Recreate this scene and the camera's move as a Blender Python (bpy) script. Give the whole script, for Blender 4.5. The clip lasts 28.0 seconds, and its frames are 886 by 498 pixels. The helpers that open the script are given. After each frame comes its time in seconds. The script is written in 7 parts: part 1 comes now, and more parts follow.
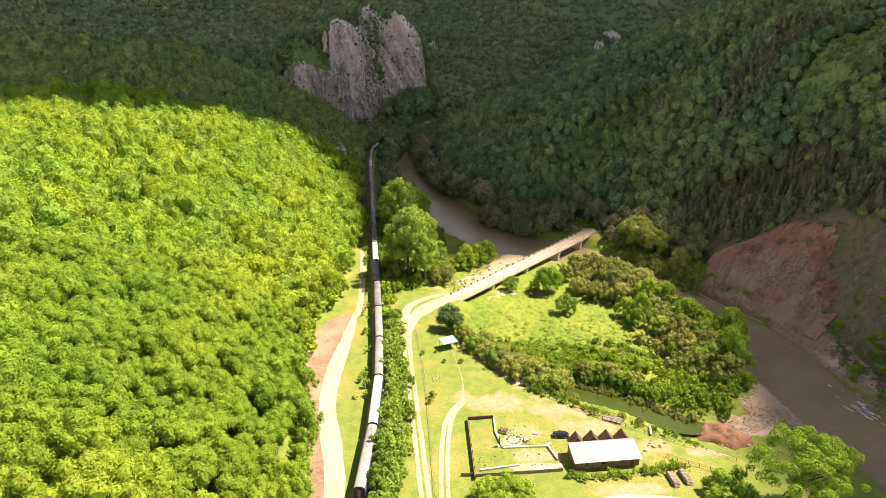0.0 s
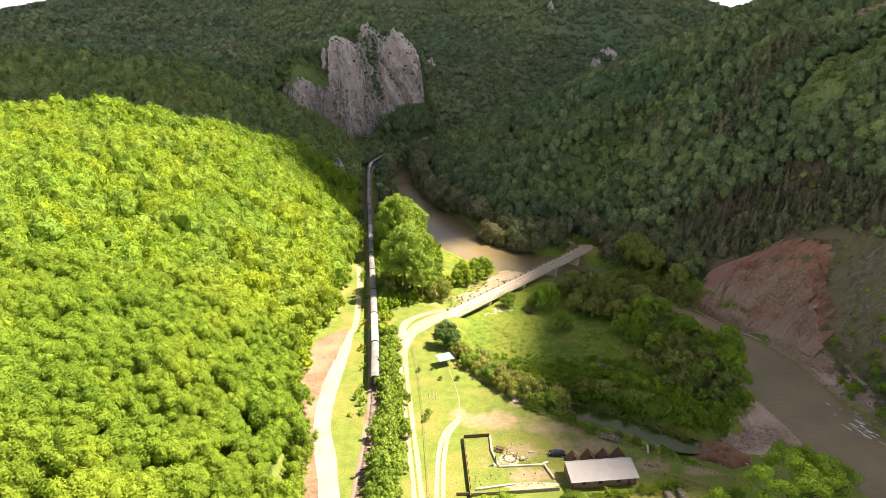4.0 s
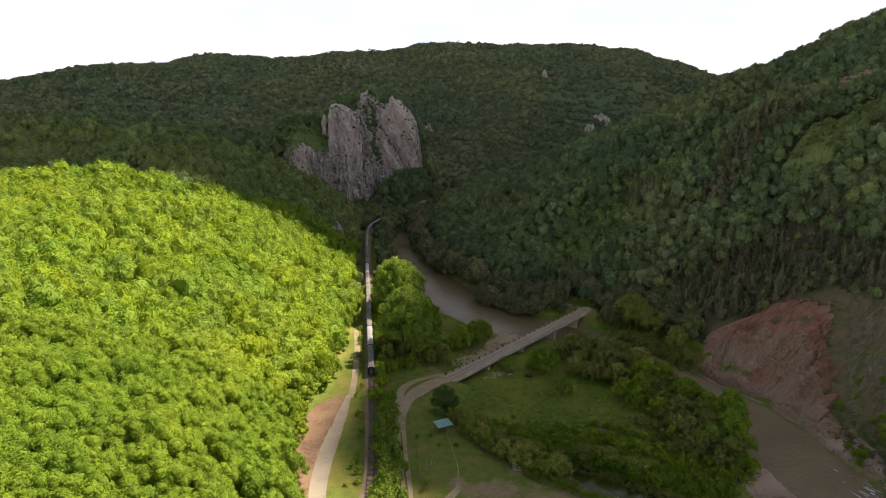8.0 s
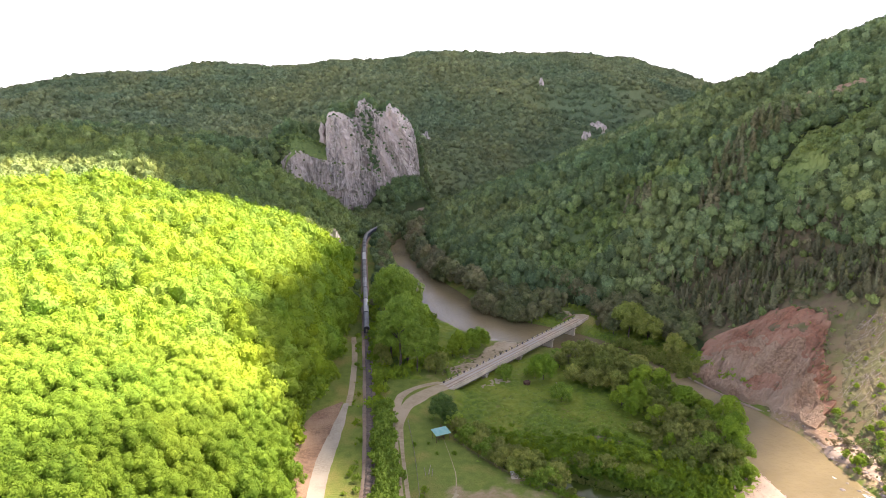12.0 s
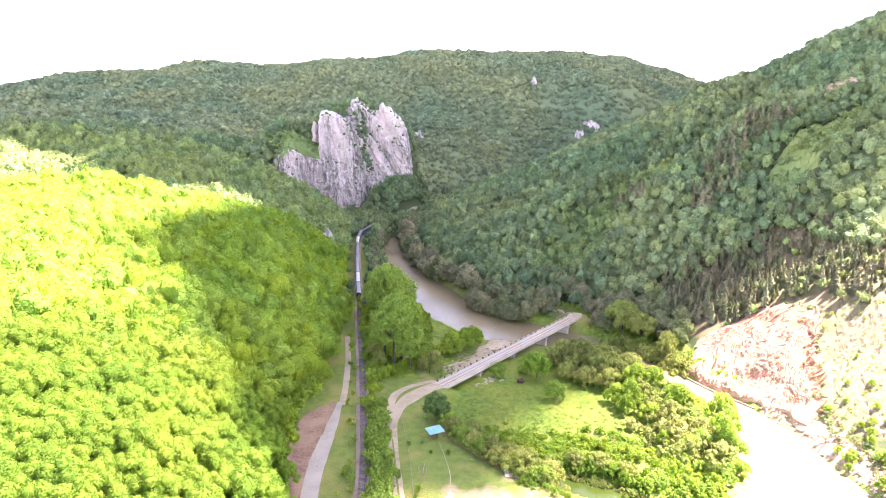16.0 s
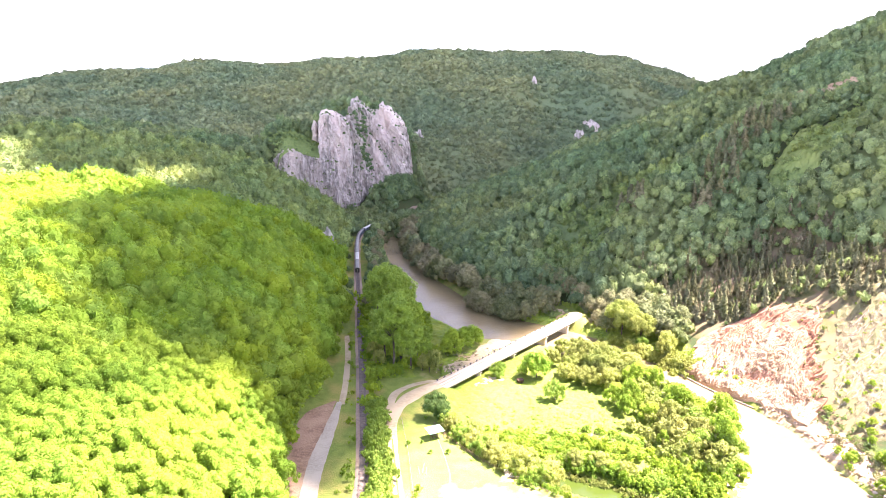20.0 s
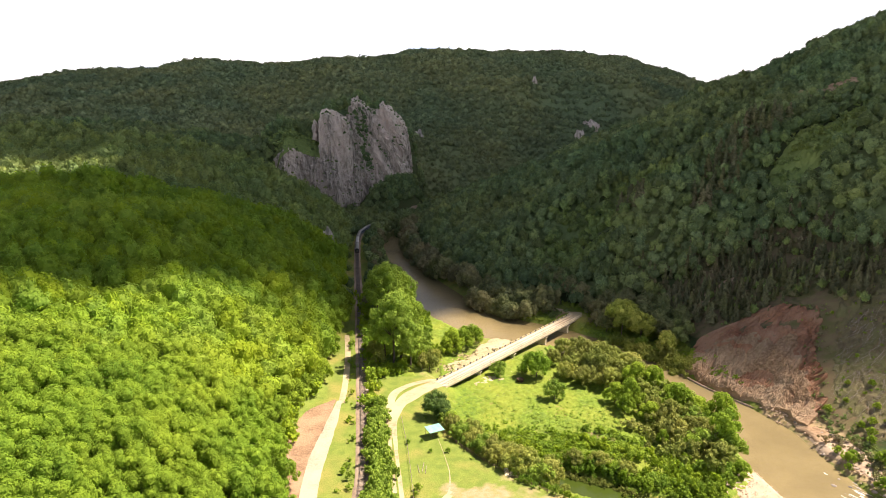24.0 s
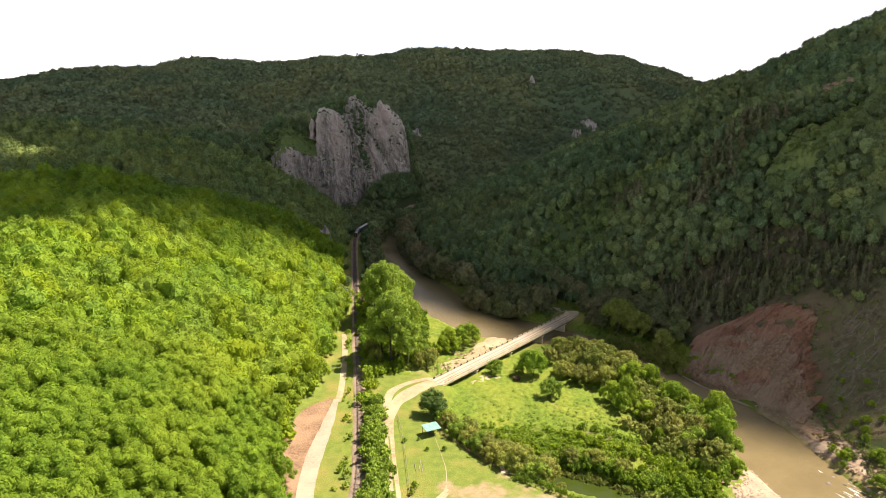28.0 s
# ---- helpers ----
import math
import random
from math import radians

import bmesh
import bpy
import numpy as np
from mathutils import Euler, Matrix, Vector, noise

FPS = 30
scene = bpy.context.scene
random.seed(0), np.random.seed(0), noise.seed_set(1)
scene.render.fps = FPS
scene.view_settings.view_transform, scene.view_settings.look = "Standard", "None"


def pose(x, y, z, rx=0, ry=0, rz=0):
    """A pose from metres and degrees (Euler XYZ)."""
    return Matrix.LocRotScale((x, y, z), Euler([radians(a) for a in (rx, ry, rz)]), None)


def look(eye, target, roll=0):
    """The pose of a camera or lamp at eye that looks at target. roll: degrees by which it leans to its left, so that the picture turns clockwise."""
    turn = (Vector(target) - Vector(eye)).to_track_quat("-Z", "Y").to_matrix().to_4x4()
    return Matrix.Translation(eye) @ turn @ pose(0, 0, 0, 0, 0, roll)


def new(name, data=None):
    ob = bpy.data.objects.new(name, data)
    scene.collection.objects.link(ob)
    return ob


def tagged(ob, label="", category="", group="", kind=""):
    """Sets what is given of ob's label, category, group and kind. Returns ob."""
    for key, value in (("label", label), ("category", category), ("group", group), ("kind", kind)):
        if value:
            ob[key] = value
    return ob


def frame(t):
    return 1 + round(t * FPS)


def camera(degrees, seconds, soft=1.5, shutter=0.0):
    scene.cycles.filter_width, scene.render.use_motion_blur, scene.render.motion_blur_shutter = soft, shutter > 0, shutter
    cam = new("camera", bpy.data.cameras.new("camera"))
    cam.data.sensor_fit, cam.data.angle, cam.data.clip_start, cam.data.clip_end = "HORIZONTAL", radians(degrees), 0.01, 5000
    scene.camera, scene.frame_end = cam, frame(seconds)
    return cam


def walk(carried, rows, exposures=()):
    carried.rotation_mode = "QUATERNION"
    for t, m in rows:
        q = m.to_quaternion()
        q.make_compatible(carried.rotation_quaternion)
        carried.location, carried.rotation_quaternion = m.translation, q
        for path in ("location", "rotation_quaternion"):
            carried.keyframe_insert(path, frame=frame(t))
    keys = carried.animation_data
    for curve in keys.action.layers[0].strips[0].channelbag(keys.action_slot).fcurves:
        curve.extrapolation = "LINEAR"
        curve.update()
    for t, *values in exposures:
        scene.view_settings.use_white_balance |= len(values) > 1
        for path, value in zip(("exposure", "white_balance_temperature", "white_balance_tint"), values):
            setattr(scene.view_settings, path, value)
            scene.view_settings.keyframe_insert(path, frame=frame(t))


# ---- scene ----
cam = camera(70, 28.0, soft=0.55)
PATH = [
    (0, (-0.279, -0.177, 103.252), (-0.203, 1.706, 102.582), 0.2),
    (1, (-0.333, -0.193, 103.256), (-0.251, 1.689, 102.584), 0.3),
    (2, (-0.179, -0.097, 103.295), (-0.097, 1.785, 102.623), 0.3),
    (2.5, (-0.029, 0.024, 103.342), (0.047, 1.91, 102.681), 0.3),
    (3, (0.097, 0.131, 103.397), (0.172, 2.022, 102.748), 0.3),
    (3.5, (0.185, 0.163, 103.466), (0.265, 2.057, 102.829), 0.4),
    (5.5, (0.243, -0.091, 104.007), (0.33, 1.824, 103.438), 0.3),
    (6, (0.275, -0.176, 104.074), (0.363, 1.747, 103.532), 0.3),
    (6.5, (0.331, -0.241, 104.129), (0.42, 1.689, 103.612), 0.3),
    (7, (0.363, -0.257, 104.18), (0.453, 1.68, 103.69), 0.2),
    (7.5, (0.338, -0.223, 104.236), (0.428, 1.72, 103.772), 0.2),
    (8, (0.27, -0.187, 104.295), (0.36, 1.763, 103.858), 0.2),
    (8.5, (0.199, -0.191, 104.329), (0.288, 1.764, 103.917), 0.2),
    (9, (0.141, -0.236, 104.357), (0.231, 1.719, 103.944), 0.2),
    (10, (0.156, -0.346, 104.384), (0.247, 1.609, 103.97), 0.2),
    (11, (0.123, -0.302, 104.393), (0.219, 1.652, 103.979), 0.2),
    (12, (0.082, -0.222, 104.367), (0.181, 1.732, 103.953), 0.2),
    (12.5, (0.051, -0.201, 104.351), (0.151, 1.753, 103.937), 0.2),
    (14.5, (-0.154, -0.168, 104.272), (-0.043, 1.785, 103.856), 0.2),
    (15, (-0.117, -0.155, 104.266), (-0.007, 1.798, 103.85), 0.2),
    (15.5, (-0.055, -0.16, 104.251), (0.062, 1.792, 103.834), 0.1),
    (16, (0.018, -0.161, 104.232), (0.138, 1.791, 103.815), 0.2),
    (17, (0.109, 0.01, 104.212), (0.229, 1.962, 103.794), 0.3),
    (18, (0.085, 0.298, 104.213), (0.205, 2.25, 103.794), 0.3),
    (19, (0.033, 0.373, 104.191), (0.153, 2.325, 103.772), 0.3),
    (20, (-0.068, 0.217, 104.122), (0.053, 2.169, 103.703), 0.3),
    (21, (-0.229, 0.112, 104.073), (-0.11, 2.064, 103.654), 0.3),
    (21.5, (-0.276, 0.062, 104.043), (-0.16, 2.014, 103.624), 0.4),
    (23.5, (-0.185, -0.016, 103.822), (-0.066, 1.936, 103.403), 0.4),
    (24, (-0.134, 0.084, 103.815), (-0.013, 2.036, 103.396), 0.4),
    (25, (-0.043, 0.33, 103.778), (0.074, 2.282, 103.359), 0.5),
    (25.5, (-0.045, 0.394, 103.759), (0.067, 2.346, 103.34), 0.5),
    (26, (-0.065, 0.378, 103.738), (0.047, 2.33, 103.319), 0.5),
    (26.5, (-0.079, 0.289, 103.722), (0.033, 2.241, 103.302), 0.5),
    (27, (-0.072, 0.122, 103.713), (0.047, 2.074, 103.293), 0.5),
    (27.5, (-0.037, -0.114, 103.71), (0.083, 1.838, 103.29), 0.5),
    (28, (0.052, -0.392, 103.703), (0.181, 1.559, 103.282), 0.5),
]
# exposure in stops along the shot, as the flying camera's automatic exposure drifts
EXPOSURES = [(0, 1.26), (2, 1.35), (3.5, 1.37), (5.5, 1.54), (7, 1.21), (8, 0.76), (9, 0.49), (9.8, 0.39), (10.5, 0.86), (11, 1.38), (12, 2.31), (12.5, 2.58),
             (14.5, 3.36), (15.5, 3.46), (17, 3.48), (18.5, 3.46), (20, 3.16), (21, 2.61), (21.5, 2.26), (23.5, 1.21), (24.5, 1.06), (26, 0.98), (28, 0.88)]
# the automatic white balance runs a little cooler while the picture is bright
BALANCE = [(0, 6450, 19), (10, 6400, 19), (12.5, 6050, 26), (14.5, 5700, 33), (21.5, 5750, 31), (24, 6400, 16), (28, 6400, 16)]
at, kelvin, tint = zip(*BALANCE)
TINTED = [(t, stops, float(np.interp(t, at, kelvin)), float(np.interp(t, at, tint))) for t, stops in EXPOSURES]
walk(cam, [(t, look(eye, target, roll)) for t, eye, target, roll in PATH], TINTED)

# ---------------------------------------------------------------- light
SUN_EL, SUN_AZ = 57.0, 16.0            # degrees; azimuth from +x towards +y
sun_from = Vector((math.cos(radians(SUN_EL)) * math.cos(radians(SUN_AZ)),
                   math.cos(radians(SUN_EL)) * math.sin(radians(SUN_AZ)), math.sin(radians(SUN_EL))))
sun = new("sun", bpy.data.lights.new("sun", "SUN"))
sun.data.energy, sun.data.angle, sun.data.color = 5.0, radians(0.55), (1.0, 0.88, 0.68)
sun.matrix_world = look(sun_from * 500, (0, 0, 0))

world = bpy.data.worlds.new("sky")
world.use_nodes = True
scene.world = world
wn, wl = world.node_tree.nodes, world.node_tree.links
sky = wn.new("ShaderNodeTexSky")
sky.sky_type, sky.sun_disc = "NISHITA", False
sky.sun_elevation, sky.sun_rotation = radians(SUN_EL), radians(90 - SUN_AZ)
sky.air_density, sky.dust_density = 1.0, 2.5
wco = wn.new("ShaderNodeTexCoord")
wmap = wn.new("ShaderNodeMapping")
wmap.inputs["Scale"].default_value = (3.0, 3.0, 9.0)
wnoise = wn.new("ShaderNodeTexNoise")
wnoise.inputs["Scale"].default_value, wnoise.inputs["Detail"].default_value = 2.2, 6.0
wl.new(wco.outputs["Generated"], wmap.inputs["Vector"])
wl.new(wmap.outputs["Vector"], wnoise.inputs["Vector"])
wsep = wn.new("ShaderNodeSeparateXYZ")
wl.new(wco.outputs["Generated"], wsep.inputs["Vector"])
wlow = wn.new("ShaderNodeMapRange")                # cumulus gathers above the skyline
wlow.inputs["From Min"].default_value, wlow.inputs["From Max"].default_value = 0.04, 0.22
wlow.inputs["To Min"].default_value, wlow.inputs["To Max"].default_value = 0.20, -0.05
wl.new(wsep.outputs["Z"], wlow.inputs["Value"])
wadd = wn.new("ShaderNodeMath")
wl.new(wnoise.outputs["Fac"], wadd.inputs[0])
wl.new(wlow.outputs["Result"], wadd.inputs[1])
wramp = wn.new("ShaderNodeValToRGB")
wramp.color_ramp.elements[0].position, wramp.color_ramp.elements[1].position = 0.50, 0.62
wramp.color_ramp.elements[0].color, wramp.color_ramp.elements[1].color = (0.63, 0.71, 0.85, 1), (1.05, 0.985, 1.01, 1)
wl.new(wadd.outputs[0], wramp.inputs["Fac"])
wscale = wn.new("ShaderNodeVectorMath")
wscale.operation = "SCALE"
wscale.inputs["Scale"].default_value = 43.0
wl.new(wramp.outputs["Color"], wscale.inputs[0])
whaze = wn.new("ShaderNodeMapRange")               # haze and thin cloud thicken towards the horizon
whaze.inputs["From Min"].default_value, whaze.inputs["From Max"].default_value = 0.20, 0.5
whaze.inputs["To Min"].default_value, whaze.inputs["To Max"].default_value = 1.0, 0.06
wl.new(wsep.outputs["Z"], whaze.inputs["Value"])
wmix = wn.new("ShaderNodeMix")
wmix.data_type = "RGBA"
wl.new(whaze.outputs["Result"], wmix.inputs["Factor"])
wl.new(wscale.outputs["Vector"], wmix.inputs["B"])
wl.new(sky.outputs["Color"], wmix.inputs["A"])
wl.new(wmix.outputs["Result"], wn["Background"].inputs["Color"])
wn["Background"].inputs["Strength"].default_value = 0.0205


# ---------------------------------------------------------------- materials
def material(name, base, rough=0.85, vary=(), scale=1.0, vary2=(), scale2=0.1, bump=0.0, bump_scale=8.0,
             metal=0.0, per_object=0.0, per_island=0.0, per_tree=0.0, translucent=0.0, spec=0.3, squash=1.0):
    """Base colour mixed with a second one by fine noise and a third one by broad noise, with relief and random brightness."""
    m = bpy.data.materials.new(name)
    m.use_nodes = True
    n, l = m.node_tree.nodes, m.node_tree.links
    b = n["Principled BSDF"]
    b.inputs["Roughness"].default_value, b.inputs["Metallic"].default_value = rough, metal
    b.inputs["Specular IOR Level"].default_value = spec
    geo = n.new("ShaderNodeNewGeometry")
    out = None
    place = n.new("ShaderNodeVectorMath")
    place.operation = "MULTIPLY"
    place.inputs[1].default_value = (1, 1, squash)
    l.new(geo.outputs["Position"], place.inputs[0])

    def noise_of(s, detail=4.0):
        t = n.new("ShaderNodeTexNoise")
        t.inputs["Scale"].default_value, t.inputs["Detail"].default_value = s, detail
        l.new(place.outputs["Vector"], t.inputs["Vector"])
        r = n.new("ShaderNodeValToRGB")
        r.color_ramp.elements[0].position, r.color_ramp.elements[1].position = 0.38, 0.64
        l.new(t.outputs["Fac"], r.inputs["Fac"])
        return t.outputs["Fac"], r.outputs["Color"]

    def mixed(fac, a, colour):
        x = n.new("ShaderNodeMix")
        x.data_type = "RGBA"
        l.new(fac, x.inputs["Factor"])
        if a is None:
            x.inputs["A"].default_value = (*base, 1)
        else:
            l.new(a, x.inputs["A"])
        x.inputs["B"].default_value = (*colour, 1)
        return x.outputs["Result"]

    if vary:
        out = mixed(noise_of(scale)[1], out, vary)
    if vary2:
        out = mixed(noise_of(scale2, 3.0)[1], out, vary2)
    for amount, source in ((per_object, "object"), (per_island, "island")):
        if amount:
            rnd = n.new("ShaderNodeObjectInfo").outputs["Random"] if source == "object" else geo.outputs["Random Per Island"]
            rng = n.new("ShaderNodeMapRange")
            rng.inputs["To Min"].default_value, rng.inputs["To Max"].default_value = 1 - amount, 1 + amount
            l.new(rnd, rng.inputs["Value"])
            hsv = n.new("ShaderNodeHueSaturation")
            l.new(rng.outputs["Result"], hsv.inputs["Value"])
            if out is None:
                hsv.inputs["Color"].default_value = (*base, 1)
            else:
                l.new(out, hsv.inputs["Color"])
            hue = n.new("ShaderNodeMapRange")
            hue.inputs["To Min"].default_value, hue.inputs["To Max"].default_value = 0.5 + 0.045 * amount, 0.5 - 0.045 * amount
            l.new(rnd, hue.inputs["Value"])
            l.new(hue.outputs["Result"], hsv.inputs["Hue"])
            out = hsv.outputs["Color"]
    if per_tree:                                       # joined trees differ in tone and tint, each as a whole
        hsv = n.new("ShaderNodeHueSaturation")
        l.new(out, hsv.inputs["Color"])
        for name, key, mid, amount in (("tone", "Value", 1.0, per_tree), ("tint", "Hue", 0.5, 0.045 * per_tree), ("tint", "Saturation", 1.0, -0.3 * per_tree)):
            a, mad = n.new("ShaderNodeAttribute"), n.new("ShaderNodeMath")
            a.attribute_name, mad.operation = name, "MULTIPLY_ADD"
            mad.inputs[1].default_value, mad.inputs[2].default_value = amount, mid
            l.new(a.outputs["Fac"], mad.inputs[0])
            l.new(mad.outputs[0], hsv.inputs[key])
        out = hsv.outputs["Color"]
    if out is None:
        b.inputs["Base Color"].default_value = (*base, 1)
    else:
        l.new(out, b.inputs["Base Color"])
    if bump:
        fac = noise_of(bump_scale, 6.0)[0]
        bp = n.new("ShaderNodeBump")
        bp.inputs["Strength"].default_value, bp.inputs["Distance"].default_value = bump, 0.6 / bump_scale
        l.new(fac, bp.inputs["Height"])
        l.new(bp.outputs["Normal"], b.inputs["Normal"])
    if translucent:
        tr = n.new("ShaderNodeBsdfTranslucent")
        if out is None:
            tr.inputs["Color"].default_value = (*base, 1)
        else:
            l.new(out, tr.inputs["Color"])
        ms = n.new("ShaderNodeMixShader")
        ms.inputs["Fac"].default_value = translucent
        l.new(b.outputs["BSDF"], ms.inputs[1])
        l.new(tr.outputs["BSDF"], ms.inputs[2])
        l.new(ms.outputs["Shader"], n["Material Output"].inputs["Surface"])
    return m


M = dict(
    leaf=material("leaf", (0.254, 0.384, 0.037), 0.75, (0.196, 0.318, 0.033), 0.4, (0.305, 0.41, 0.040), 0.03, per_object=0.14, per_island=0.13, per_tree=0.14, translucent=0.36, spec=0.10),
    leaf_deep=material("leaf_deep", (0.125, 0.205, 0.045), 0.7, (0.085, 0.15, 0.035), 0.5, per_object=0.12, per_island=0.2, translucent=0.25, spec=0.2),
    # far foliage with the haze of distance put into its colour, greyer and bluer
    leaf_hazy=material("leaf_hazy", (0.172, 0.226, 0.112), 0.85, (0.128, 0.182, 0.094), 0.45, (0.212, 0.240, 0.106), 0.008, per_island=0.12, per_tree=0.24, spec=0.15),
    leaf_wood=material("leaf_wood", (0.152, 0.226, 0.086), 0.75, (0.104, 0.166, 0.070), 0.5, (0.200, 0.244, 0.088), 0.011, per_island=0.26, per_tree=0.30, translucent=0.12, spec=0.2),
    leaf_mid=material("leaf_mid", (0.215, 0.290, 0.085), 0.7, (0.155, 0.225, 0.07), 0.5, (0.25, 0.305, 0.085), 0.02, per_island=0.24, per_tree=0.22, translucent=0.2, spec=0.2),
    leaf_dark=material("leaf_dark", (0.212, 0.236, 0.088), 0.75, (0.150, 0.180, 0.070), 0.4, (0.268, 0.232, 0.118), 0.03, per_object=0.18, per_island=0.2, per_tree=0.3, translucent=0.2),
    leaf_pale=material("leaf_pale", (0.318, 0.372, 0.074), 0.7, (0.238, 0.302, 0.054), 0.5, (0.338, 0.342, 0.084), 0.04, per_object=0.22, per_island=0.18, translucent=0.34, spec=0.2),
    leaf_lime=material("leaf_lime", (0.318, 0.435, 0.060), 0.65, (0.230, 0.345, 0.048), 0.5, per_object=0.15, per_island=0.18, translucent=0.34, spec=0.16),
    herb=material("herb", (0.212, 0.306, 0.027), 0.8, (0.132, 0.210, 0.023), 0.6, (0.272, 0.322, 0.038), 0.07, bump=0.9, bump_scale=2.0, translucent=0.15),
    hazard=material("hazard", (0.50, 0.44, 0.20), 0.7, (0.4, 0.35, 0.18), 1.5),
    foam=material("foam", (0.78, 0.76, 0.72), 0.7, (0.5, 0.45, 0.38), 1.2, bump=0.5, bump_scale=3.0),
    dry_grass=material("dry_grass", (0.200, 0.166, 0.082), 0.9, (0.128, 0.102, 0.058), 0.4, (0.168, 0.162, 0.066), 0.09, bump=0.9, bump_scale=2.0),
    brush=material("brush", (0.287, 0.247, 0.138), 0.9, (0.184, 0.184, 0.069), 0.3, per_island=0.3),
    needle=material("needle", (0.142, 0.152, 0.066), 0.85, (0.175, 0.158, 0.084), 0.05, per_island=0.25, per_tree=0.32, spec=0.1),
    bark=material("bark", (0.16, 0.13, 0.10), 0.9, (0.09, 0.07, 0.05), 3.0, bump=0.6, bump_scale=6.0),
    rock=material("rock", (0.575, 0.512, 0.445), 0.9, (0.20, 0.178, 0.150), 0.42, (0.615, 0.525, 0.455), 0.05, bump=1.0, bump_scale=1.0, squash=0.3),
    boulder=material("boulder", (0.29, 0.255, 0.22), 0.9, (0.19, 0.165, 0.14), 1.2, bump=0.5, bump_scale=3.0, per_object=0.2, per_island=0.2),
    scar_head=material("scar_head", (0.345, 0.168, 0.096), 0.95, (0.225, 0.105, 0.062), 0.8, (0.39, 0.23, 0.145), 0.10, bump=1.0, bump_scale=1.8),
    scar=material("scar", (0.365, 0.245, 0.152), 0.95, (0.235, 0.146, 0.086), 0.8, (0.41, 0.297, 0.197), 0.07, bump=1.0, bump_scale=2.0),
    earth=material("earth", (0.33, 0.205, 0.125), 0.95, (0.20, 0.12, 0.075), 0.7, (0.40, 0.265, 0.165), 0.1, bump=0.9, bump_scale=1.5),
    soil=material("soil", (0.25, 0.125, 0.07), 0.95, (0.15, 0.075, 0.045), 0.9, (0.29, 0.16, 0.09), 0.3, bump=1.0, bump_scale=2.0),
    gravel=material("gravel", (0.43, 0.375, 0.285), 0.95, (0.34, 0.29, 0.215), 1.5, (0.47, 0.41, 0.315), 0.12, bump=0.4, bump_scale=8.0),
    dirt_road=material("dirt_road", (0.47, 0.375, 0.235), 0.95, (0.325, 0.255, 0.145), 0.9, (0.51, 0.415, 0.27), 0.1, bump=0.4, bump_scale=5.0),
    river_gravel=material("river_gravel", (0.47, 0.35, 0.255), 0.95, (0.30, 0.215, 0.15), 0.7, (0.53, 0.405, 0.30), 0.12, bump=0.6, bump_scale=3.0),
    ballast=material("ballast", (0.35, 0.255, 0.19), 0.95, (0.22, 0.155, 0.115), 1.2, (0.41, 0.31, 0.235), 0.08, bump=0.8, bump_scale=9.0),
    sleeper=material("sleeper", (0.26, 0.23, 0.20), 0.9, (0.17, 0.14, 0.12), 1.5, per_island=0.25),
    rail=material("rail", (0.20, 0.15, 0.12), 0.5, metal=0.7),
    concrete=material("concrete", (0.62, 0.535, 0.405), 0.9, (0.47, 0.40, 0.29), 0.7, (0.66, 0.58, 0.44), 0.15, bump=0.3, bump_scale=5.0),
    # concrete with the shade below the bridge deck put into its colour
    concrete_shaded=material("concrete_shaded", (0.20, 0.18, 0.16), 0.9, (0.13, 0.12, 0.10), 0.7, bump=0.3, bump_scale=5.0),
    deck=material("deck", (0.60, 0.48, 0.335), 0.95, (0.45, 0.355, 0.24), 0.4, (0.48, 0.44, 0.38), 0.08, bump=0.3, bump_scale=5.0),
    wood=material("wood", (0.26, 0.18, 0.11), 0.85, (0.16, 0.11, 0.07), 2.0, bump=0.4, bump_scale=10.0, per_object=0.2),
    wood_grey=material("wood_grey", (0.34, 0.29, 0.23), 0.9, (0.22, 0.18, 0.14), 2.0, per_object=0.25),
    wood_red=material("wood_red", (0.155, 0.082, 0.052), 0.8, (0.10, 0.055, 0.038), 2.0, per_object=0.15),
    tin=material("tin", (0.37, 0.355, 0.35), 0.55, (0.30, 0.285, 0.275), 0.5, (0.34, 0.325, 0.315), 0.1, metal=0.1),
    teal=material("teal", (0.24, 0.50, 0.45), 0.5, (0.32, 0.55, 0.50), 0.8),
    white=material("white", (0.75, 0.74, 0.70), 0.6, (0.65, 0.63, 0.59), 1.0),
    rubber=material("rubber", (0.02, 0.02, 0.02), 0.8),
    car_paint=material("car_paint", (0.025, 0.03, 0.07), 0.25, metal=0.3, spec=0.6),
    glass_dark=material("glass_dark", (0.02, 0.025, 0.03), 0.1, spec=0.6),
    chrome=material("chrome", (0.6, 0.6, 0.6), 0.2, metal=1.0),
    roof_grey=material("roof_grey", (0.30, 0.29, 0.275), 0.6, (0.24, 0.225, 0.21), 0.5, (0.34, 0.33, 0.31), 0.15, spec=0.4),
    roof_white=material("roof_white", (0.62, 0.61, 0.59), 0.5, (0.55, 0.54, 0.52), 0.4, (0.60, 0.59, 0.57), 0.1, spec=0.4),
    roof_dirty=material("roof_dirty", (0.22, 0.21, 0.20), 0.7, (0.12, 0.115, 0.11), 0.35, (0.30, 0.29, 0.27), 0.12, spec=0.4),
    coach_side=material("coach_side", (0.10, 0.12, 0.20), 0.45, (0.08, 0.09, 0.14), 0.5, spec=0.5),
    coach_end=material("coach_end", (0.035, 0.035, 0.04), 0.6, (0.06, 0.055, 0.05), 1.5),
    steel_dark=material("steel_dark", (0.05, 0.045, 0.042), 0.7, (0.08, 0.065, 0.05), 2.0, metal=0.3),
    cloud=material("cloud", (0.88, 0.88, 0.89), 1.0, translucent=0.15),
)


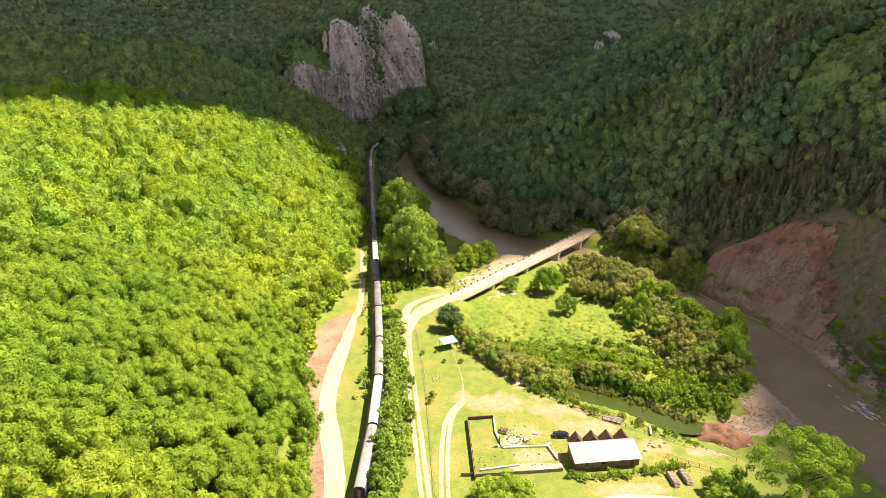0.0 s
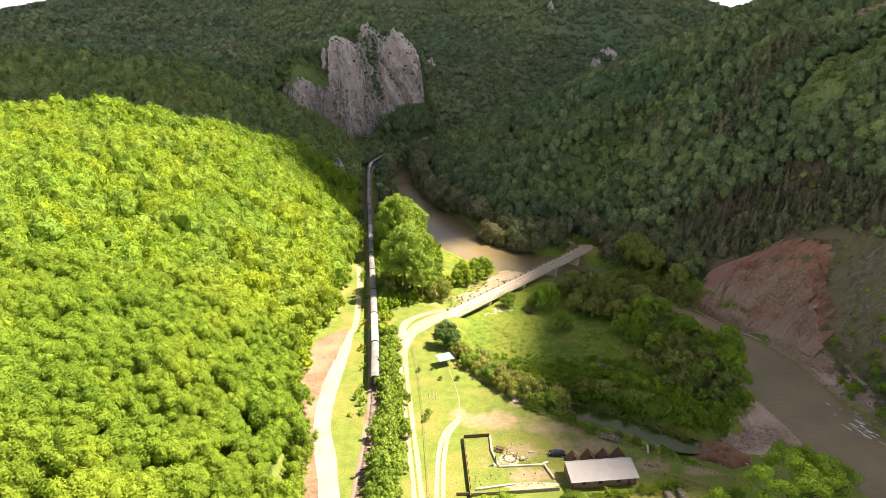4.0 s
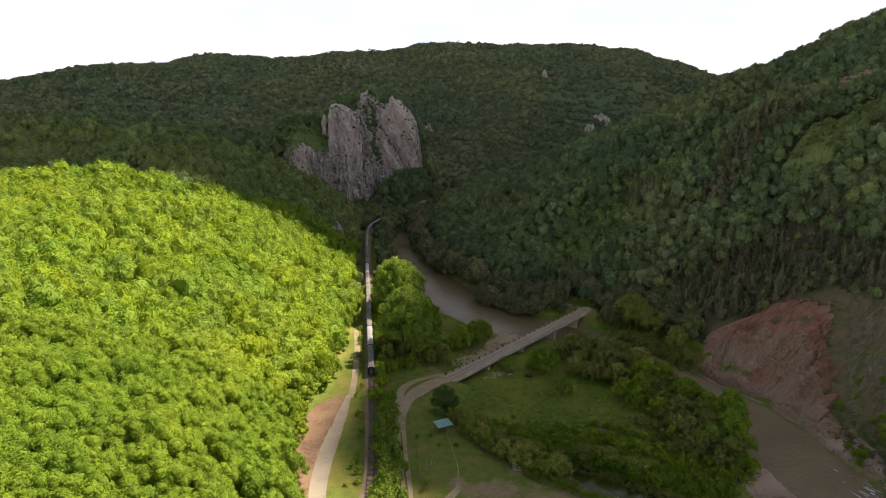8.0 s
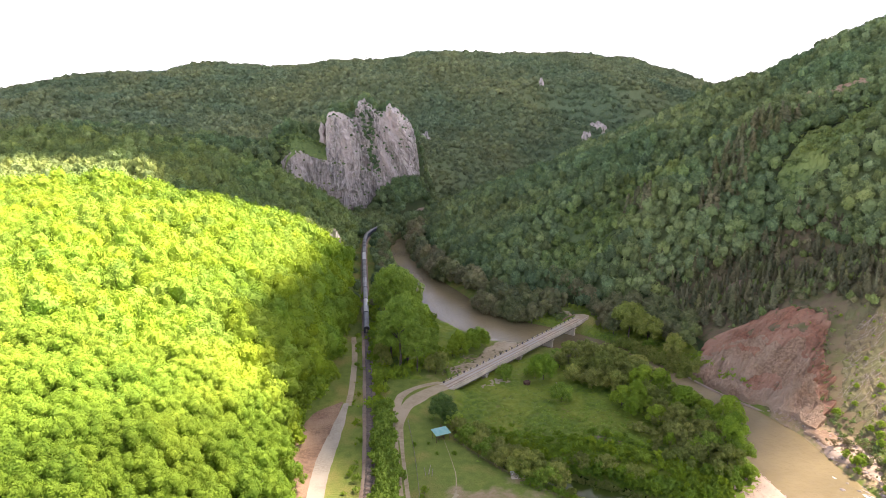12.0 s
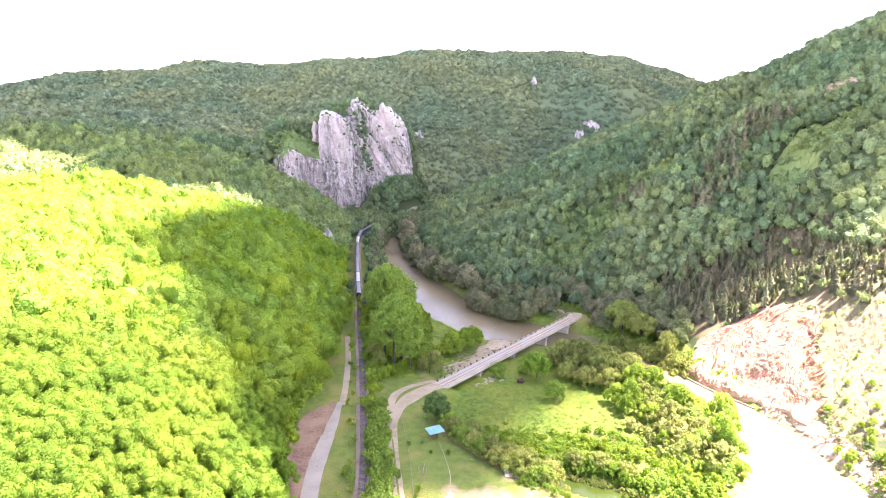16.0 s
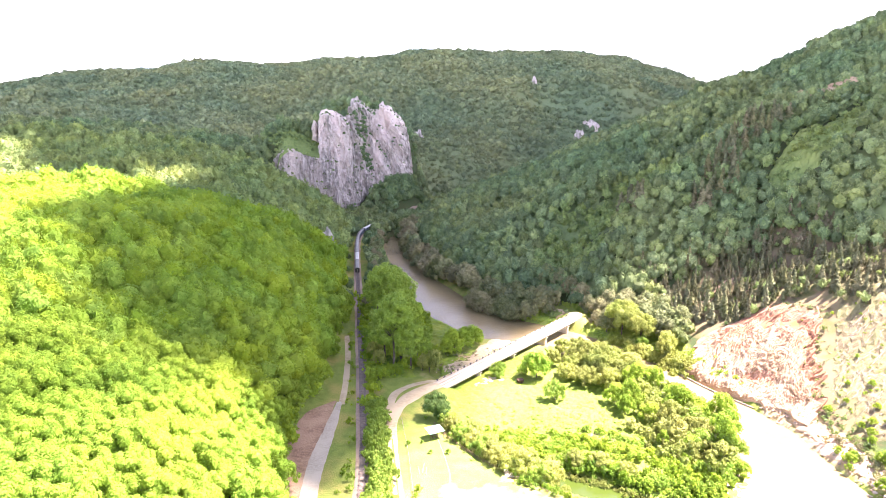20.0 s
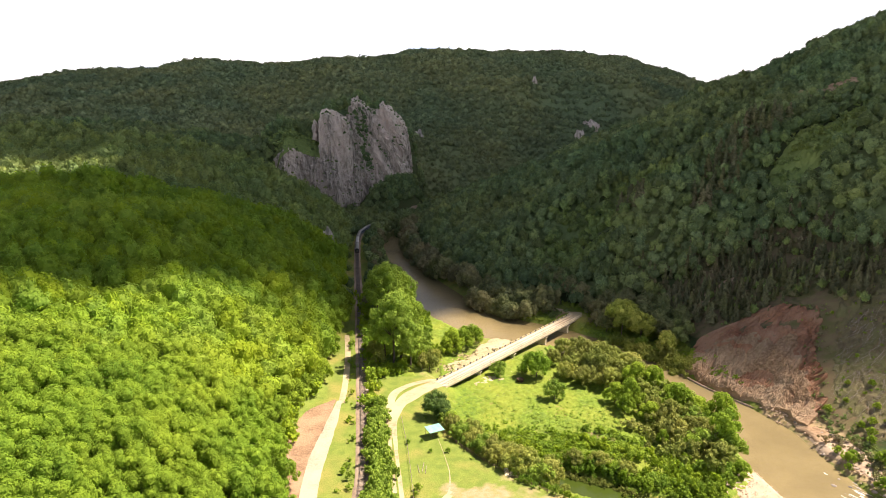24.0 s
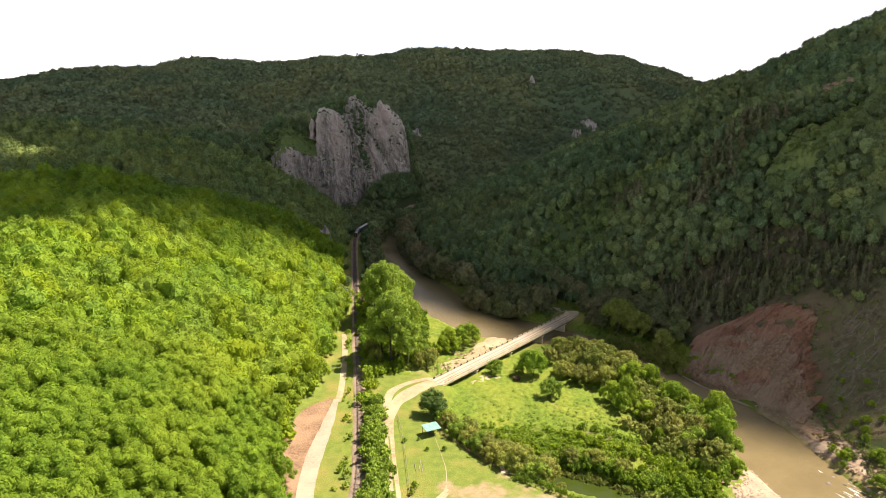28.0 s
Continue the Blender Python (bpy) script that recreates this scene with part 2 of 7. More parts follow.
def veil_material():
    """Thin cloud: less than half of the light goes straight through, the rest is scattered."""
    m = material("cloud_veil", (0.9, 0.9, 0.9), 1.0, translucent=0.7)
    n, l = m.node_tree.nodes, m.node_tree.links
    ms, clear = n.new("ShaderNodeMixShader"), n.new("ShaderNodeBsdfTransparent")
    ms.inputs["Fac"].default_value = 0.42
    l.new(n["Material Output"].inputs["Surface"].links[0].from_socket, ms.inputs[1])
    l.new(clear.outputs["BSDF"], ms.inputs[2])
    l.new(ms.outputs["Shader"], n["Material Output"].inputs["Surface"])
    return m


M["cloud_veil"] = veil_material()


def water_material(name, colour, rough, ripple, size):
    m = material(name, colour, rough, tuple(c * 0.8 for c in colour), 0.05, tuple(min(1, c * 1.12) for c in colour), 0.02, spec=0.35, bump=ripple, bump_scale=size)
    return m


M["water"] = water_material("river_water", (0.255, 0.198, 0.096), 0.25, 0.35, 0.6)
M["pond"] = water_material("pond_water", (0.045, 0.066, 0.010), 0.06, 0.10, 1.0)


def ground_material():
    """Meadow and woodland floor; the attribute 'kind' runs 0 meadow, 1 woodland litter, 2 dry bare soil, 3 pale hillside grass."""
    m = bpy.data.materials.new("ground")
    m.use_nodes = True
    n, l = m.node_tree.nodes, m.node_tree.links
    b = n["Principled BSDF"]
    b.inputs["Roughness"].default_value, b.inputs["Specular IOR Level"].default_value = 0.95, 0.15
    geo = n.new("ShaderNodeNewGeometry")

    def noisy(s, lo, hi, detail=5.0):
        t = n.new("ShaderNodeTexNoise")
        t.inputs["Scale"].default_value, t.inputs["Detail"].default_value = s, detail
        l.new(geo.outputs["Position"], t.inputs["Vector"])
        r = n.new("ShaderNodeMapRange")
        r.inputs["From Min"].default_value, r.inputs["From Max"].default_value = lo, hi
        l.new(t.outputs["Fac"], r.inputs["Value"])
        return r.outputs["Result"], t.outputs["Fac"]

    def mix(f, a, c):
        x = n.new("ShaderNodeMix")
        x.data_type = "RGBA"
        if isinstance(f, float):
            x.inputs["Factor"].default_value = f
        else:
            l.new(f, x.inputs["Factor"])
        for s, v in (("A", a), ("B", c)):
            if isinstance(v, tuple):
                x.inputs[s].default_value = (*v, 1)
            else:
                l.new(v, x.inputs[s])
        return x.outputs["Result"]

    grass = mix(noisy(0.35, 0.4, 0.62)[0], (0.235, 0.288, 0.058), (0.16, 0.22, 0.043))
    grass = mix(noisy(0.06, 0.50, 0.65)[0], grass, (0.345, 0.295, 0.088))
    grass = mix(noisy(2.2, 0.4, 0.7)[0], grass, (0.16, 0.20, 0.035))
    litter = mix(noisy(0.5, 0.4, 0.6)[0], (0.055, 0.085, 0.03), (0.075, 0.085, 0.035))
    bare = mix(noisy(0.7, 0.4, 0.62)[0], (0.42, 0.315, 0.19), (0.34, 0.27, 0.135))
    dry = mix(noisy(0.4, 0.42, 0.6)[0], (0.205, 0.165, 0.086), (0.195, 0.142, 0.084))
    dry = mix(noisy(0.12, 0.5, 0.62)[0], dry, (0.150, 0.145, 0.056))

    def weight(name):
        a = n.new("ShaderNodeAttribute")
        a.attribute_name = name
        add = n.new("ShaderNodeMath")
        add.operation = "ADD"
        l.new(a.outputs["Fac"], add.inputs[0])
        sub = n.new("ShaderNodeMath")
        sub.operation = "MULTIPLY_ADD"
        sub.inputs[1].default_value, sub.inputs[2].default_value = 0.9, -0.45
        l.new(noisy(0.25, 0.0, 1.0)[1], sub.inputs[0])
        l.new(sub.outputs[0], add.inputs[1])
        r = n.new("ShaderNodeMapRange")
        r.inputs["From Min"].default_value, r.inputs["From Max"].default_value = 0.35, 0.65
        l.new(add.outputs[0], r.inputs["Value"])
        return r.outputs["Result"]

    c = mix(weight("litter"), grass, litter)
    c = mix(weight("dry"), c, dry)
    c = mix(weight("bare"), c, bare)
    l.new(c, b.inputs["Base Color"])
    bp = n.new("ShaderNodeBump")
    bp.inputs["Strength"].default_value, bp.inputs["Distance"].default_value = 0.7, 0.25
    l.new(noisy(2.5, 0, 1, 6.0)[1], bp.inputs["Height"])
    l.new(bp.outputs["Normal"], b.inputs["Normal"])
    return m


M["ground"] = ground_material()


# ---------------------------------------------------------------- mesh helpers
def mesh_of(name, verts, faces, mat, smooth=False):
    """A mesh from an array of corners and one of triangles or quads."""
    me = bpy.data.meshes.new(name)
    v, f = np.asarray(verts, np.float32), np.asarray(faces, np.int32)
    k = f.shape[1]
    me.vertices.add(len(v))
    me.vertices.foreach_set("co", v.ravel())
    me.loops.add(f.size)
    me.loops.foreach_set("vertex_index", f.ravel())
    me.polygons.add(len(f))
    me.polygons.foreach_set("loop_start", np.arange(0, f.size, k, dtype=np.int32))
    me.polygons.foreach_set("use_smooth", np.full(len(f), smooth))
    me.update(calc_edges=True)
    if mat:
        me.materials.append(mat)
    return me


def bm_mesh(name, bm, mat, smooth=False):
    bmesh.ops.recalc_face_normals(bm, faces=bm.faces)
    me = bpy.data.meshes.new(name)
    bm.to_mesh(me)
    bm.free()
    me.materials.append(mat)
    if smooth:
        me.polygons.foreach_set("use_smooth", np.full(len(me.polygons), True))
    return me


def part(name, bm, mat, parent, label="", at=None, smooth=False):
    """One mesh object under a thing or a part; bm is a bmesh or a finished mesh."""
    me = bm if isinstance(bm, bpy.types.Mesh) else bm_mesh(name, bm, mat, smooth)
    ob = new(name, me)
    ob.parent = parent
    if at is not None:
        ob.matrix_basis = at
    if label:
        ob["label"] = label
    return ob


def thing(name, m, label, category, group="", kind=""):
    ob = new(name)
    ob.empty_display_size = 0.2
    ob.matrix_basis = m
    return tagged(ob, label, category, group, kind)


def box(bm, x0, x1, y0, y1, z0, z1, bevel=0.0):
    vs = [bm.verts.new((x, y, z)) for z in (z0, z1) for x, y in ((x0, y0), (x1, y0), (x1, y1), (x0, y1))]
    fs = [bm.faces.new([vs[i] for i in q]) for q in ((3, 2, 1, 0), (4, 5, 6, 7), (0, 1, 5, 4), (1, 2, 6, 5), (2, 3, 7, 6), (3, 0, 4, 7))]
    if bevel:
        bmesh.ops.bevel(bm, geom=list({e for f in fs for e in f.edges}), offset=bevel, segments=1, affect="EDGES")
    return bm


def boxes(*sizes, bevel=0.0):
    bm = bmesh.new()
    for s in sizes:
        box(bm, *s, bevel=bevel)
    return bm


def tube(bm, a, b, r0, r1=None, n=8, caps=True):
    """A tapered round bar from a to b."""
    a, b = Vector(a), Vector(b)
    r1 = r0 if r1 is None else r1
    q = (b - a).to_track_quat("Z", "Y").to_matrix()
    rings = []
    for c, r in ((a, r0), (b, r1)):
        rings.append([bm.verts.new(c + q @ Vector((r * math.cos(i * math.tau / n), r * math.sin(i * math.tau / n), 0))) for i in range(n)])
    for i in range(n):
        bm.faces.new((rings[0][i], rings[0][(i + 1) % n], rings[1][(i + 1) % n], rings[1][i]))
    if caps:
        bm.faces.new(rings[0][::-1])
        bm.faces.new(rings[1])
    return bm


def along(points, step):
    """Points every step metres on a smooth line through the given ones."""
    p = np.asarray(points, float)
    s = np.r_[0, np.cumsum(np.hypot(*np.diff(p[:, :2], axis=0).T))]
    u = np.arange(0, s[-1] + step * 0.5, step)
    fine = np.arange(0, s[-1], step / 4)
    k = max(1, int(8 / (step / 4)))
    out = []
    for i in range(p.shape[1]):
        v = np.interp(fine, s, p[:, i])
        pad = np.r_[2 * v[0] - v[k:0:-1], v, 2 * v[-1] - v[-2:-k - 2:-1]]
        v = np.convolve(pad, np.ones(2 * k + 1) / (2 * k + 1), "valid")
        out.append(np.interp(u, fine, v))
    return np.array(out).T


def smooth(x, a, b):
    t = np.clip((np.asarray(x, float) - a) / (b - a), 0, 1)
    return t * t * (3 - 2 * t)


def wave_noise(x, y, size, seed):
    """Soft uneven relief between about -1 and 1."""
    r = np.random.RandomState(seed)
    out = np.zeros(np.broadcast(x, y).shape)
    for i in range(9):
        a, f, ph = r.uniform(0, math.tau), r.uniform(0.6, 1.7) / size * math.tau, r.uniform(0, math.tau)
        out = out + np.sin((np.cos(a) * x + np.sin(a) * y) * f + ph + 1.2 * np.sin((np.sin(a) * x - np.cos(a) * y) * f * 0.6 + ph))
    return out / 4.2


def to_line(x, y, line):
    """Distance to a line of points, the share of the way along it, and the side (positive: to the right of its way)."""
    x, y = np.asarray(x, float), np.asarray(y, float)
    best, share, side = np.full(x.shape, 1e9), np.zeros(x.shape), np.zeros(x.shape)
    p = np.asarray(line, float)
    for i in range(len(p) - 1):
        d = p[i + 1, :2] - p[i, :2]
        u = np.clip(((x - p[i, 0]) * d[0] + (y - p[i, 1]) * d[1]) / (d @ d), 0, 1)
        dx, dy = x - p[i, 0] - u * d[0], y - p[i, 1] - u * d[1]
        dist = np.hypot(dx, dy)
        near = dist < best
        best, share = np.where(near, dist, best), np.where(near, i + u, share)
        side = np.where(near, np.sign(d[1] * dx - d[0] * dy), side)
    return best, share, side


# ---------------------------------------------------------------- the plan, in metres; the camera hovers over the origin
TRACK = along([(-60, -30), (-40, 20), (-25, 62), (-17.5, 95), (-14.2, 118), (-12.9, 142), (-12.7, 166), (-13.9, 191), (-16, 219), (-18.4, 251),
               (-22.2, 296), (-26.2, 347), (-30.7, 400), (-36, 470), (-39, 520), (-38.5, 545), (-32, 572), (-24, 592), (-8, 622), (30, 676),
               (62, 715), (100, 778), (170, 838), (330, 925), (520, 990), (800, 1040)], 2.0)
RIVER = [(130, -400, 12), (131, 60, 12), (128, 120, 12), (123, 150, 12.5), (122, 172, 12.5), (123, 195, 12), (119, 216, 10.5), (110, 238, 10), (100, 262, 10), (88, 283, 11),
         (71, 297, 14.5), (50, 309, 17.5), (34, 331, 18), (22, 358, 15.5), (12, 400, 11), (2, 440, 9.5), (-8, 500, 8.5), (-12, 560, 8), (-4, 588, 8), (14, 620, 8), (50, 672, 8), (85, 715, 8),
         (122, 776, 8), (180, 826, 8), (340, 912, 8), (530, 975, 8), (800, 1025, 8)]
CREEK = [(30, 184), (45, 171), (53, 165), (61, 161), (68, 154.5), (74, 148), (82, 147), (92, 150), (105, 158)]
BANK = [(0, 262), (6, 250), (12, 230), (11, 206), (15, 187), (24, 174.5), (33, 164.5), (41.5, 157), (52, 147.5), (60, 142.5), (70.5, 135), (79, 130), (92, 112), (105, 60), (106, -200)]
SPUR = [(22, 600), (53, 636), (93, 662), (162, 694), (241, 716), (318, 756), (383, 800), (470, 880)]
GULLY = [(98, 380), (112, 398), (155, 424), (200, 448), (262, 492), (330, 560)]
RIB = [(130, 372), (160, 392), (215, 425), (285, 470), (360, 525)]
WATER_Z, POND_Z, LOW_Z = -5.0, -3.7, -3.0


def foot_left(y):
    return np.interp(y, [-200, 60, 100, 140, 170, 205, 228, 280, 300, 330, 400, 520, 560, 600, 645, 680, 705, 730, 790, 880, 960, 1020, 1050, 1070],
                     [-60, -44, -28, -31, -38, -40, -32, -32, -29, -31, -37, -45, -48, -62, -78, -60, -15, 14, 82, 210, 390, 620, 960, 2600])


def foot_right(y):
    return np.interp(y, [-200, 120, 190, 225, 250, 300, 330, 380, 450, 560, 590, 640, 690, 740, 790, 880, 960, 1020, 1060],
                     [145, 143, 140, 130, 122, 119, 92, 46, 22, 3, 8, 36, 60, 92, 128, 285, 480, 800, 2600])


def skyline(az):
    return np.interp(az, [-1.5, -0.9, -0.6, -0.5, -0.43, -0.37, -0.31, -0.17, -0.11, -0.04, 0.0, 0.05, 0.13, 0.24, 0.33, 0.41, 0.47, 0.6, 1.2],
                     [0.0, 0.012, 0.032, 0.053, 0.061, 0.061, 0.074, 0.070, 0.081, 0.081, 0.091, 0.095, 0.091, 0.095, 0.087, 0.068, 0.047, 0.02, 0.0])


def crag_top(x):
    return np.interp(x, [-150, -130, -113, -99, -90, -84, -60, -52, -43, -32, -23, -14, -2, 6, 20, 40],
                     [70, 84, 82, 80, 96, 106, 110, 117, 113, 105, 112, 109, 96, 84, 60, 42])


def crag_foot(x):
    return np.interp(x, [-135, -112, -95, -65, -45, -36, -20, 6], [50, 26, 8, 0, 6, 20, 34, 37])


def cliff_line(x):
    return 676 + 0.004 * (x + 60) ** 2 * np.where(x < -60, -1.4, 0.8) + 5 * np.sin(x * 0.11)


def height(x, y):
    x, y = np.asarray(x, float), np.asarray(y, float)
    yc = np.maximum(y, 1.0)
    # valley floor: an upper meadow, a lower terrace by the water
    d, _, side = to_line(x, y, BANK)
    z = LOW_Z * smooth(np.where(side > 0, -d, d), 0.0, 5.0) * smooth(-y, -560, -480) * smooth(x, -12, -2)
    z = z + 0.12 * wave_noise(x, y, 30, 3) * smooth(np.abs(x + 5), 12, 30)
    # hills
    az = x / yc
    dl = np.maximum(foot_left(y) - x, 0)
    crest = np.interp(y, [-300, 0, 100, 200, 300, 345, 425, 510, 600, 900, 1200], [46, 48, 50, 52, 52, 54, 47, 58, 76, 104, 140])
    far = 104 - 12 + 1450 * skyline(az)
    far = far * smooth(-y, -4200, -2000)
    crest = crest + (far - crest) * smooth(y, 900, 1450)
    spread = np.interp(y, [0, 300, 420, 600, 800, 1000], [48, 48, 50, 78, 130, 220])
    hl = crest * (1 - np.exp(-dl / spread))
    step = smooth(y - cliff_line(x), -6, 14) * np.exp(-(np.maximum(y - 705, 0) / 150) ** 2) * smooth(x, -175, -128) * smooth(-x, -32, -4)
    hl = hl + np.maximum(crag_top(x) - 3 - hl, 0) * step
    hl = hl + np.maximum(crag_foot(x) - 4 - hl, 0) * smooth(y - cliff_line(x), -62, -22) * smooth(x, -48, -30) * smooth(-x, -30, 0)
    dr = np.maximum(x - foot_right(y), 0)
    hr = np.interp(y, [320, 500], [0.475, 0.43]) * dr * smooth(dr, -14, 20)
    hr = np.where(hr > 190, 190 + (hr - 190) * 0.35, hr)
    hr = np.minimum(hr, 420)
    # the wooded spur across the river: a sharp crest, and a gully that parts it from the pine-clad rib
    d, u, _ = to_line(x, y, SPUR)
    hr = hr + np.interp(u, [0, 2, 3, 7], [9, 7, 2, 2]) * np.exp(-(d / 42) ** 2) * smooth(dr, 5, 60)
    d, u, _ = to_line(x, y, GULLY)
    hr = hr - 13 * np.exp(-(d / 24) ** 2) * smooth(dr, 5, 50)
    d, u, _ = to_line(x, y, RIB)
    hr = hr + 7 * np.exp(-(d / 24) ** 2) * smooth(dr, 5, 50)
    rough = 5.5 * wave_noise(x, y, 120, 5) + 2.5 * wave_noise(x, y, 48, 6)
    folds = 15 * wave_noise(x, y, 330, 7) + 7 * wave_noise(x, y, 130, 8)
    z = z + hl + hr + rough * smooth(dl + dr, 15, 90) + folds * smooth(y, 720, 900) * smooth(-y, -1260, -1020) * smooth(dl, 20, 160)
    # the road banks up to both ends of the bridge
    for bx, by in ((10, 227), (90, 314)):
        z = z + (np.maximum(z, 0.36) - z) * smooth(np.hypot(x - bx, y - by), 12, 5)
    # river bed and pond
    d, s, _ = to_line(x, y, RIVER)
    w = np.interp(s, np.arange(len(RIVER)), [p[2] for p in RIVER])
    z = z + (np.minimum(z, -7.4) - z) * smooth(d, w + 4.0, w - 2.5)
    bar = smooth(np.hypot(((x - 101) * 0.93 + (y - 160) * 0.37) / 8, (-(x - 101) * 0.37 + (y - 160) * 0.93) / 16), 1.15, 0.7)
    z = z + np.maximum(-4.45 - z, 0) * bar
    d, s, _ = to_line(x, y, CREEK)
    z = z + (np.minimum(z, -4.7) - z) * smooth(d, 6.5, 3.0)
    return z


def spot(x, y):
    return float(height(np.array([x]), np.array([y]))[0])


def grid_axis(*spans):
    """Cell edges: (from, to, step) spans one after another."""
    out = []
    for a, b, n in spans:
        out.extend(np.linspace(a, b, max(1, round((b - a) / n)), endpoint=False))
    return np.array(out + [spans[-1][1]])


def ground_sheet():
    gx = grid_axis((-4800, -1200, 200), (-1200, -300, 25), (-300, -60, 6), (-60, 165, 2.2), (165, 420, 6), (420, 1200, 25), (1200, 4800, 200))
    gy = grid_axis((-1500, -100, 100), (-100, 90, 10), (90, 330, 2.2), (330, 760, 5), (760, 1700, 16), (1700, 4800, 150))
    X, Y = np.meshgrid(gx, gy)
    Z = height(X, Y)
    nx, ny = len(gx), len(gy)
    i = (np.arange(ny - 1)[:, None] * nx + np.arange(nx - 1)[None, :]).ravel()
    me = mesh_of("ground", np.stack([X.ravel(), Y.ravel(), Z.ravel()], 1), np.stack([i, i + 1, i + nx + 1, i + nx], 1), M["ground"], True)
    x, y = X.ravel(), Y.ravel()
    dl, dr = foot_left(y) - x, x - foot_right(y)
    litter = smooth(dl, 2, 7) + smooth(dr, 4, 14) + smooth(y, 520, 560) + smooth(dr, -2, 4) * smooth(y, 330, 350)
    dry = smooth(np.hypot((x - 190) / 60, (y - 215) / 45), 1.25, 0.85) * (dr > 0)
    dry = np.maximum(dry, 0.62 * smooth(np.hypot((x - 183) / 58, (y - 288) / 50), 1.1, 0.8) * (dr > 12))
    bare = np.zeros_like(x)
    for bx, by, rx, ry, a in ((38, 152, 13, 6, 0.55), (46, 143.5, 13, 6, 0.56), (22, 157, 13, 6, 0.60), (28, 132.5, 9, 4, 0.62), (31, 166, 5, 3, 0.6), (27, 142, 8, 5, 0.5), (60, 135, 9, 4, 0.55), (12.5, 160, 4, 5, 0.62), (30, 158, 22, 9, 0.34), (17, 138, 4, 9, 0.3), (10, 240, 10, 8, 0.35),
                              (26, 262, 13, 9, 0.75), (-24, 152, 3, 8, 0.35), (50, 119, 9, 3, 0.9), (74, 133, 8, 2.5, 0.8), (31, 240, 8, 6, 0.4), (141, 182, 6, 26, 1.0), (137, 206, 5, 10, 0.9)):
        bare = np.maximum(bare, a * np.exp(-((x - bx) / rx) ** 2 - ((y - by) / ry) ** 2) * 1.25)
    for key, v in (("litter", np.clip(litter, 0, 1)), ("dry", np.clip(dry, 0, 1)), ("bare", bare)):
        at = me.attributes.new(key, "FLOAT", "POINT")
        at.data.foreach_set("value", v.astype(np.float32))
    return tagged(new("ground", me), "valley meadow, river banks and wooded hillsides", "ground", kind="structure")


def strip(name, line, offsets, mat, label, category, lift=0.05, step=1.5, level=None):
    """A draped band along a line (x, y, half width), bowed over its width by offsets of (share, height)."""
    p = along(line, step)
    d = np.gradient(p[:, :2], axis=0)
    d = d / np.linalg.norm(d, axis=1)[:, None]
    right = np.stack([d[:, 1], -d[:, 0]], 1)
    r = np.random.RandomState(len(name) + len(line))
    V = []
    k = len(offsets)
    wob = np.convolve(r.uniform(-1, 1, len(p) + 4), np.ones(5) / 5, "valid")
    for share, dz in offsets:
        q = p[:, :2] + right * (p[:, 2] * share * (1 + (0.22 * wob if abs(share) > 0.9 else 0)))[:, None]
        z = (height(q[:, 0], q[:, 1]) if level is None else np.full(len(q), level)) + lift + dz
        V.append(np.column_stack([q, z]))
    V = np.stack(V, 1).reshape(-1, 3)
    i = (np.arange(len(p) - 1)[:, None] * k + np.arange(k - 1)[None, :]).ravel()
    me = mesh_of(name, V, np.stack([i, i + 1, i + k + 1, i + k], 1), mat, True)
    return tagged(new(name, me), label, category, kind="structure")


def patch(name, cx, cy, rx, ry, turn, mat, label, category, lift=0.06, bulge=0.0, seed=1, rings=9, spokes=40, ragged=0.16, level=None):
    """An uneven blot of soil draped on the ground, heaped up by bulge."""
    a = np.linspace(0, math.tau, spokes, endpoint=False)
    r = np.random.RandomState(seed)
    edge = 1 + ragged * (np.sin(a * 3 + r.uniform(0, 6)) * 0.6 + np.sin(a * 5 + r.uniform(0, 6)) * 0.5 + np.sin(a * 11 + r.uniform(0, 6)) * 0.3)
    V = []
    c, s = math.cos(radians(turn)), math.sin(radians(turn))
    for k in range(rings + 1):
        q = k / rings
        u, v = np.cos(a) * edge * rx * q, np.sin(a) * edge * ry * q
        x, y = cx + c * u - s * v, cy + s * u + c * v
        z = (height(x, y) if level is None else level) + lift + bulge * (1 - q * q) * (1 + 0.35 * wave_noise(x, y, max(rx, ry) * 0.6, seed)) - (0.25 if k == rings else 0)
        V.append(np.stack([x, y, z], 1))
    V = np.concatenate(V)
    F = [(k * spokes + j, k * spokes + (j + 1) % spokes, (k + 1) * spokes + (j + 1) % spokes, (k + 1) * spokes + j) for k in range(rings) for j in range(spokes)]
    me = mesh_of(name, V, F, mat, True)
    return tagged(new(name, me), label, category, kind="structure")


ground_sheet()
FLAT = [(-1, 0), (-0.5, 0.02), (0, 0.03), (0.5, 0.02), (1, 0)]
strip("river", [(x, y, w + 7) for x, y, w in RIVER[1:22]], [(-1, 0), (-0.4, 0), (0.4, 0), (1, 0)], M["water"], "muddy brown river with a slow current", "river", 0, 4, WATER_Z)
strip("pond", [(x, y, w) for (x, y), w in zip(CREEK[:-2], (3, 5, 6, 6, 6, 5, 1.5))], [(-1, 0), (0, 0), (1, 0)], M["pond"], "still green pond beside the fence", "pond", 0, 2, POND_Z)
strip("gravel_strip", [(-24.4, 218, 0.9), (-25.4, 200, 2.0), (-27.5, 176, 2.6), (-27.3, 156, 2.5), (-22.8, 136, 2.5), (-19.8, 118, 2.5), (-24, 92, 2.5), (-34, 60, 2.5)], FLAT, M["gravel"],
      "pale fresh gravel track beside the wood", "gravel track", 0.12)
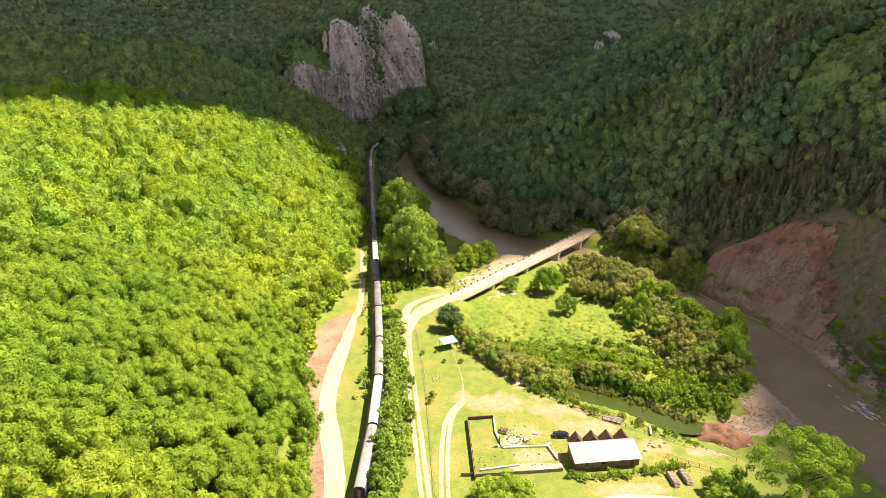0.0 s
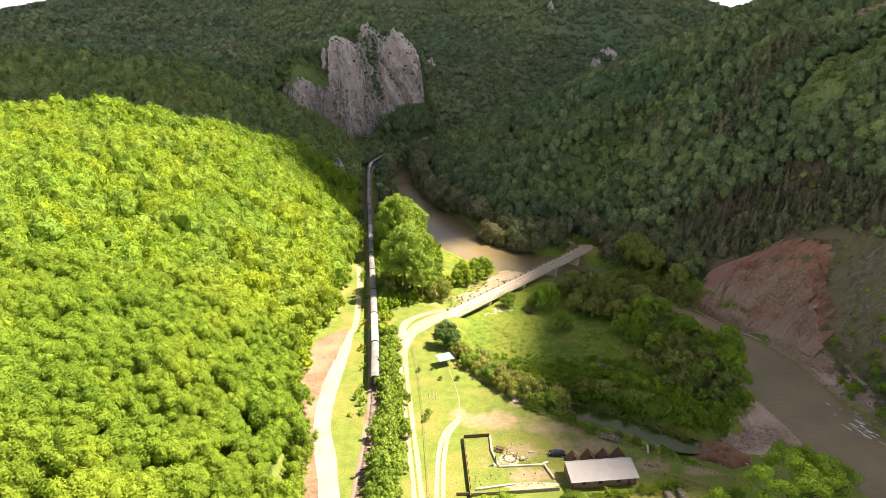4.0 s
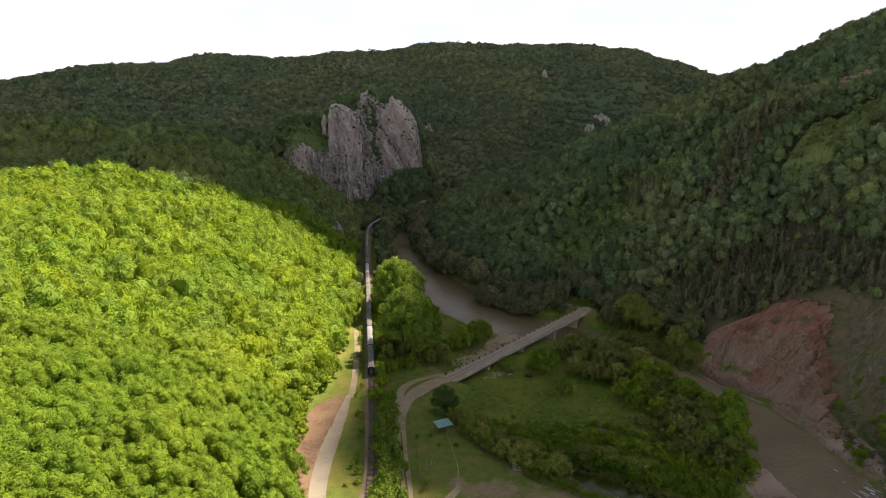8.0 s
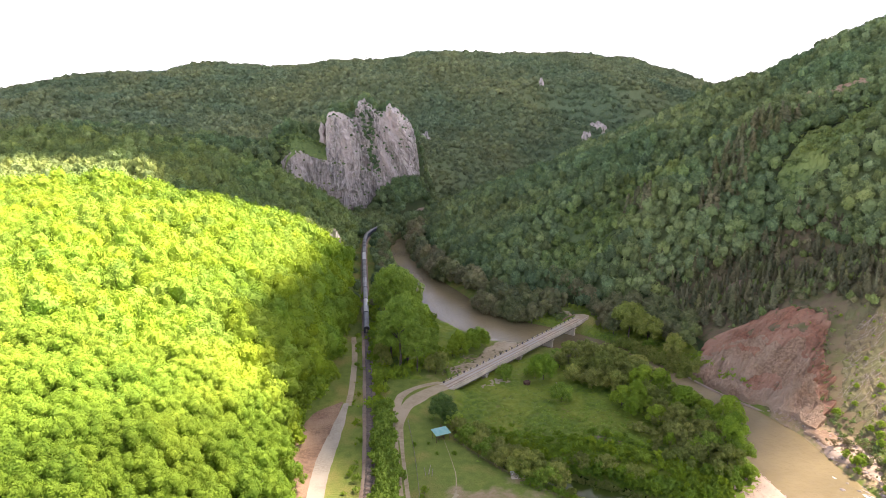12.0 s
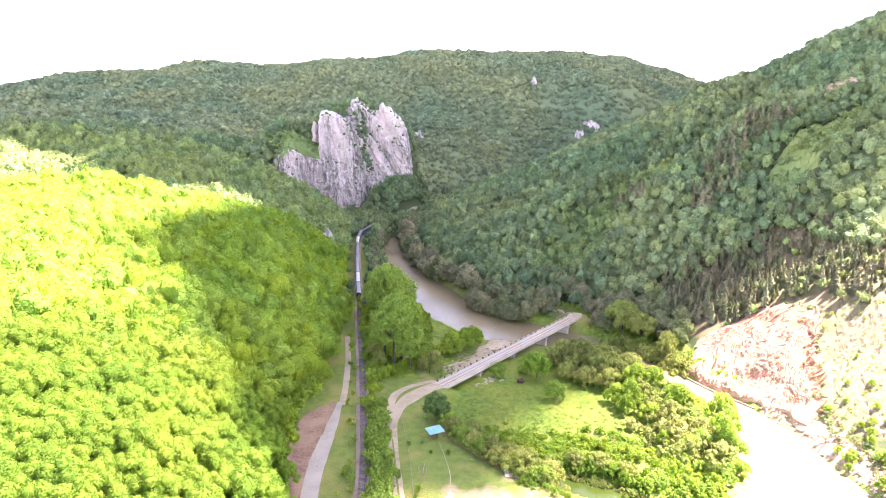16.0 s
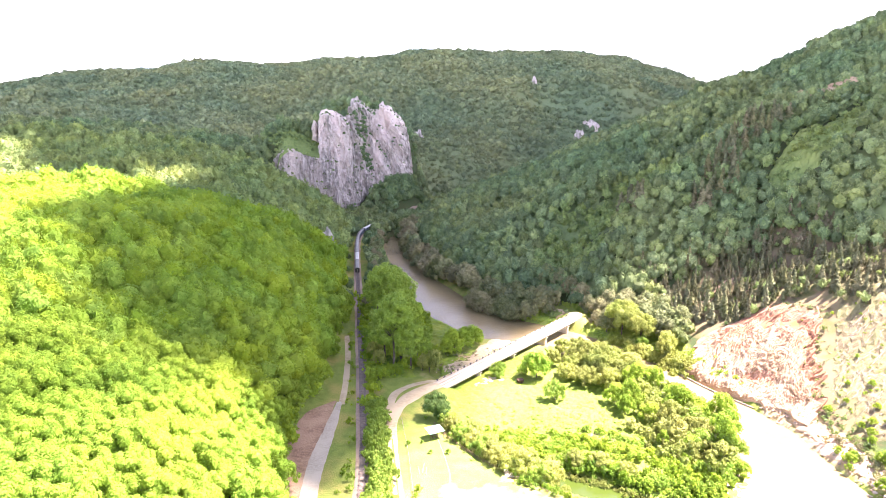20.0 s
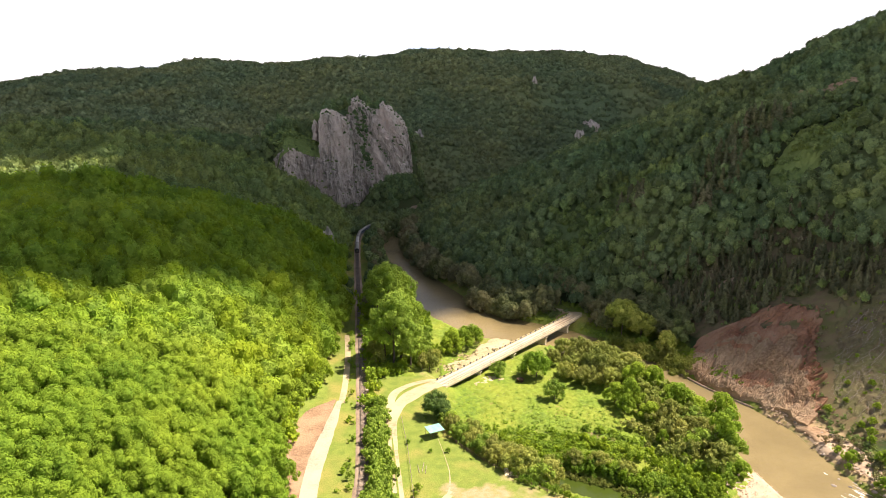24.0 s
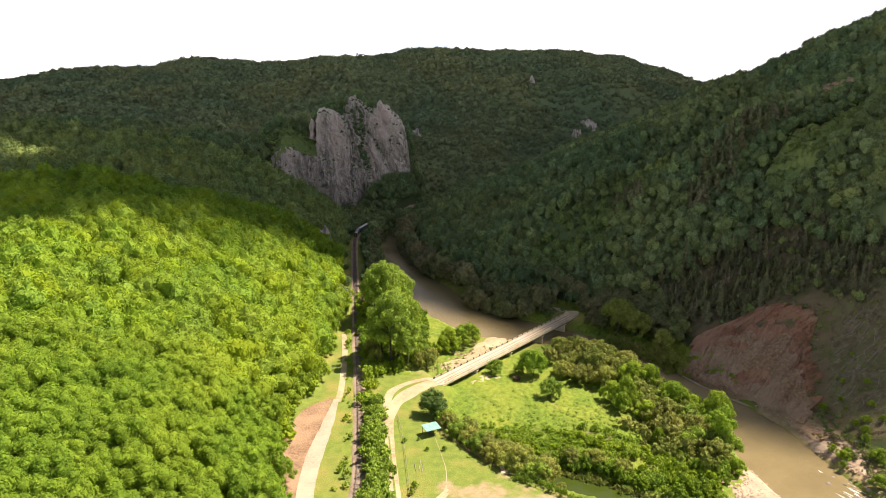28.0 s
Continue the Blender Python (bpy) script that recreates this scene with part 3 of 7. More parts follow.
strip("earth_strip", [(-26, 219, 0.6), (-32, 208, 5.5), (-33, 190, 5.5), (-33.5, 172, 4.5), (-30.5, 155, 3.0), (-26.5, 138, 2.2), (-23, 118, 2.2), (-30, 80, 3)], FLAT, M["earth"],
      "bare reddish earth cut along the wood", "bare earth", 0.07)
strip("farm_track", [(-23.5, 216, 1.2), (-23.5, 232, 1.2), (-25, 262, 1.2), (-28, 290, 1.1)], FLAT, M["dirt_road"], "worn grassy farm track", "track", 0.05)
strip("road", [(13, 231, 3.2), (6, 226, 3.6), (-1, 218, 3.0), (-4.8, 208, 2.2), (-5.0, 196, 1.7), (-4.0, 181, 1.6), (-2.5, 161, 1.5), (-0.9, 140, 1.5), (0.7, 118, 1.5), (4, 90, 1.5), (12, 40, 1.5)], FLAT, M["dirt_road"],
      "pale dusty dirt road along the railway", "dirt road", 0.08)
strip("road_loop", [(15, 236, 1.4), (6, 233, 1.5), (-2, 229, 1.5), (-6, 221, 1.6), (-5.5, 211, 1.5)], FLAT, M["dirt_road"], "pale dirt road bend before the bridge", "dirt road", 0.11)
for side in (-0.8, 0.8):
    strip("driveway", [(4.9 + side, 108, 0.5), (5.4 + side, 130, 0.5), (6.4 + side, 143, 0.6), (7.9 + side * 0.9, 152, 0.75), (10.2 + side * 0.4, 156.5, 0.7), (12.8, 158.5 - side, 0.4)], FLAT, M["dirt_road"], "worn pale wheel rut of the driveway", "driveway", 0.06)
strip("grass_verge", [(-4.6, 190, 0.2), (-4.0, 181, 0.3), (-2.5, 161, 0.3), (-0.9, 140, 0.28), (0.7, 118, 0.3), (4, 90, 0.3)], FLAT, M["ground"], "grassy middle of the dirt road", "grass", 0.13)
strip("bridge_road", [(87, 310.5, 3.2), (91.5, 317, 3.6), (91.5, 325, 3.4), (87.5, 331, 3.0), (82, 337, 2.6), (76, 343, 2.2), (66, 350, 1.8)], FLAT, M["dirt_road"], "dirt road past the bridge", "dirt road", 0.14)
strip("footpath", [(11.5, 157.5, 0.4), (12.2, 161, 0.25), (13.4, 164, 0.13), (12.8, 168, 0.16), (12.4, 174, 0.07), (11.6, 180, 0.09), (10.2, 190, 0.04)], FLAT, M["dirt_road"], "narrow trodden footpath in the grass", "footpath", 0.05)


# ---------------------------------------------------------------- trees
def ico(level):
    bm = bmesh.new()
    bmesh.ops.create_icosphere(bm, subdivisions=level, radius=1.0)
    v = np.array([tuple(p.co) for p in bm.verts])
    f = np.array([[p.index for p in q.verts] for q in bm.faces])
    bm.free()
    return v, f


ICO1, ICO2 = ico(1), ico(2)


def crown_geometry(r, wide, tall, lumps, leaves, leaf, core=0.70, heart=None, lump=(0.28, 0.46), reach=(0.45, 0.78), middle=0.62):
    """Corners and triangles of a crown: uneven clumps of small leaf sprays over a solid heart. Its foot is at z = 0."""
    centre, size = [], []
    high = min(tall * 0.62, wide * 1.15)
    for i in range(lumps):
        a, u = r.uniform(0, math.tau), r.uniform(-0.55, 1.0)
        rad = math.sqrt(max(0.05, 1 - u * u)) * r.uniform(*reach)
        centre.append((math.cos(a) * rad * wide, math.sin(a) * rad * wide, tall * (0.5 + 0.36 * u)))
        size.append(r.uniform(*lump))
    for u in np.arange(0.5, max(0.51, 1 - 0.5 * high / tall), 0.5 * high / tall) if tall > 2.2 * wide else (0.5,):
        centre.append((0, 0, tall * u))
        size.append(middle)
    centre, size = np.array(centre), np.array(size)
    V, F, base = [], [], 0
    iv, if_ = heart or ICO1
    for c, s in zip(centre, size):
        k = 1 + 0.18 * r.uniform(-1, 1, len(iv))
        V.append(c + iv * np.array([s * wide, s * wide, s * high]) * core * k[:, None])
        F.append(if_ + base)
        base += len(iv)
    pick = r.choice(len(centre), leaves, p=size ** 2 / (size ** 2).sum())
    d = r.normal(size=(leaves, 3))
    d[:, 2] = d[:, 2] + 0.35
    d /= np.linalg.norm(d, axis=1)[:, None]
    s = size[pick][:, None]
    pos = centre[pick] + d * s * np.array([wide, wide, high]) * r.uniform(0.88, 1.08, (leaves, 1))
    nrm = d + r.normal(scale=0.32, size=(leaves, 3))
    nrm /= np.linalg.norm(nrm, axis=1)[:, None]
    t1 = np.cross(nrm, r.normal(size=(leaves, 3)))
    t1 /= np.linalg.norm(t1, axis=1)[:, None]
    t2 = np.cross(nrm, t1)
    L = leaf * r.uniform(0.6, 1.3, (leaves, 1))
    W = L * r.uniform(0.55, 0.9, (leaves, 1))
    spray = np.stack([pos - t1 * L * 0.55, pos + t1 * L * 0.4 + t2 * W * 0.65 - nrm * L * 0.1, pos + t1 * L * 0.4 - t2 * W * 0.65 - nrm * L * 0.1], 1)
    V.append(spray.reshape(-1, 3))
    F.append(base + np.arange(leaves * 3).reshape(-1, 3))
    return np.concatenate(V), np.concatenate(F)


def dome_geometry(r, wide, tall, lumps, leaves, leaf, ball=ICO2, cut=-0.45):
    """Corners and triangles of a crown seen from afar: leaf sprays that follow the bulges of a lumpy dome, over a rough heart. Its foot is at z = 0."""
    v, f = ball
    d = r.normal(size=(lumps, 3))
    d[:, 2] = np.abs(d[:, 2]) * 0.9 - 0.2
    d /= np.linalg.norm(d, axis=1)[:, None]
    w, out = r.uniform(0.04, 0.13, lumps), r.uniform(0.22, 0.48, lumps)
    size, mid = np.array([wide, wide, tall * 0.5]), np.array([0, 0, tall * 0.5])

    def skin(q):
        q = q / np.linalg.norm(q, axis=1)[:, None]
        b = np.clip(1 - (1 - q @ d.T) / w, 0, 1)
        return q * (0.68 + (np.sqrt(b) * out).max(axis=1))[:, None] * size + mid

    body = (skin(v) - mid) * (0.90 + 0.10 * r.uniform(-1, 1, (len(v), 1))) + mid
    used, face = np.unique(f[(v[f][:, :, 2] > cut).any(axis=1)], return_inverse=True)
    body, face = body[used], face.reshape(-1, 3)
    q = r.normal(size=(leaves, 3))
    q[:, 2] = np.abs(q[:, 2]) - 0.25
    q /= np.linalg.norm(q, axis=1)[:, None]
    a = np.cross(q, r.normal(size=q.shape))
    a /= np.linalg.norm(a, axis=1)[:, None]
    b = np.cross(q, a)
    pos = skin(q)
    nrm = np.cross(skin(q + 0.05 * a) - pos, skin(q + 0.05 * b) - pos)
    nrm /= np.linalg.norm(nrm, axis=1)[:, None] + 1e-9
    nrm = nrm + r.normal(scale=0.34, size=q.shape)
    nrm /= np.linalg.norm(nrm, axis=1)[:, None]
    t1 = np.cross(nrm, r.normal(size=q.shape))
    t1 /= np.linalg.norm(t1, axis=1)[:, None]
    t2 = np.cross(nrm, t1)
    L = leaf * r.uniform(0.6, 1.3, (leaves, 1))
    pos = pos + nrm * r.uniform(-0.1, 0.3, (leaves, 1)) * leaf
    spray = np.stack([pos - t1 * L * 0.55, pos + t1 * L * 0.4 + t2 * L * 0.5, pos + t1 * L * 0.4 - t2 * L * 0.5], 1).reshape(-1, 3)
    return np.concatenate([body, spray]), np.concatenate([face, len(body) + np.arange(leaves * 3).reshape(-1, 3)])


def conifer_geometry(r, wide, tall, leaves):
    """Corners and triangles of a small pine: uneven whorls of drooping sprays round a leaning stem."""
    whorl = r.randint(0, 9, leaves)
    reach = r.uniform(0.6, 1.15, (9, 5))
    u = np.clip((whorl + r.uniform(0, 0.75, leaves)) / 9, 0.03, 1) ** 0.8
    limb = r.randint(0, 5, leaves)
    a = limb * math.tau / 5 + whorl * 0.9 + r.normal(0, 0.3, leaves)
    h = tall * (1 - u) * 0.92 + tall * 0.06
    rad = wide * (0.10 + 0.90 * u * (1.25 - 0.35 * u)) * reach[whorl, limb] * r.uniform(0.45, 1.05, leaves)
    lean = np.outer(1 - u, r.uniform(-0.06, 0.06, 2) * tall)
    tip = np.stack([np.cos(a) * rad + lean[:, 0], np.sin(a) * rad + lean[:, 1], h - 0.05 * tall * u + r.normal(0, 0.02 * tall, leaves)], 1)
    root = np.stack([np.cos(a) * rad * 0.25 + lean[:, 0], np.sin(a) * rad * 0.25 + lean[:, 1], h + 0.05 * tall], 1)
    side = np.stack([-np.sin(a), np.cos(a), r.normal(0, 0.5, leaves)], 1) * (0.085 * tall * (0.45 + 0.55 * u))[:, None]
    V = np.stack([root, tip + side, tip - side], 1).reshape(-1, 3)
    return V, np.arange(leaves * 3).reshape(-1, 3)


def trunk_bm(r, tall, girth, limbs, spread):
    """A tapered, slightly bent trunk with rising limbs."""
    bm = bmesh.new()
    p, rad = Vector((0, 0, -0.6)), girth
    for i in range(4):
        q = Vector((r.uniform(-0.25, 0.25), r.uniform(-0.25, 0.25), tall * (i + 1) / 4))
        tube(bm, p, q, rad, rad * 0.75, 7, False)
        p, rad = q, rad * 0.75
    for i in range(limbs):
        a, z = i * math.tau / limbs + r.uniform(-0.4, 0.4), tall * r.uniform(0.35, 0.75)
        s = spread * r.uniform(0.45, 0.75)
        mid = Vector((math.cos(a) * s * 0.5, math.sin(a) * s * 0.5, z + s * 0.45))
        tube(bm, (0, 0, z), mid, girth * 0.42, girth * 0.28, 5, False)
        tube(bm, mid, (math.cos(a) * s, math.sin(a) * s, z + s * 1.05), girth * 0.28, girth * 0.1, 5, False)
    return bm


def tree_model(seed, wide, tall, leaves, leaf, mat, lumps=13, bare=0.28, limbs=5, core=0.66, lump=(0.28, 0.46), reach=(0.45, 0.78), middle=0.62, heart=None):
    """The meshes of a trunk and a crown; wide is the crown's radius, tall the whole tree."""
    r = np.random.RandomState(seed)
    v, f = crown_geometry(r, wide, tall * (1 - bare) * 1.05, lumps, leaves, leaf, core, heart or ICO2, lump, reach, middle)
    v[:, 2] += tall * bare * 0.95
    return bm_mesh("trunk", trunk_bm(r, tall * 0.72, 0.022 * tall, limbs, wide), M["bark"], True), mesh_of("crown", v, f, mat)


def plant_tree(model, x, y, label, category="tree", name="tree", group="", size=1.0, turn=0.0, stretch=1.0, sink=0.0):
    t = thing(name, pose(x, y, spot(x, y) - sink, 0, 0, turn), label, category, group)
    t.scale = (size, size, size * stretch)
    for key, me in zip(("trunk", "crown"), model):
        part(key, me, None, t)
    return t


def scatter(r, x0, x1, y0, y1, gap, keep):
    """Uneven places on a jittered grid with the given gap, where keep(x, y) holds."""
    gx, gy = np.meshgrid(np.arange(x0, x1, gap), np.arange(y0, y1, gap * 0.87))
    gx[1::2] += gap / 2
    x, y = (g.ravel() + r.uniform(-0.32, 0.32, g.size) * gap for g in (gx, gy))
    k = keep(x, y)
    return x[k], y[k]


def stuff_of(name, r, models, x, y, z, size, mat, label, category, stretch=None):
    """Many plants joined into one mesh: copies of a few model crowns, turned and scaled."""
    V, F, base = [], [], 0
    tone, tint = [], []
    which = r.randint(0, len(models), len(x))
    a = r.uniform(0, math.tau, len(x))
    stretch = np.ones(len(x)) if stretch is None else stretch
    for k, (mv, mf) in enumerate(models):
        i = np.where(which == k)[0]
        if not len(i):
            continue
        c, s = np.cos(a[i])[:, None], np.sin(a[i])[:, None]
        px = (c * mv[:, 0] - s * mv[:, 1]) * size[i][:, None] + x[i][:, None]
        py = (s * mv[:, 0] + c * mv[:, 1]) * size[i][:, None] + y[i][:, None]
        pz = mv[:, 2] * (size[i] * stretch[i])[:, None] + z[i][:, None]
        V.append(np.stack([px, py, pz], 2).reshape(-1, 3))
        F.append((mf[None] + (np.arange(len(i)) * len(mv))[:, None, None]).reshape(-1, 3) + base)
        base += len(i) * len(mv)
        tone.append(np.repeat(r.uniform(-1, 1, len(i)), len(mv)))
        tint.append(np.repeat(r.uniform(-1, 1, len(i)), len(mv)))
    me = mesh_of(name, np.concatenate(V), np.concatenate(F), mat)
    for key, v in (("tone", tone), ("tint", tint)):
        me.attributes.new(key, "FLOAT", "POINT").data.foreach_set("value", np.concatenate(v).astype(np.float32))
    return tagged(new(name, me), label, category, kind="stuff")


RT = np.random.RandomState(11)


def in_slide(x, y):
    """The bare scar above the river."""
    u, v = (x - 158) * 0.80 + (y - 236) * 0.60, -(x - 158) * 0.60 + (y - 236) * 0.80
    return (np.abs(v) < 40) & (u > -36) & (u < 30)


def wood_left(x, y):
    return (x < foot_left(y) - 2.0) & ~((y - cliff_line(x) > -26) & (y - cliff_line(x) < 6) & (x > -120) & (x < 8))


def in_clearing(x, y):
    """Open scrub among the slope's trees: one by the gully's mouth, one high on the slope."""
    return (np.hypot((x - 117) / 8, (y - 376) / 15) < 1) | (np.hypot(((x - 255) * 0.87 + (y - 375) * 0.5) / 52, ((y - 375) * 0.87 - (x - 255) * 0.5) / 17) < 1)


def on_dry(x, y):
    return (np.hypot((x - 190) / 60, (y - 215) / 45) < 1.0)


# the nearest trees of the left wood are things, the rest of the woods is stuff
near_models = [tree_model(40 + i, w, t, 5200, 0.36, M["leaf"], 24, 0.40, core=0.8, heart=ICO1, lump=(0.22, 0.40), reach=(0.5, 0.88)) for i, (w, t) in enumerate(((4.3, 12), (4.7, 12.6), (4.0, 11.8), (5.0, 12.8), (4.2, 11.2)))]
nx_, ny_ = scatter(RT, -230, -22, 66, 360, 5.6, lambda x, y: wood_left(x, y) & (x / y > -0.68 - 0.12 * (y < 150)))
order = np.argsort(np.hypot(nx_ - 0, ny_ - 40) + 1e-3 * nx_)
near, rest = order[:230], order[230:]
for i in near:
    plant_tree(near_models[RT.randint(5)], nx_[i], ny_[i], "leafy deciduous tree in the dense hillside wood", "tree", "forest_tree", "trees of the hillside wood",
               RT.uniform(0.85, 1.15), RT.uniform(0, 360), RT.uniform(0.92, 1.12))


def wood(name, models, x, y, lift, small, large, mat, label):
    """A stretch of wood as one mesh, its trees of uneven size."""
    size = small + (large - small) * RT.beta(2.0, 2.4, len(x))
    return stuff_of(name, RT, models, x, y, height(x, y) + lift, size, M[mat], label, "wood", RT.uniform(0.8, 1.2, len(x)))


fine = [dome_geometry(np.random.RandomState(60 + i), 4.2, 10.5, 24, 560, 0.62) for i in range(6)]
coarse = [dome_geometry(np.random.RandomState(70 + i), 3.55, 10.0, 20, 170, 0.95) for i in range(6)]
blobs = [dome_geometry(np.random.RandomState(80 + i), 5.0, 9.5, 8, 30, 2.4, ICO1, -0.9) for i in range(5)]
x, y = nx_[rest], ny_[rest]
wood("hillside_wood", fine, x, y, 1.8, 0.75, 1.25, "leaf", "dense deciduous wood on the hillside")
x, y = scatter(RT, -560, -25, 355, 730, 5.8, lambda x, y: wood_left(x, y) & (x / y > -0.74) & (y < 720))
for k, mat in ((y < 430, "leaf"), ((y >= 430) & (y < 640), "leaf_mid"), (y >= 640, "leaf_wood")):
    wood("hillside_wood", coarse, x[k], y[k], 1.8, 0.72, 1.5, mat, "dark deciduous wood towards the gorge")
x, y = scatter(RT, 10, 660, 120, 870, 5.7, lambda x, y: (x > foot_right(y) + 4) & (x / y < 0.80) & ~in_slide(x, y) & ~on_dry(x, y) & ~in_clearing(x, y)
               & ~((y < 318) & (x < 222 - 0.22 * (y - 240)) & (y > 150) & (x > 134)) & (y < 720 + 0.35 * x))
bright = to_line(x, y, GULLY[:4])[0] + 9 * wave_noise(x, y, 40, 91) < 22
close = ~bright & (y < 430)
wood("slope_wood", coarse, x[close], y[close], 0.4, 0.62, 1.22, "leaf_wood", "deciduous wood on the slope across the river")
wood("slope_wood", coarse, x[~bright & ~close], y[~bright & ~close], 0.8, 0.65, 1.35, "leaf_wood", "deciduous wood on the slope across the river")
wood("slope_wood", coarse, x[bright], y[bright], 0.4, 0.5, 1.15, "leaf_mid", "brighter young trees in the gully of the wooded slope")
# the farthest trees wear the leaf colour that has haze mixed in
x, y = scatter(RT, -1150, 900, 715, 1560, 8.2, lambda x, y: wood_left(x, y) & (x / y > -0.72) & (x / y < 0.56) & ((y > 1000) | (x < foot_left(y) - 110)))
wood("far_wood", blobs, x, y, -0.5, 0.8, 1.45, "leaf_hazy", "far wooded hills under the skyline")
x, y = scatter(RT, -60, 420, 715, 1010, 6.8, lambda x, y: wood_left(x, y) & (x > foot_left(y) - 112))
wood("far_wood", blobs, x, y, -0.5, 0.6, 1.05, "leaf_hazy", "dark trees on the foot of the far hillside")
x, y = scatter(RT, -80, 430, 550, 1010, 5.8, lambda x, y: (x > foot_left(y) - 1) & (x < foot_right(y) + 8) & (to_line(x, y, TRACK[::3])[0] > 4.5) & (to_line(x, y, RIVER)[0] > 5.5)
               & ((y < cliff_line(x) - 17) | (x > 6)) & (y < 800))
wood("gorge_wood", coarse, x, y, 0.2, 0.7, 1.3, "leaf_wood", "dark trees on the floor of the gorge")
x, y = scatter(RT, -14, 44, 618, 672, 5.0, lambda x, y: (to_line(x, y, TRACK[::3])[0] > 5) & (y < 668 + 0.2 * x))
wood("gorge_wood", coarse, x, y, 0.0, 0.9, 1.4, "leaf_wood", "dark trees on the floor of the gorge")
x, y = scatter(RT, -45, 40, 316, 600, 6.0, lambda x, y: (to_line(x, y, TRACK[::3])[0] > 5.5) & (x > foot_left(y)) & (x < foot_right(y)) & (to_line(x, y, RIVER)[0] > np.where(y < 480, 17, 11)) & (y < 590)
               & ((y > 350) | (x < -6)) & (x < 12 - 0.08 * (y - 300)))
wood("bank_wood", coarse, x, y, -0.2, 0.5, 0.95, "leaf_wood", "trees between railway and river")


def understorey(name, x0, x1, y0, y1, cell, rise, keep, mat, label):
    """The closed lower canopy under the tree crowns: an uneven leafy sheet that sinks to the ground where the wood ends."""
    gx, gy = np.arange(x0, x1, cell), np.arange(y0, y1, cell)
    X, Y = np.meshgrid(gx, gy)
    r = np.random.RandomState(len(label))
    X, Y = X + r.uniform(-0.35, 0.35, X.shape) * cell, Y + r.uniform(-0.35, 0.35, Y.shape) * cell
    inside = keep(X, Y).astype(float)
    soft = inside.copy()
    for ax in (0, 1):
        for k in (-1, 1):
            soft = np.minimum(soft, np.roll(inside, k, ax))
    Z = height(X, Y) - 0.5 + soft * (rise + 0.5) * r.uniform(0.3, 1.3, X.shape)
    nx, ny = len(gx), len(gy)
    i = (np.arange(ny - 1)[:, None] * nx + np.arange(nx - 1)[None, :])
    i = i[(inside[:-1, :-1] + inside[1:, 1:] + inside[1:, :-1] + inside[:-1, 1:]) > 0]
    used, f = np.unique(np.stack([i, i + 1, i + nx + 1, i + nx], 1), return_inverse=True)
    V = np.stack([X.ravel(), Y.ravel(), Z.ravel()], 1)[used]
    return tagged(new(name, mesh_of(name, V, f.reshape(-1, 4), mat, cell < 1)), label, "undergrowth", kind="stuff")


def on_terrace(x, y):
    d, _, side = to_line(x, y, BANK)
    r, s, _ = to_line(x, y, RIVER)
    w = np.interp(s, np.arange(len(RIVER)), [p[2] for p in RIVER])
    return (side <= 0) & (d > 3.2) & (r > w + 4.5) & (to_line(x, y, CREEK)[0] > 5.2) & (y > 150) & (y < 268) & (x > 13) & (x < 116)


understorey("herb_cover", 14, 116, 150, 268, 0.85, 0.5, on_terrace, M["herb"], "rank green herbs covering the river terrace")


def on_rough_bank(x, y):
    """Open rough ground round both ends of the bridge, clear of road, railway, gravel and water."""
    r, s, _ = to_line(x, y, RIVER)
    w = np.interp(s, np.arange(len(RIVER)), [p[2] for p in RIVER])
    off = (to_line(x, y, [(14, 231), (89, 312)])[0] > 6) & (to_line(x, y, [(87, 310), (92, 320), (87, 331), (76, 343), (66, 350)])[0] > 5)
    near = (x > -12) & (x < 24) & (y > 238) & (to_line(x, y, [(13, 244), (45, 276)])[0] > 9) & (to_line(x, y, TRACK[::3])[0] > 6)
    return (r > w + 1.5) & off & (near | (x > 64))


understorey("herb_cover", -14, 26, 236, 345, 0.95, 0.6, on_rough_bank, M["herb"], "rank green herbs under the poplars")
understorey("herb_cover", 62, 134, 236, 348, 1.1, 0.6, lambda x, y: on_rough_bank(x, y) & ~on_terrace(x, y) & (x < foot_right(y) + 10), M["herb"], "rank green herbs on the bank past the bridge")
understorey("dry_grass", 148, 240, 160, 264, 1.3, 0.45, lambda x, y: (x > 1.5 + np.interp(y, [160, 174, 200, 210, 231, 249, 264], [149, 149, 149, 155, 169, 181, 186])) & (np.hypot((x - 190) / 60, (y - 215) / 48) < 1.0),
            M["dry_grass"], "dry tussocky grass on the open slope")
understorey("undergrowth", -1180, 930, 712, 1600, 9.0, 3.0, lambda x, y: wood_left(x, y) & (x / y > -0.75) & (x / y < 0.6), M["leaf_hazy"], "leafy undergrowth of the far woods")
understorey("undergrowth", 5, 690, 118, 880, 4.2, 0.7, lambda x, y: (x > foot_right(y) + 7) & (x / y < 0.83) & ~in_slide(x, y) & ~on_dry(x, y) & ~in_clearing(x, y)
            & ~((y < 326) & (x < 232 - 0.22 * (y - 240)) & (y > 145) & (x > 128)), M["leaf_wood"], "leafy undergrowth of the slope wood")
understorey("undergrowth", 100, 320, 345, 420, 1.6, 1.3, in_clearing, M["leaf_mid"], "yellow-green scrub of the open clearings")
understorey("undergrowth", -240, -22, 62, 350, 3.6, 4.2, lambda x, y: (x < foot_left(y) - 5) & (x / np.maximum(y, 1) > -0.85), M["leaf"], "leafy undergrowth of the hillside wood")

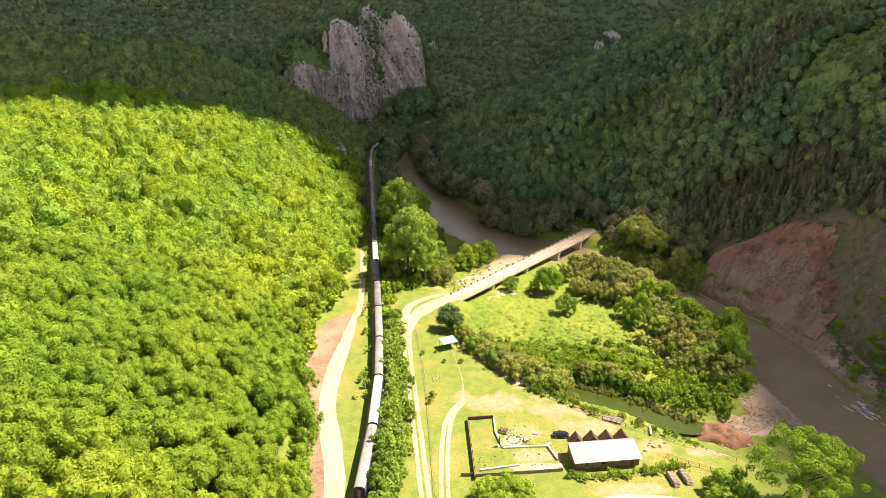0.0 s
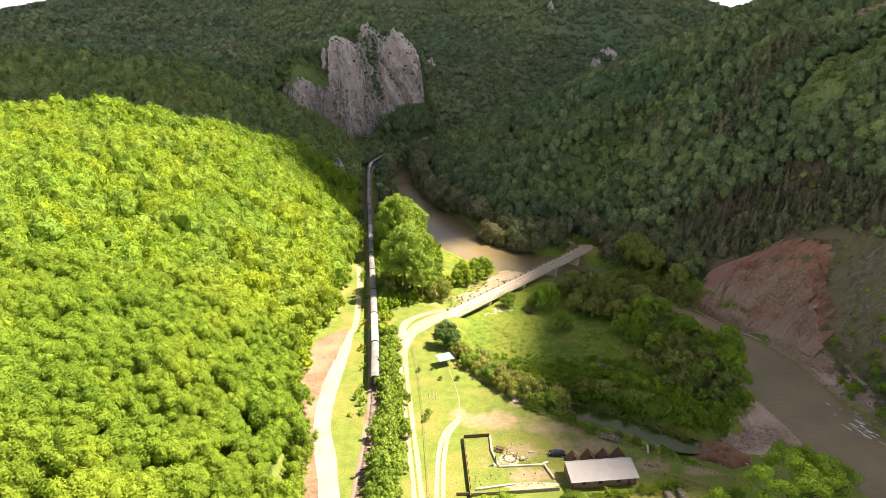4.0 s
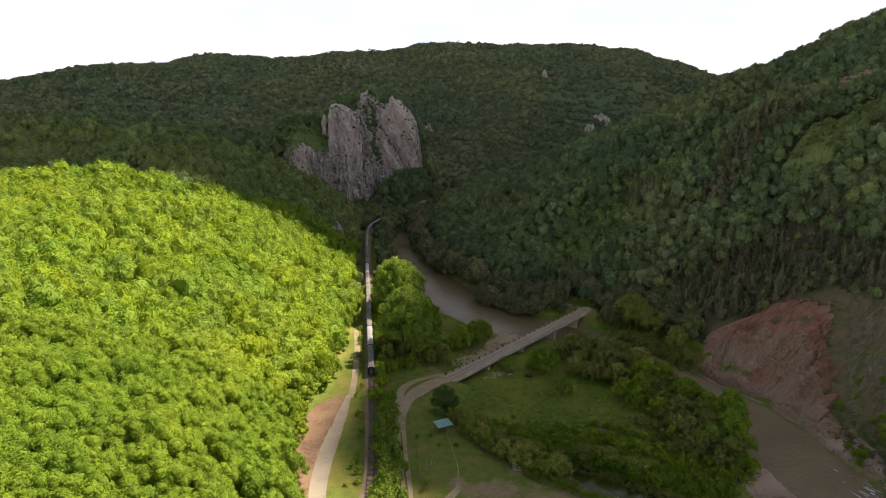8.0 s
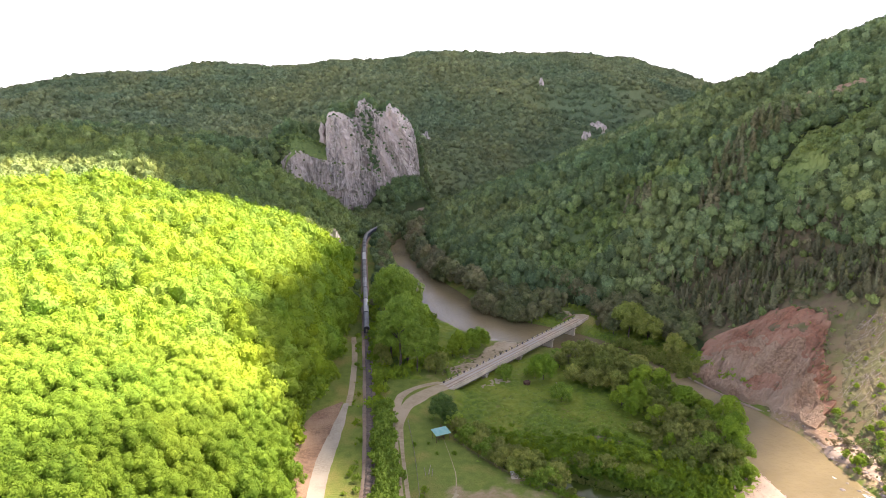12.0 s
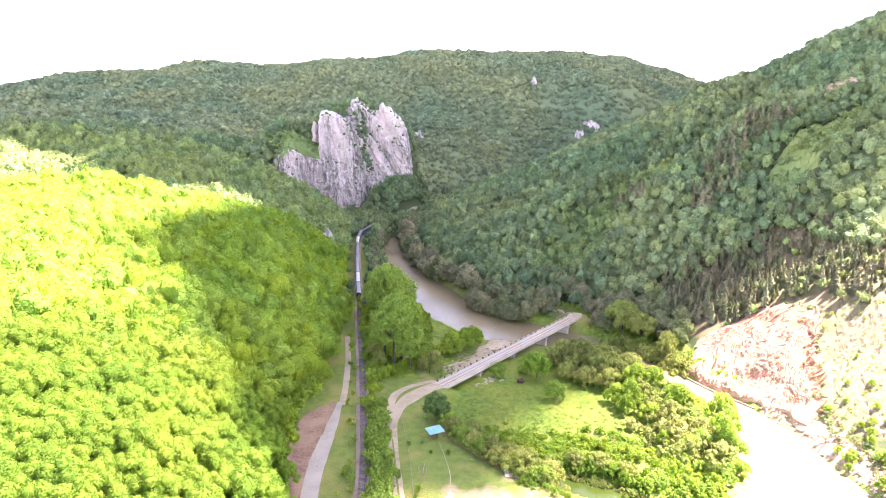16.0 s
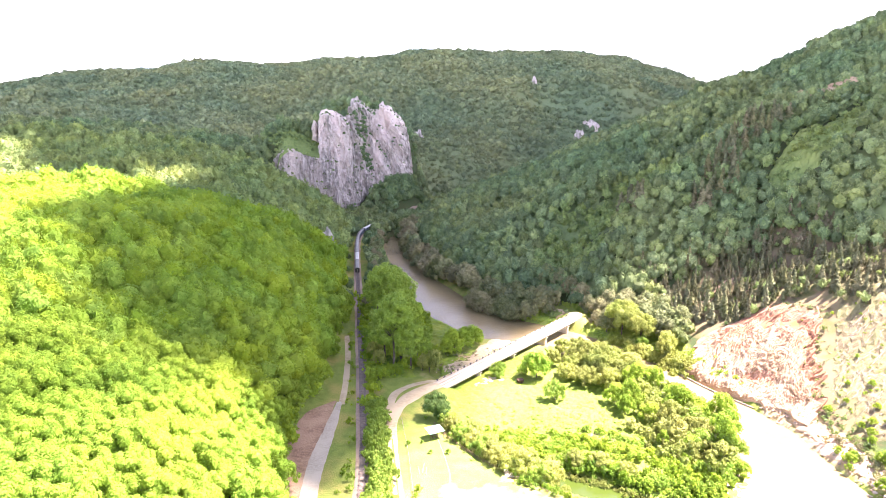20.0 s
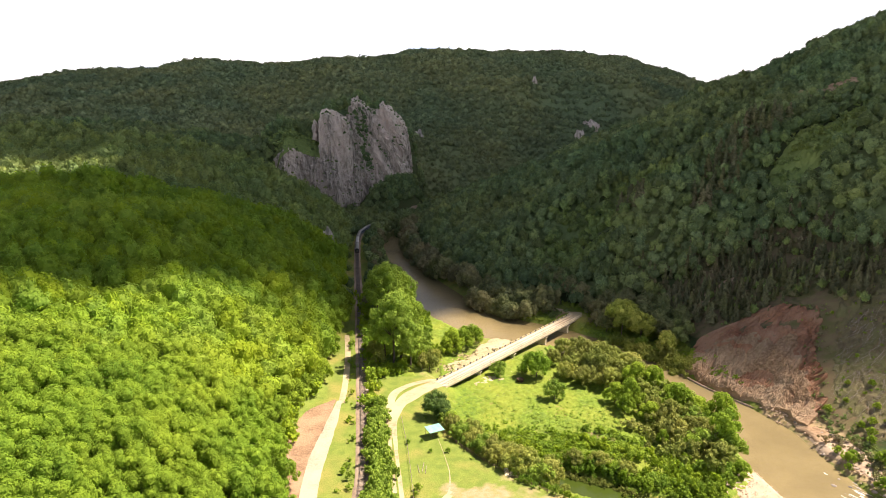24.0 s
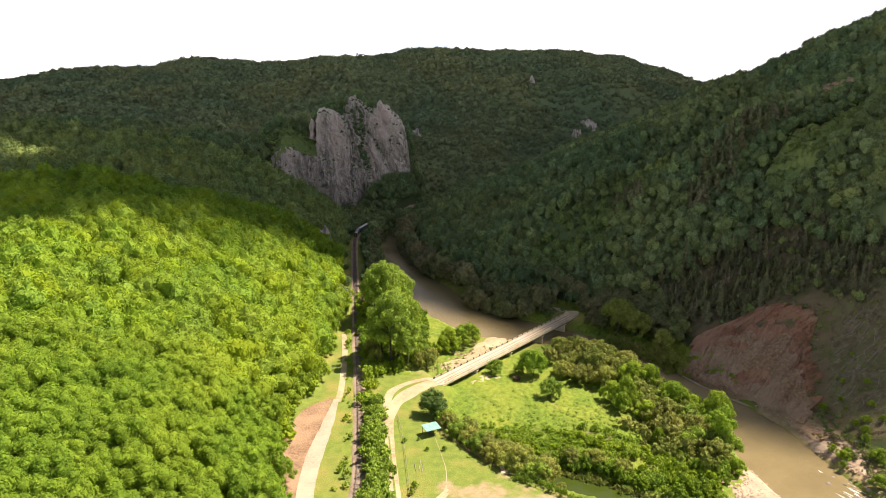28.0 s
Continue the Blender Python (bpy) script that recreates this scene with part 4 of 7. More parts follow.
# ---------------------------------------------------------------- crag, scar and rocks
def rock_sheet(name, edge, front, lean, seed, parent, label, curl=(1, 1)):
    """A weathered rock face: edge gives (x, foot, top) along it, front its distance before the cliff line, lean the slant of its fissures."""
    ex, ef, et = (np.array([p[k] for p in edge], float) for k in range(3))
    nu, nv = int((ex[-1] - ex[0]) / 0.62) + 2, int((et - ef).max() / 0.75) + 2
    X, T = np.meshgrid(np.linspace(ex[0], ex[-1], nu), np.linspace(0, 1, nv))
    foot = np.interp(X, ex, ef) - 6 + 1.6 * wave_noise(X, X * 0, 9, seed)
    top = np.interp(X, ex, et) + 1.0 * wave_noise(X, X * 0, 11, seed + 1) + 0.6 * wave_noise(X, X * 0, 4, seed + 2)
    Z = foot + (top - foot) * T
    q = X + lean * (Z - 50)
    ribs = 4.6 * (1 - 1.5 * np.abs(wave_noise(q, Z * 0.22, 34, seed + 3))) + 3.0 * np.abs(wave_noise(q * 1.1, Z * 0.3, 17, seed + 4)) \
        + 2.4 * (1 - 1.4 * np.abs(wave_noise(q, Z * 0.35, 8.5, seed + 5))) + 1.7 * np.abs(wave_noise(q, Z * 0.5, 4.2, seed + 6)) + 0.8 * wave_noise(X, Z, 2.4, seed + 7)
    ledges = 1.2 * np.abs(wave_noise(X * 0.35 + 0.2 * Z, Z, 13, seed + 8))
    u = (X - ex[0]) / (ex[-1] - ex[0])
    side = 15 * (curl[0] * np.clip(1 - u * 7, 0, 1) ** 2 + curl[1] * np.clip(1 - (1 - u) * 7, 0, 1) ** 2)
    Y = cliff_line(X) - front + 0.10 * (Z - 20) - ribs - ledges + side + 9 * smooth(T, 0.92, 1.0)
    V = np.stack([X + 0.9 * wave_noise(Z, X, 10, seed + 9), Y, Z], 2)
    back = np.stack([X[-1], Y[-1] + 22, Z[-1] - 9], 1)
    V = np.concatenate([V.reshape(-1, 3), back])
    i = (np.arange(nv)[:, None] * nu + np.arange(nu - 1)[None, :]).ravel()
    part(name, mesh_of(name, V, np.stack([i, i + 1, i + nu + 1, i + nu], 1), M["rock"]), None, parent, label)
    return X, Y, Z, np.gradient(Y, axis=0)


def crag():
    """The limestone crag over the gorge: a rounded pillar before a broad wall, parted by a green gully, on a lower apron with a grassy shoulder."""
    ob = thing("crag", Matrix.Identity(4), "pale grey weathered limestone crag above the gorge", "crag")
    r = np.random.RandomState(29)
    apron = rock_sheet("apron", [(-128, 52, 60), (-121, 34, 71), (-114, 22, 73), (-104, 16, 70), (-96, 9, 66), (-84, 14, 60), (-72, 9, 60), (-61, 2, 58), (-54, 7, 54), (-46, 14, 50), (-38, 26, 46)], 17, 0.2, 210, ob, "broken lower apron")
    pillar = rock_sheet("pillar", [(-88, 40, 92), (-84.5, 40, 106), (-78, 38, 108), (-70, 36, 106), (-62, 36, 102), (-57, 36, 95), (-53, 36, 84), (-50.5, 36, 66), (-48.5, 34, 46)], 19, 0.16, 230, ob, "tall smooth rounded pillar")
    broad = rock_sheet("wall", [(-60, 60, 112), (-54, 46, 119), (-49, 44, 121), (-44, 40, 117), (-37, 32, 111), (-31, 33, 108), (-27, 34, 111), (-23, 38, 115), (-15, 40, 112), (-8, 40, 105), (-2, 40, 99), (3, 39, 91), (6, 38, 74), (9, 38, 52)], 7, 0.42, 250, ob, "broad fissured wall")
    rock_sheet("tooth", [(-121, 18, 32), (-118, 16, 38), (-114, 16, 36), (-111, 18, 30)], 27, 0.1, 270, ob, "small detached rock tooth")
    rock_sheet("tooth", [(-107, 4, 20), (-104, 4, 26), (-100, 4, 20), (-97, 6, 12)], 29, 0.1, 290, ob, "small detached rock tooth")
    rock_sheet("tooth", [(-95, 82, 88), (-92.5, 82, 97), (-90, 82, 94), (-88, 80, 88)], 8, 0.1, 310, ob, "slim rock tooth on the shoulder")
    # grassy shoulder over the apron
    x, t = np.meshgrid(np.linspace(-134, -80, 56), np.linspace(0, 1, 26))
    front = np.interp(x, [-134, -128, -114, -104, -96, -84, -80], [58, 59, 71, 69, 65, 59, 58])
    rear = np.interp(x, [-134, -113, -99, -90, -80], [86, 86, 78, 74, 78])
    y = cliff_line(x) - 19 + 24 * t
    z = front + (rear - front) * t + 0.8 * wave_noise(x, t * 20, 7, 33) - 4 * smooth(t, 0.1, 0.0)
    z = z + (height(x, y) - 1.5 - z) * smooth(x, -119, -131) + r.uniform(-0.5, 0.5, z.shape)
    i = (np.arange(25)[:, None] * 56 + np.arange(55)[None, :]).ravel()
    tagged(new("grass_ledge", mesh_of("grass_ledge", np.stack([x, y, z], 2).reshape(-1, 3), np.stack([i, i + 1, i + 57, i + 56], 1), M["leaf_mid"])),
           "grassy shoulder on top of the lower crag", "grass", kind="structure")
    # scrub in the gully, on the ledges and along the top
    mods = [dome_geometry(np.random.RandomState(k), 1.5, 2.4, 9, 18, 0.8, ICO2) for k in range(3)]
    n = 150
    x = r.uniform(-49, -38, n)
    z = r.uniform(44, 108, n)
    x = x - 0.16 * (z - 75) + 2
    stuff_of("ledge_scrub", r, mods, x, cliff_line(x) - 11 + 0.1 * (z - 20) - r.uniform(0, 3, n), z - 1, r.uniform(0.7, 2.1, n), M["leaf_wood"], "dark scrub in the gully of the crag", "shrubs")
    for X, Y, Z, steep, n in ((*apron, 300), (*pillar, 40), (*broad, 140)):
        j, k = np.where(steep > np.quantile(steep, 0.9))
        pick = r.choice(len(j), n, replace=False)
        j, k = j[pick], k[pick]
        stuff_of("ledge_scrub", r, mods, X[j, k], Y[j, k] - 0.2, Z[j, k] - 0.8, r.uniform(0.3, 1.3, n), M["leaf_wood"], "low scrub on the ledges of the crag", "shrubs")
    x, y = r.uniform(-142, -118, 26), r.uniform(608, 636, 26)
    stuff_of("ledge_scrub", r, coarse, x, y, height(x, y) - 0.5, r.uniform(0.6, 1.0, 26), M["leaf_wood"], "trees at the foot of the crag's shoulder", "shrubs")
    x, y = r.uniform(-150, -128, 40), r.uniform(636, 664, 40)
    stuff_of("ledge_scrub", r, coarse, x, y, height(x, y) - 0.5, r.uniform(0.6, 1.1, 40), M["leaf_wood"], "trees beside the crag's shoulder", "shrubs")
    x = r.uniform(-132, 8, 300)
    y = cliff_line(x) + r.uniform(4, 18, 300)
    stuff_of("ledge_scrub", r, mods, x, y, height(x, y) - 0.5, r.uniform(1.2, 3.0, 300), M["leaf_wood"], "low trees on the top of the crag", "shrubs")
    x = r.uniform(-132, -86, 150)
    y = cliff_line(x) + 4 - np.abs(r.normal(0, 9, 150)).clip(0, 22)
    z = np.interp(x, [-134, -113, -99, -84], [72, 78, 71, 66]) + (y - cliff_line(x) + 7) * np.interp(x, [-134, -99, -84], [1.1, 0.55, 0.75])
    stuff_of("ledge_scrub", r, mods, x, y, z - 1.0, r.uniform(0.4, 1.7, 150), M["leaf_mid"], "low scrub on the grassy shoulder", "shrubs")
    return ob


def boulder_mesh(seed, flat=0.7, level=2):
    r = np.random.RandomState(seed)
    v, f = ICO2 if level == 2 else ICO1
    d = r.normal(size=(7, 3))
    k = 1 + 0.16 * sum(np.sin(v @ q * 2.2 + i) for i, q in enumerate(d)) / 2.2
    for q in d[:4]:
        q = q / np.linalg.norm(q)
        k = np.minimum(k, 0.82 / np.maximum(v @ q, 0.05))
    return mesh_of("boulder", v * k[:, None] * np.array([1, 0.85, flat]), f, M["boulder"])


def outcrop(x, y, z, wide, tall, seed, label):
    r = np.random.RandomState(seed)
    v, f = ico(4)
    n = 0.22 * wave_noise(v[:, 0] * 9 + v[:, 1] * 3, v[:, 2] * 3, 6, seed) + 0.10 * wave_noise(v[:, 0] * 20, v[:, 2] * 9 + v[:, 1] * 12, 6, seed + 1)
    v = v * (1 + n)[:, None] * np.array([wide, wide * 0.6, tall])
    ob = new("rock_outcrop", mesh_of("rock_outcrop", v, f, M["rock"]))
    ob.matrix_basis = pose(x, y, z, 0, 0, r.uniform(-20, 20))
    return tagged(ob, label, "rock", "rock outcrops")


crag()
outcrop(-50, 411, 18, 4.2, 12, 31, "narrow pale rock tooth beside the railway")
outcrop(-66, 640, 8, 3.2, 20, 32, "slender rock pillar under the crag")
outcrop(268, 968, 66, 7, 14, 34, "grey rock rib among far trees")
outcrop(294, 1000, 82, 15, 13, 35, "grey rock outcrop among far trees")
outcrop(19, 880, 68, 8, 12, 39, "grey rock rib in the wood beside the crag")
outcrop(212, 1050, 152, 4, 12, 38, "grey rock rib among far trees")
for i, (x, y) in enumerate(((282, 441), (293, 436), (304, 429))):
    patch("rock_band", x, y, 11, 3.5, -50, M["scar"], "pale reddish bare rock band on the wooded slope", "bare rock", 5.0 + i, 2.5, 50 + i, ragged=0.3)

LOWER = [(119, 247), (121.5, 238), (126, 227), (132, 217), (137, 207), (139.5, 194)]
UPPER = [(134, 268), (152, 266.5), (163, 268), (176, 247), (159, 223.5), (146.5, 199)]


def landslide():
    """The raw scar above the river: a pale gullied run-out below a steep red head."""
    nu, nv = 230, 170
    s, v = np.meshgrid(np.linspace(0, 5, nu), np.linspace(0, 1, nv))
    lo = [np.interp(s, range(6), [p[k] for p in LOWER]) for k in (0, 1)]
    up = [np.interp(s, range(6), [p[k] for p in UPPER]) for k in (0, 1)]
    x, y = (lo[k] + (up[k] - lo[k]) * v for k in (0, 1))
    x = x + 1.0 * wave_noise(x, y, 9, 41) + 3.4 * wave_noise(y, y * 0, 6, 52) * smooth(v, 0.55, 1.0)
    rim = np.clip(np.minimum(np.minimum(s, 5 - s) * 1.6, (1 - v) * 7), 0, 1)
    gully = -1.3 * np.abs(wave_noise(s * 9 + 1.5 * v, v * 3, 5, 44)) * (0.5 + 0.6 * v) + 0.9 * wave_noise(x, y, 16, 42) + 0.7 * np.abs(wave_noise(x, y, 6, 43)) + 0.35 * np.abs(wave_noise(x, y, 2.2, 46)) - 0.55 * np.abs(wave_noise(s * 26 + 3 * v, v * 2, 5, 49)) \
        + 0.20 * wave_noise(x, y, 1.1, 47)
    bowl = -0.9 * np.exp(-((v - 0.80) / 0.10) ** 2) + 1.9 * np.exp(-((v - 0.45 - 0.05 * np.sin(s * 3)) / 0.15) ** 2) * np.exp(-((s - 2.8) / 0.9) ** 2) \
        - 1.5 * np.exp(-((v - 0.24 - 0.07 * (s - 3)) / 0.05) ** 2) * smooth(s, 1.4, 2.2) * smooth(-s, -3.9, -3.3)
    z = height(x, y) + 1.3 + rim * (0.5 + gully + bowl)
    z = np.where((v > 0.985) | (s < 0.03) | (s > 4.97) | (v < 0.012), height(x, y) - 0.5, z)
    i = (np.arange(nv - 1)[:, None] * nu + np.arange(nu - 1)[None, :])
    V = np.stack([x, y, z], 2).reshape(-1, 3)
    rag = 0.09 * wave_noise(s * 3, v * 5, 3, 45) + 0.05 * wave_noise(x, y, 5, 48)
    head = (v + rag > 0.58 + 0.12 * smooth(s, 2.5, 4.0)) | (np.exp(-((v - 0.22 - 0.07 * (s - 3)) / 0.09) ** 2 - ((s - 2.7) / 0.75) ** 2) + rag > 0.55) | (np.abs(v - 0.5 + 0.12 * (s - 1.5)) < 0.035 + rag * 0.4) & (s < 2.2)
    head = head[:-1, :-1]
    for name, keep, mat, label in (("landslide", ~head, "scar", "pale gullied landslide run-out above the river"), ("landslide_head", head, "scar_head", "steep red-brown head of the landslide")):
        k = i[keep]
        used, f = np.unique(np.stack([k, k + 1, k + nu + 1, k + nu], 1), return_inverse=True)
        tagged(new(name, mesh_of(name, V[used], f.reshape(-1, 4), M[mat])), label, "landslide", kind="structure")
    r = np.random.RandomState(57)
    rocks = [(ICO1[0] * np.array([1, 0.8, 0.65]) * (1 + 0.25 * r.uniform(-1, 1, (12, 1))), ICO1[1]) for k in range(5)]
    j, k = (nv * r.beta(1.1, 1.9, 1300)).astype(int).clip(2, nv - 3), r.randint(6, nu - 6, 1300)
    stuff_of("loose_stones", r, rocks, x[j, k], y[j, k], z[j, k], 0.1 + 0.55 * r.beta(1, 4, 1300), M["scar"], "broken blocks and rubble strewn over the landslide", "stones")


landslide()
patch("bare_scar", 152, 300, 17, 4, 18, M["scar"], "thin red scar above the pines", "bare earth", 0.4, 0.3, 5)
patch("bare_scar", 176, 292, 9, 4, 10, M["scar"], "thin red scar above the pines", "bare earth", 0.4, 0.3, 6)
strip("river_wall", [(x - 1.2, y, 0.3) for x, y in LOWER], [(-1, -1), (-1, 0.55), (1, 0.65), (1, -1)], M["river_gravel"], "low stone embankment wall at the water's edge", "embankment", 0, 1.5, WATER_Z)
strip("bank_scarp", [(x + 3.4 * float(wave_noise(np.array([y]), np.zeros(1), 6, 52)[0]), y, w) for x, y, w in ((177, 249, 0.5), (171, 240, 0.9), (165.5, 231, 0.6), (160, 222, 1.1), (152, 210, 0.6))] + [(147, 200, 0.9)],
      [(-1, -0.3), (-0.5, 0.15), (0.2, 0.32), (0.7, 0.2), (1, -0.3)], M["scar_head"], "raw red-brown earth scarp at the edge of the slope", "bare earth", 0.2)
patch("rubble_bank", 141.5, 175, 19, 4.4, 95, M["river_gravel"], "stony rubble bank below the dry slope", "rubble", 0.15, 0.5, 15, ragged=0.3)
patch("rubble_bank", 140, 192, 8, 3, 100, M["scar"], "stony rubble bank below the dry slope", "rubble", 0.25, 0.6, 16, ragged=0.35)
patch("gravel_bar", 95, 149.5, 8, 6.5, 30, M["river_gravel"], "brown gravel flat beside the earth heap", "gravel bar", 0.1, 0.25, 17, ragged=0.25)
patch("gravel_bar", 103.5, 160, 8, 15, 22, M["river_gravel"], "grey gravel bar at the river bend", "gravel bar", 0.1, 0.25, 7, ragged=0.25)
patch("puddle", 65.5, 192.5, 5.5, 1.6, -32, M["water"], "muddy puddle among the terrace herbs", "puddle", 0.5, 0.0, 19, ragged=0.2)
patch("earth_heap", 83, 144.2, 6.6, 7.2, 25, M["soil"], "red-brown heap of loose earth", "earth heap", 0.15, 2.6, 8)
patch("gravel_bank", 31, 262, 18, 7, 47, M["dirt_road"], "pale gravel bank by the bridge", "gravel bank", 0.35, 0.4, 9, ragged=0.35)
patch("gravel_bank", 42, 281, 15, 5, 45, M["dirt_road"], "pale gravel bank by the bridge", "gravel bank", 0.35, 0.3, 18, ragged=0.35)
patch("gravel_bank", 34, 241, 7, 3.5, 40, M["dirt_road"], "pale gravel bank by the bridge", "gravel bank", 0.1, 0.2, 10, ragged=0.35)
patch("gravel_turnaround", 50, 113, 13, 5.5, 0, M["gravel"], "pale gravel turning place in the meadow", "gravel", 0.06, 0.0, 12, ragged=0.08)
patch("dirt_bank", 83, 320, 5, 2.5, 60, M["earth"], "bare earth bank beside the bridge road", "bare earth", 0.3, 0.8, 13)
RF = np.random.RandomState(17)
for i in range(26):
    x, y = 132.5 + RF.normal(0, 2.0), 157 + RF.normal(0, 4.0)
    patch("rapids_foam", x, y, RF.uniform(0.8, 2.2), RF.uniform(0.12, 0.38), 118 + RF.uniform(-14, 14), M["foam"], "white foam of the shallow rapids", "foam", 0.02, 0.07, 70 + i, 3, 16, 0.4, WATER_Z)
RB = np.random.RandomState(5)
boulders = [boulder_mesh(90 + i) for i in range(4)]
for i in range(64):
    if i < 26:
        x, y = 132.5 + RB.normal(0, 2.2), 157 + RB.normal(0, 4.5)
        s = RB.uniform(0.25, 0.8)
    elif i < 54:
        x, y = 140 + RB.normal(0, 2.2), 174 + RB.normal(0, 10)
        s = RB.uniform(0.25, 0.8)
    else:
        x, y = 106 + RB.normal(0, 3), 160 + RB.normal(0, 5)
        s = RB.uniform(0.2, 0.6)
    ob = new("boulder", boulders[i % 4])
    ob.matrix_basis = Matrix.Translation((x, y, max(spot(x, y), WATER_Z - 0.3) + 0.25 * s)) @ Euler((0, 0, RB.uniform(0, 6))).to_matrix().to_4x4() @ Matrix.Scale(s, 4)
    tagged(ob, "grey river boulder in shallow rapids" if i < 26 else "grey boulder on the river bank", "boulder", "river boulders")

RG = np.random.RandomState(12)
stones = [(ICO1[0] * np.array([1, 0.8, 0.6]) * (1 + 0.2 * RG.uniform(-1, 1, (12, 1))), ICO1[1]) for k in range(4)]
for cx, cy, sx, sy, n, lo, hi, words in ((101, 158, 4, 7, 420, 0.08, 0.4, "loose stones on the gravel bar"), (141, 172, 2.2, 9, 420, 0.1, 0.5, "loose rubble on the river bank"), (138, 205, 3.5, 10, 300, 0.1, 0.55, "loose stones at the foot of the landslide"),
                                         (30, 258, 9, 8, 260, 0.08, 0.4, "loose stones on the gravel bank"), (88, 146, 4, 4, 200, 0.08, 0.35, "clods of earth and stones beside the pond")):
    x, y = cx + RG.normal(0, sx, n), cy + RG.normal(0, sy, n)
    z = height(x, y)
    k = z > WATER_Z - 0.2
    stuff_of("loose_stones", RG, stones, x[k], y[k], z[k] + 0.35, RG.uniform(lo, hi, k.sum()), M["river_gravel"], words, "stones")


# ---------------------------------------------------------------- railway
TRACK_S = np.r_[0, np.cumsum(np.hypot(*np.diff(TRACK, axis=0).T))]


def on_track(s):
    """Place on the railway's middle line after s metres."""
    return np.array([np.interp(s, TRACK_S, TRACK[:, k]) for k in (0, 1)])


def railway():
    line = [(x, y, 2.3) for x, y in TRACK[::4]]
    strip("ballast", line, [(-1.15, -0.12), (-0.8, 0.30), (0, 0.34), (0.8, 0.30), (1.15, -0.12)], M["ballast"], "brown stone ballast under the railway", "ballast", 0.03, 2.0)
    rail_line = thing("rail_track", Matrix.Identity(4), "single railway track with rusty rails on ballast", "railway track", kind="structure")
    p = along([(x, y) for x, y in TRACK], 1.5)
    d = np.gradient(p, axis=0)
    d /= np.linalg.norm(d, axis=1)[:, None]
    right = np.stack([d[:, 1], -d[:, 0]], 1)
    z = height(p[:, 0], p[:, 1]) + 0.36
    for side in (-0.7525, 0.7525):
        q = p + right * side
        prof = [(-0.07, 0.14), (-0.035, 0.17), (0.035, 0.17), (0.07, 0.14), (0.07, 0.0), (-0.07, 0.0)]
        V = np.stack([np.column_stack([q + right * u, z + w + 0.1]) for u, w in prof], 1).reshape(-1, 3)
        i = np.arange(len(p) - 1)[:, None] * 6
        F = np.concatenate([np.stack([i[:, 0] + a, i[:, 0] + b, i[:, 0] + 6 + b, i[:, 0] + 6 + a], 1) for a, b in ((0, 1), (1, 2), (2, 3), (3, 4), (5, 0))])
        part("rail", mesh_of("rail", V, F, M["rail"]), None, rail_line)
    s = np.arange(100, TRACK_S[-1] * 0.75, 0.62)
    c = np.stack([np.interp(s, TRACK_S, TRACK[:, k]) for k in (0, 1)], 1)
    t = np.stack([np.interp(s + 0.5, TRACK_S, TRACK[:, k]) for k in (0, 1)], 1) - c
    t /= np.linalg.norm(t, axis=1)[:, None]
    n = np.stack([t[:, 1], -t[:, 0]], 1)
    zz = height(c[:, 0], c[:, 1]) + 0.34
    corner = [(-1.25, -0.13, 0), (1.25, -0.13, 0), (1.25, 0.13, 0), (-1.25, 0.13, 0), (-1.25, -0.11, 0.12), (1.25, -0.11, 0.12), (1.25, 0.11, 0.12), (-1.25, 0.11, 0.12)]
    V = np.stack([np.column_stack([c + n * a + t * b, zz + h]) for a, b, h in corner], 1).reshape(-1, 3)
    i = np.arange(len(s))[:, None] * 8
    F = np.concatenate([i + np.array(q) for q in ((4, 5, 6, 7), (0, 1, 5, 4), (1, 2, 6, 5), (2, 3, 7, 6), (3, 0, 4, 7))])
    sl = part("sleepers", mesh_of("sleepers", V, F, M["sleeper"]), None, rail_line)
    sl["kind"] = "stuff"


railway()


def coach_shell():
    """Cross-section of a passenger coach: (half width, height) over the rail."""
    return [(1.38, 1.05), (1.42, 2.2), (1.40, 3.0), (1.30, 3.45)], [(1.30, 3.45), (1.16, 3.72), (0.85, 3.95), (0.45, 4.07), (0.0, 4.1)]


def extrude_profile(pts, y0, y1, cap=False):
    bm = bmesh.new()
    a = [bm.verts.new((x, y0, z)) for x, z in pts]
    b = [bm.verts.new((x, y1, z)) for x, z in pts]
    for i in range(len(pts) - 1):
        bm.faces.new((a[i], a[i + 1], b[i + 1], b[i]))
    if cap:
        bm.faces.new(a[::-1])
        bm.faces.new(b)
    return bm


COACH = 24.6
ROOFS = ["roof_grey", "roof_white", "roof_grey", "roof_grey", "roof_dirty", "roof_dirty", "roof_white", "roof_dirty", "roof_dirty", "roof_grey",
         "roof_grey", "roof_dirty", "roof_grey", "roof_grey", "roof_white", "roof_grey", "roof_grey", "roof_grey"]
ROOF_WORDS = {"roof_grey": "grey", "roof_white": "clean white", "roof_dirty": "sooty dark"}


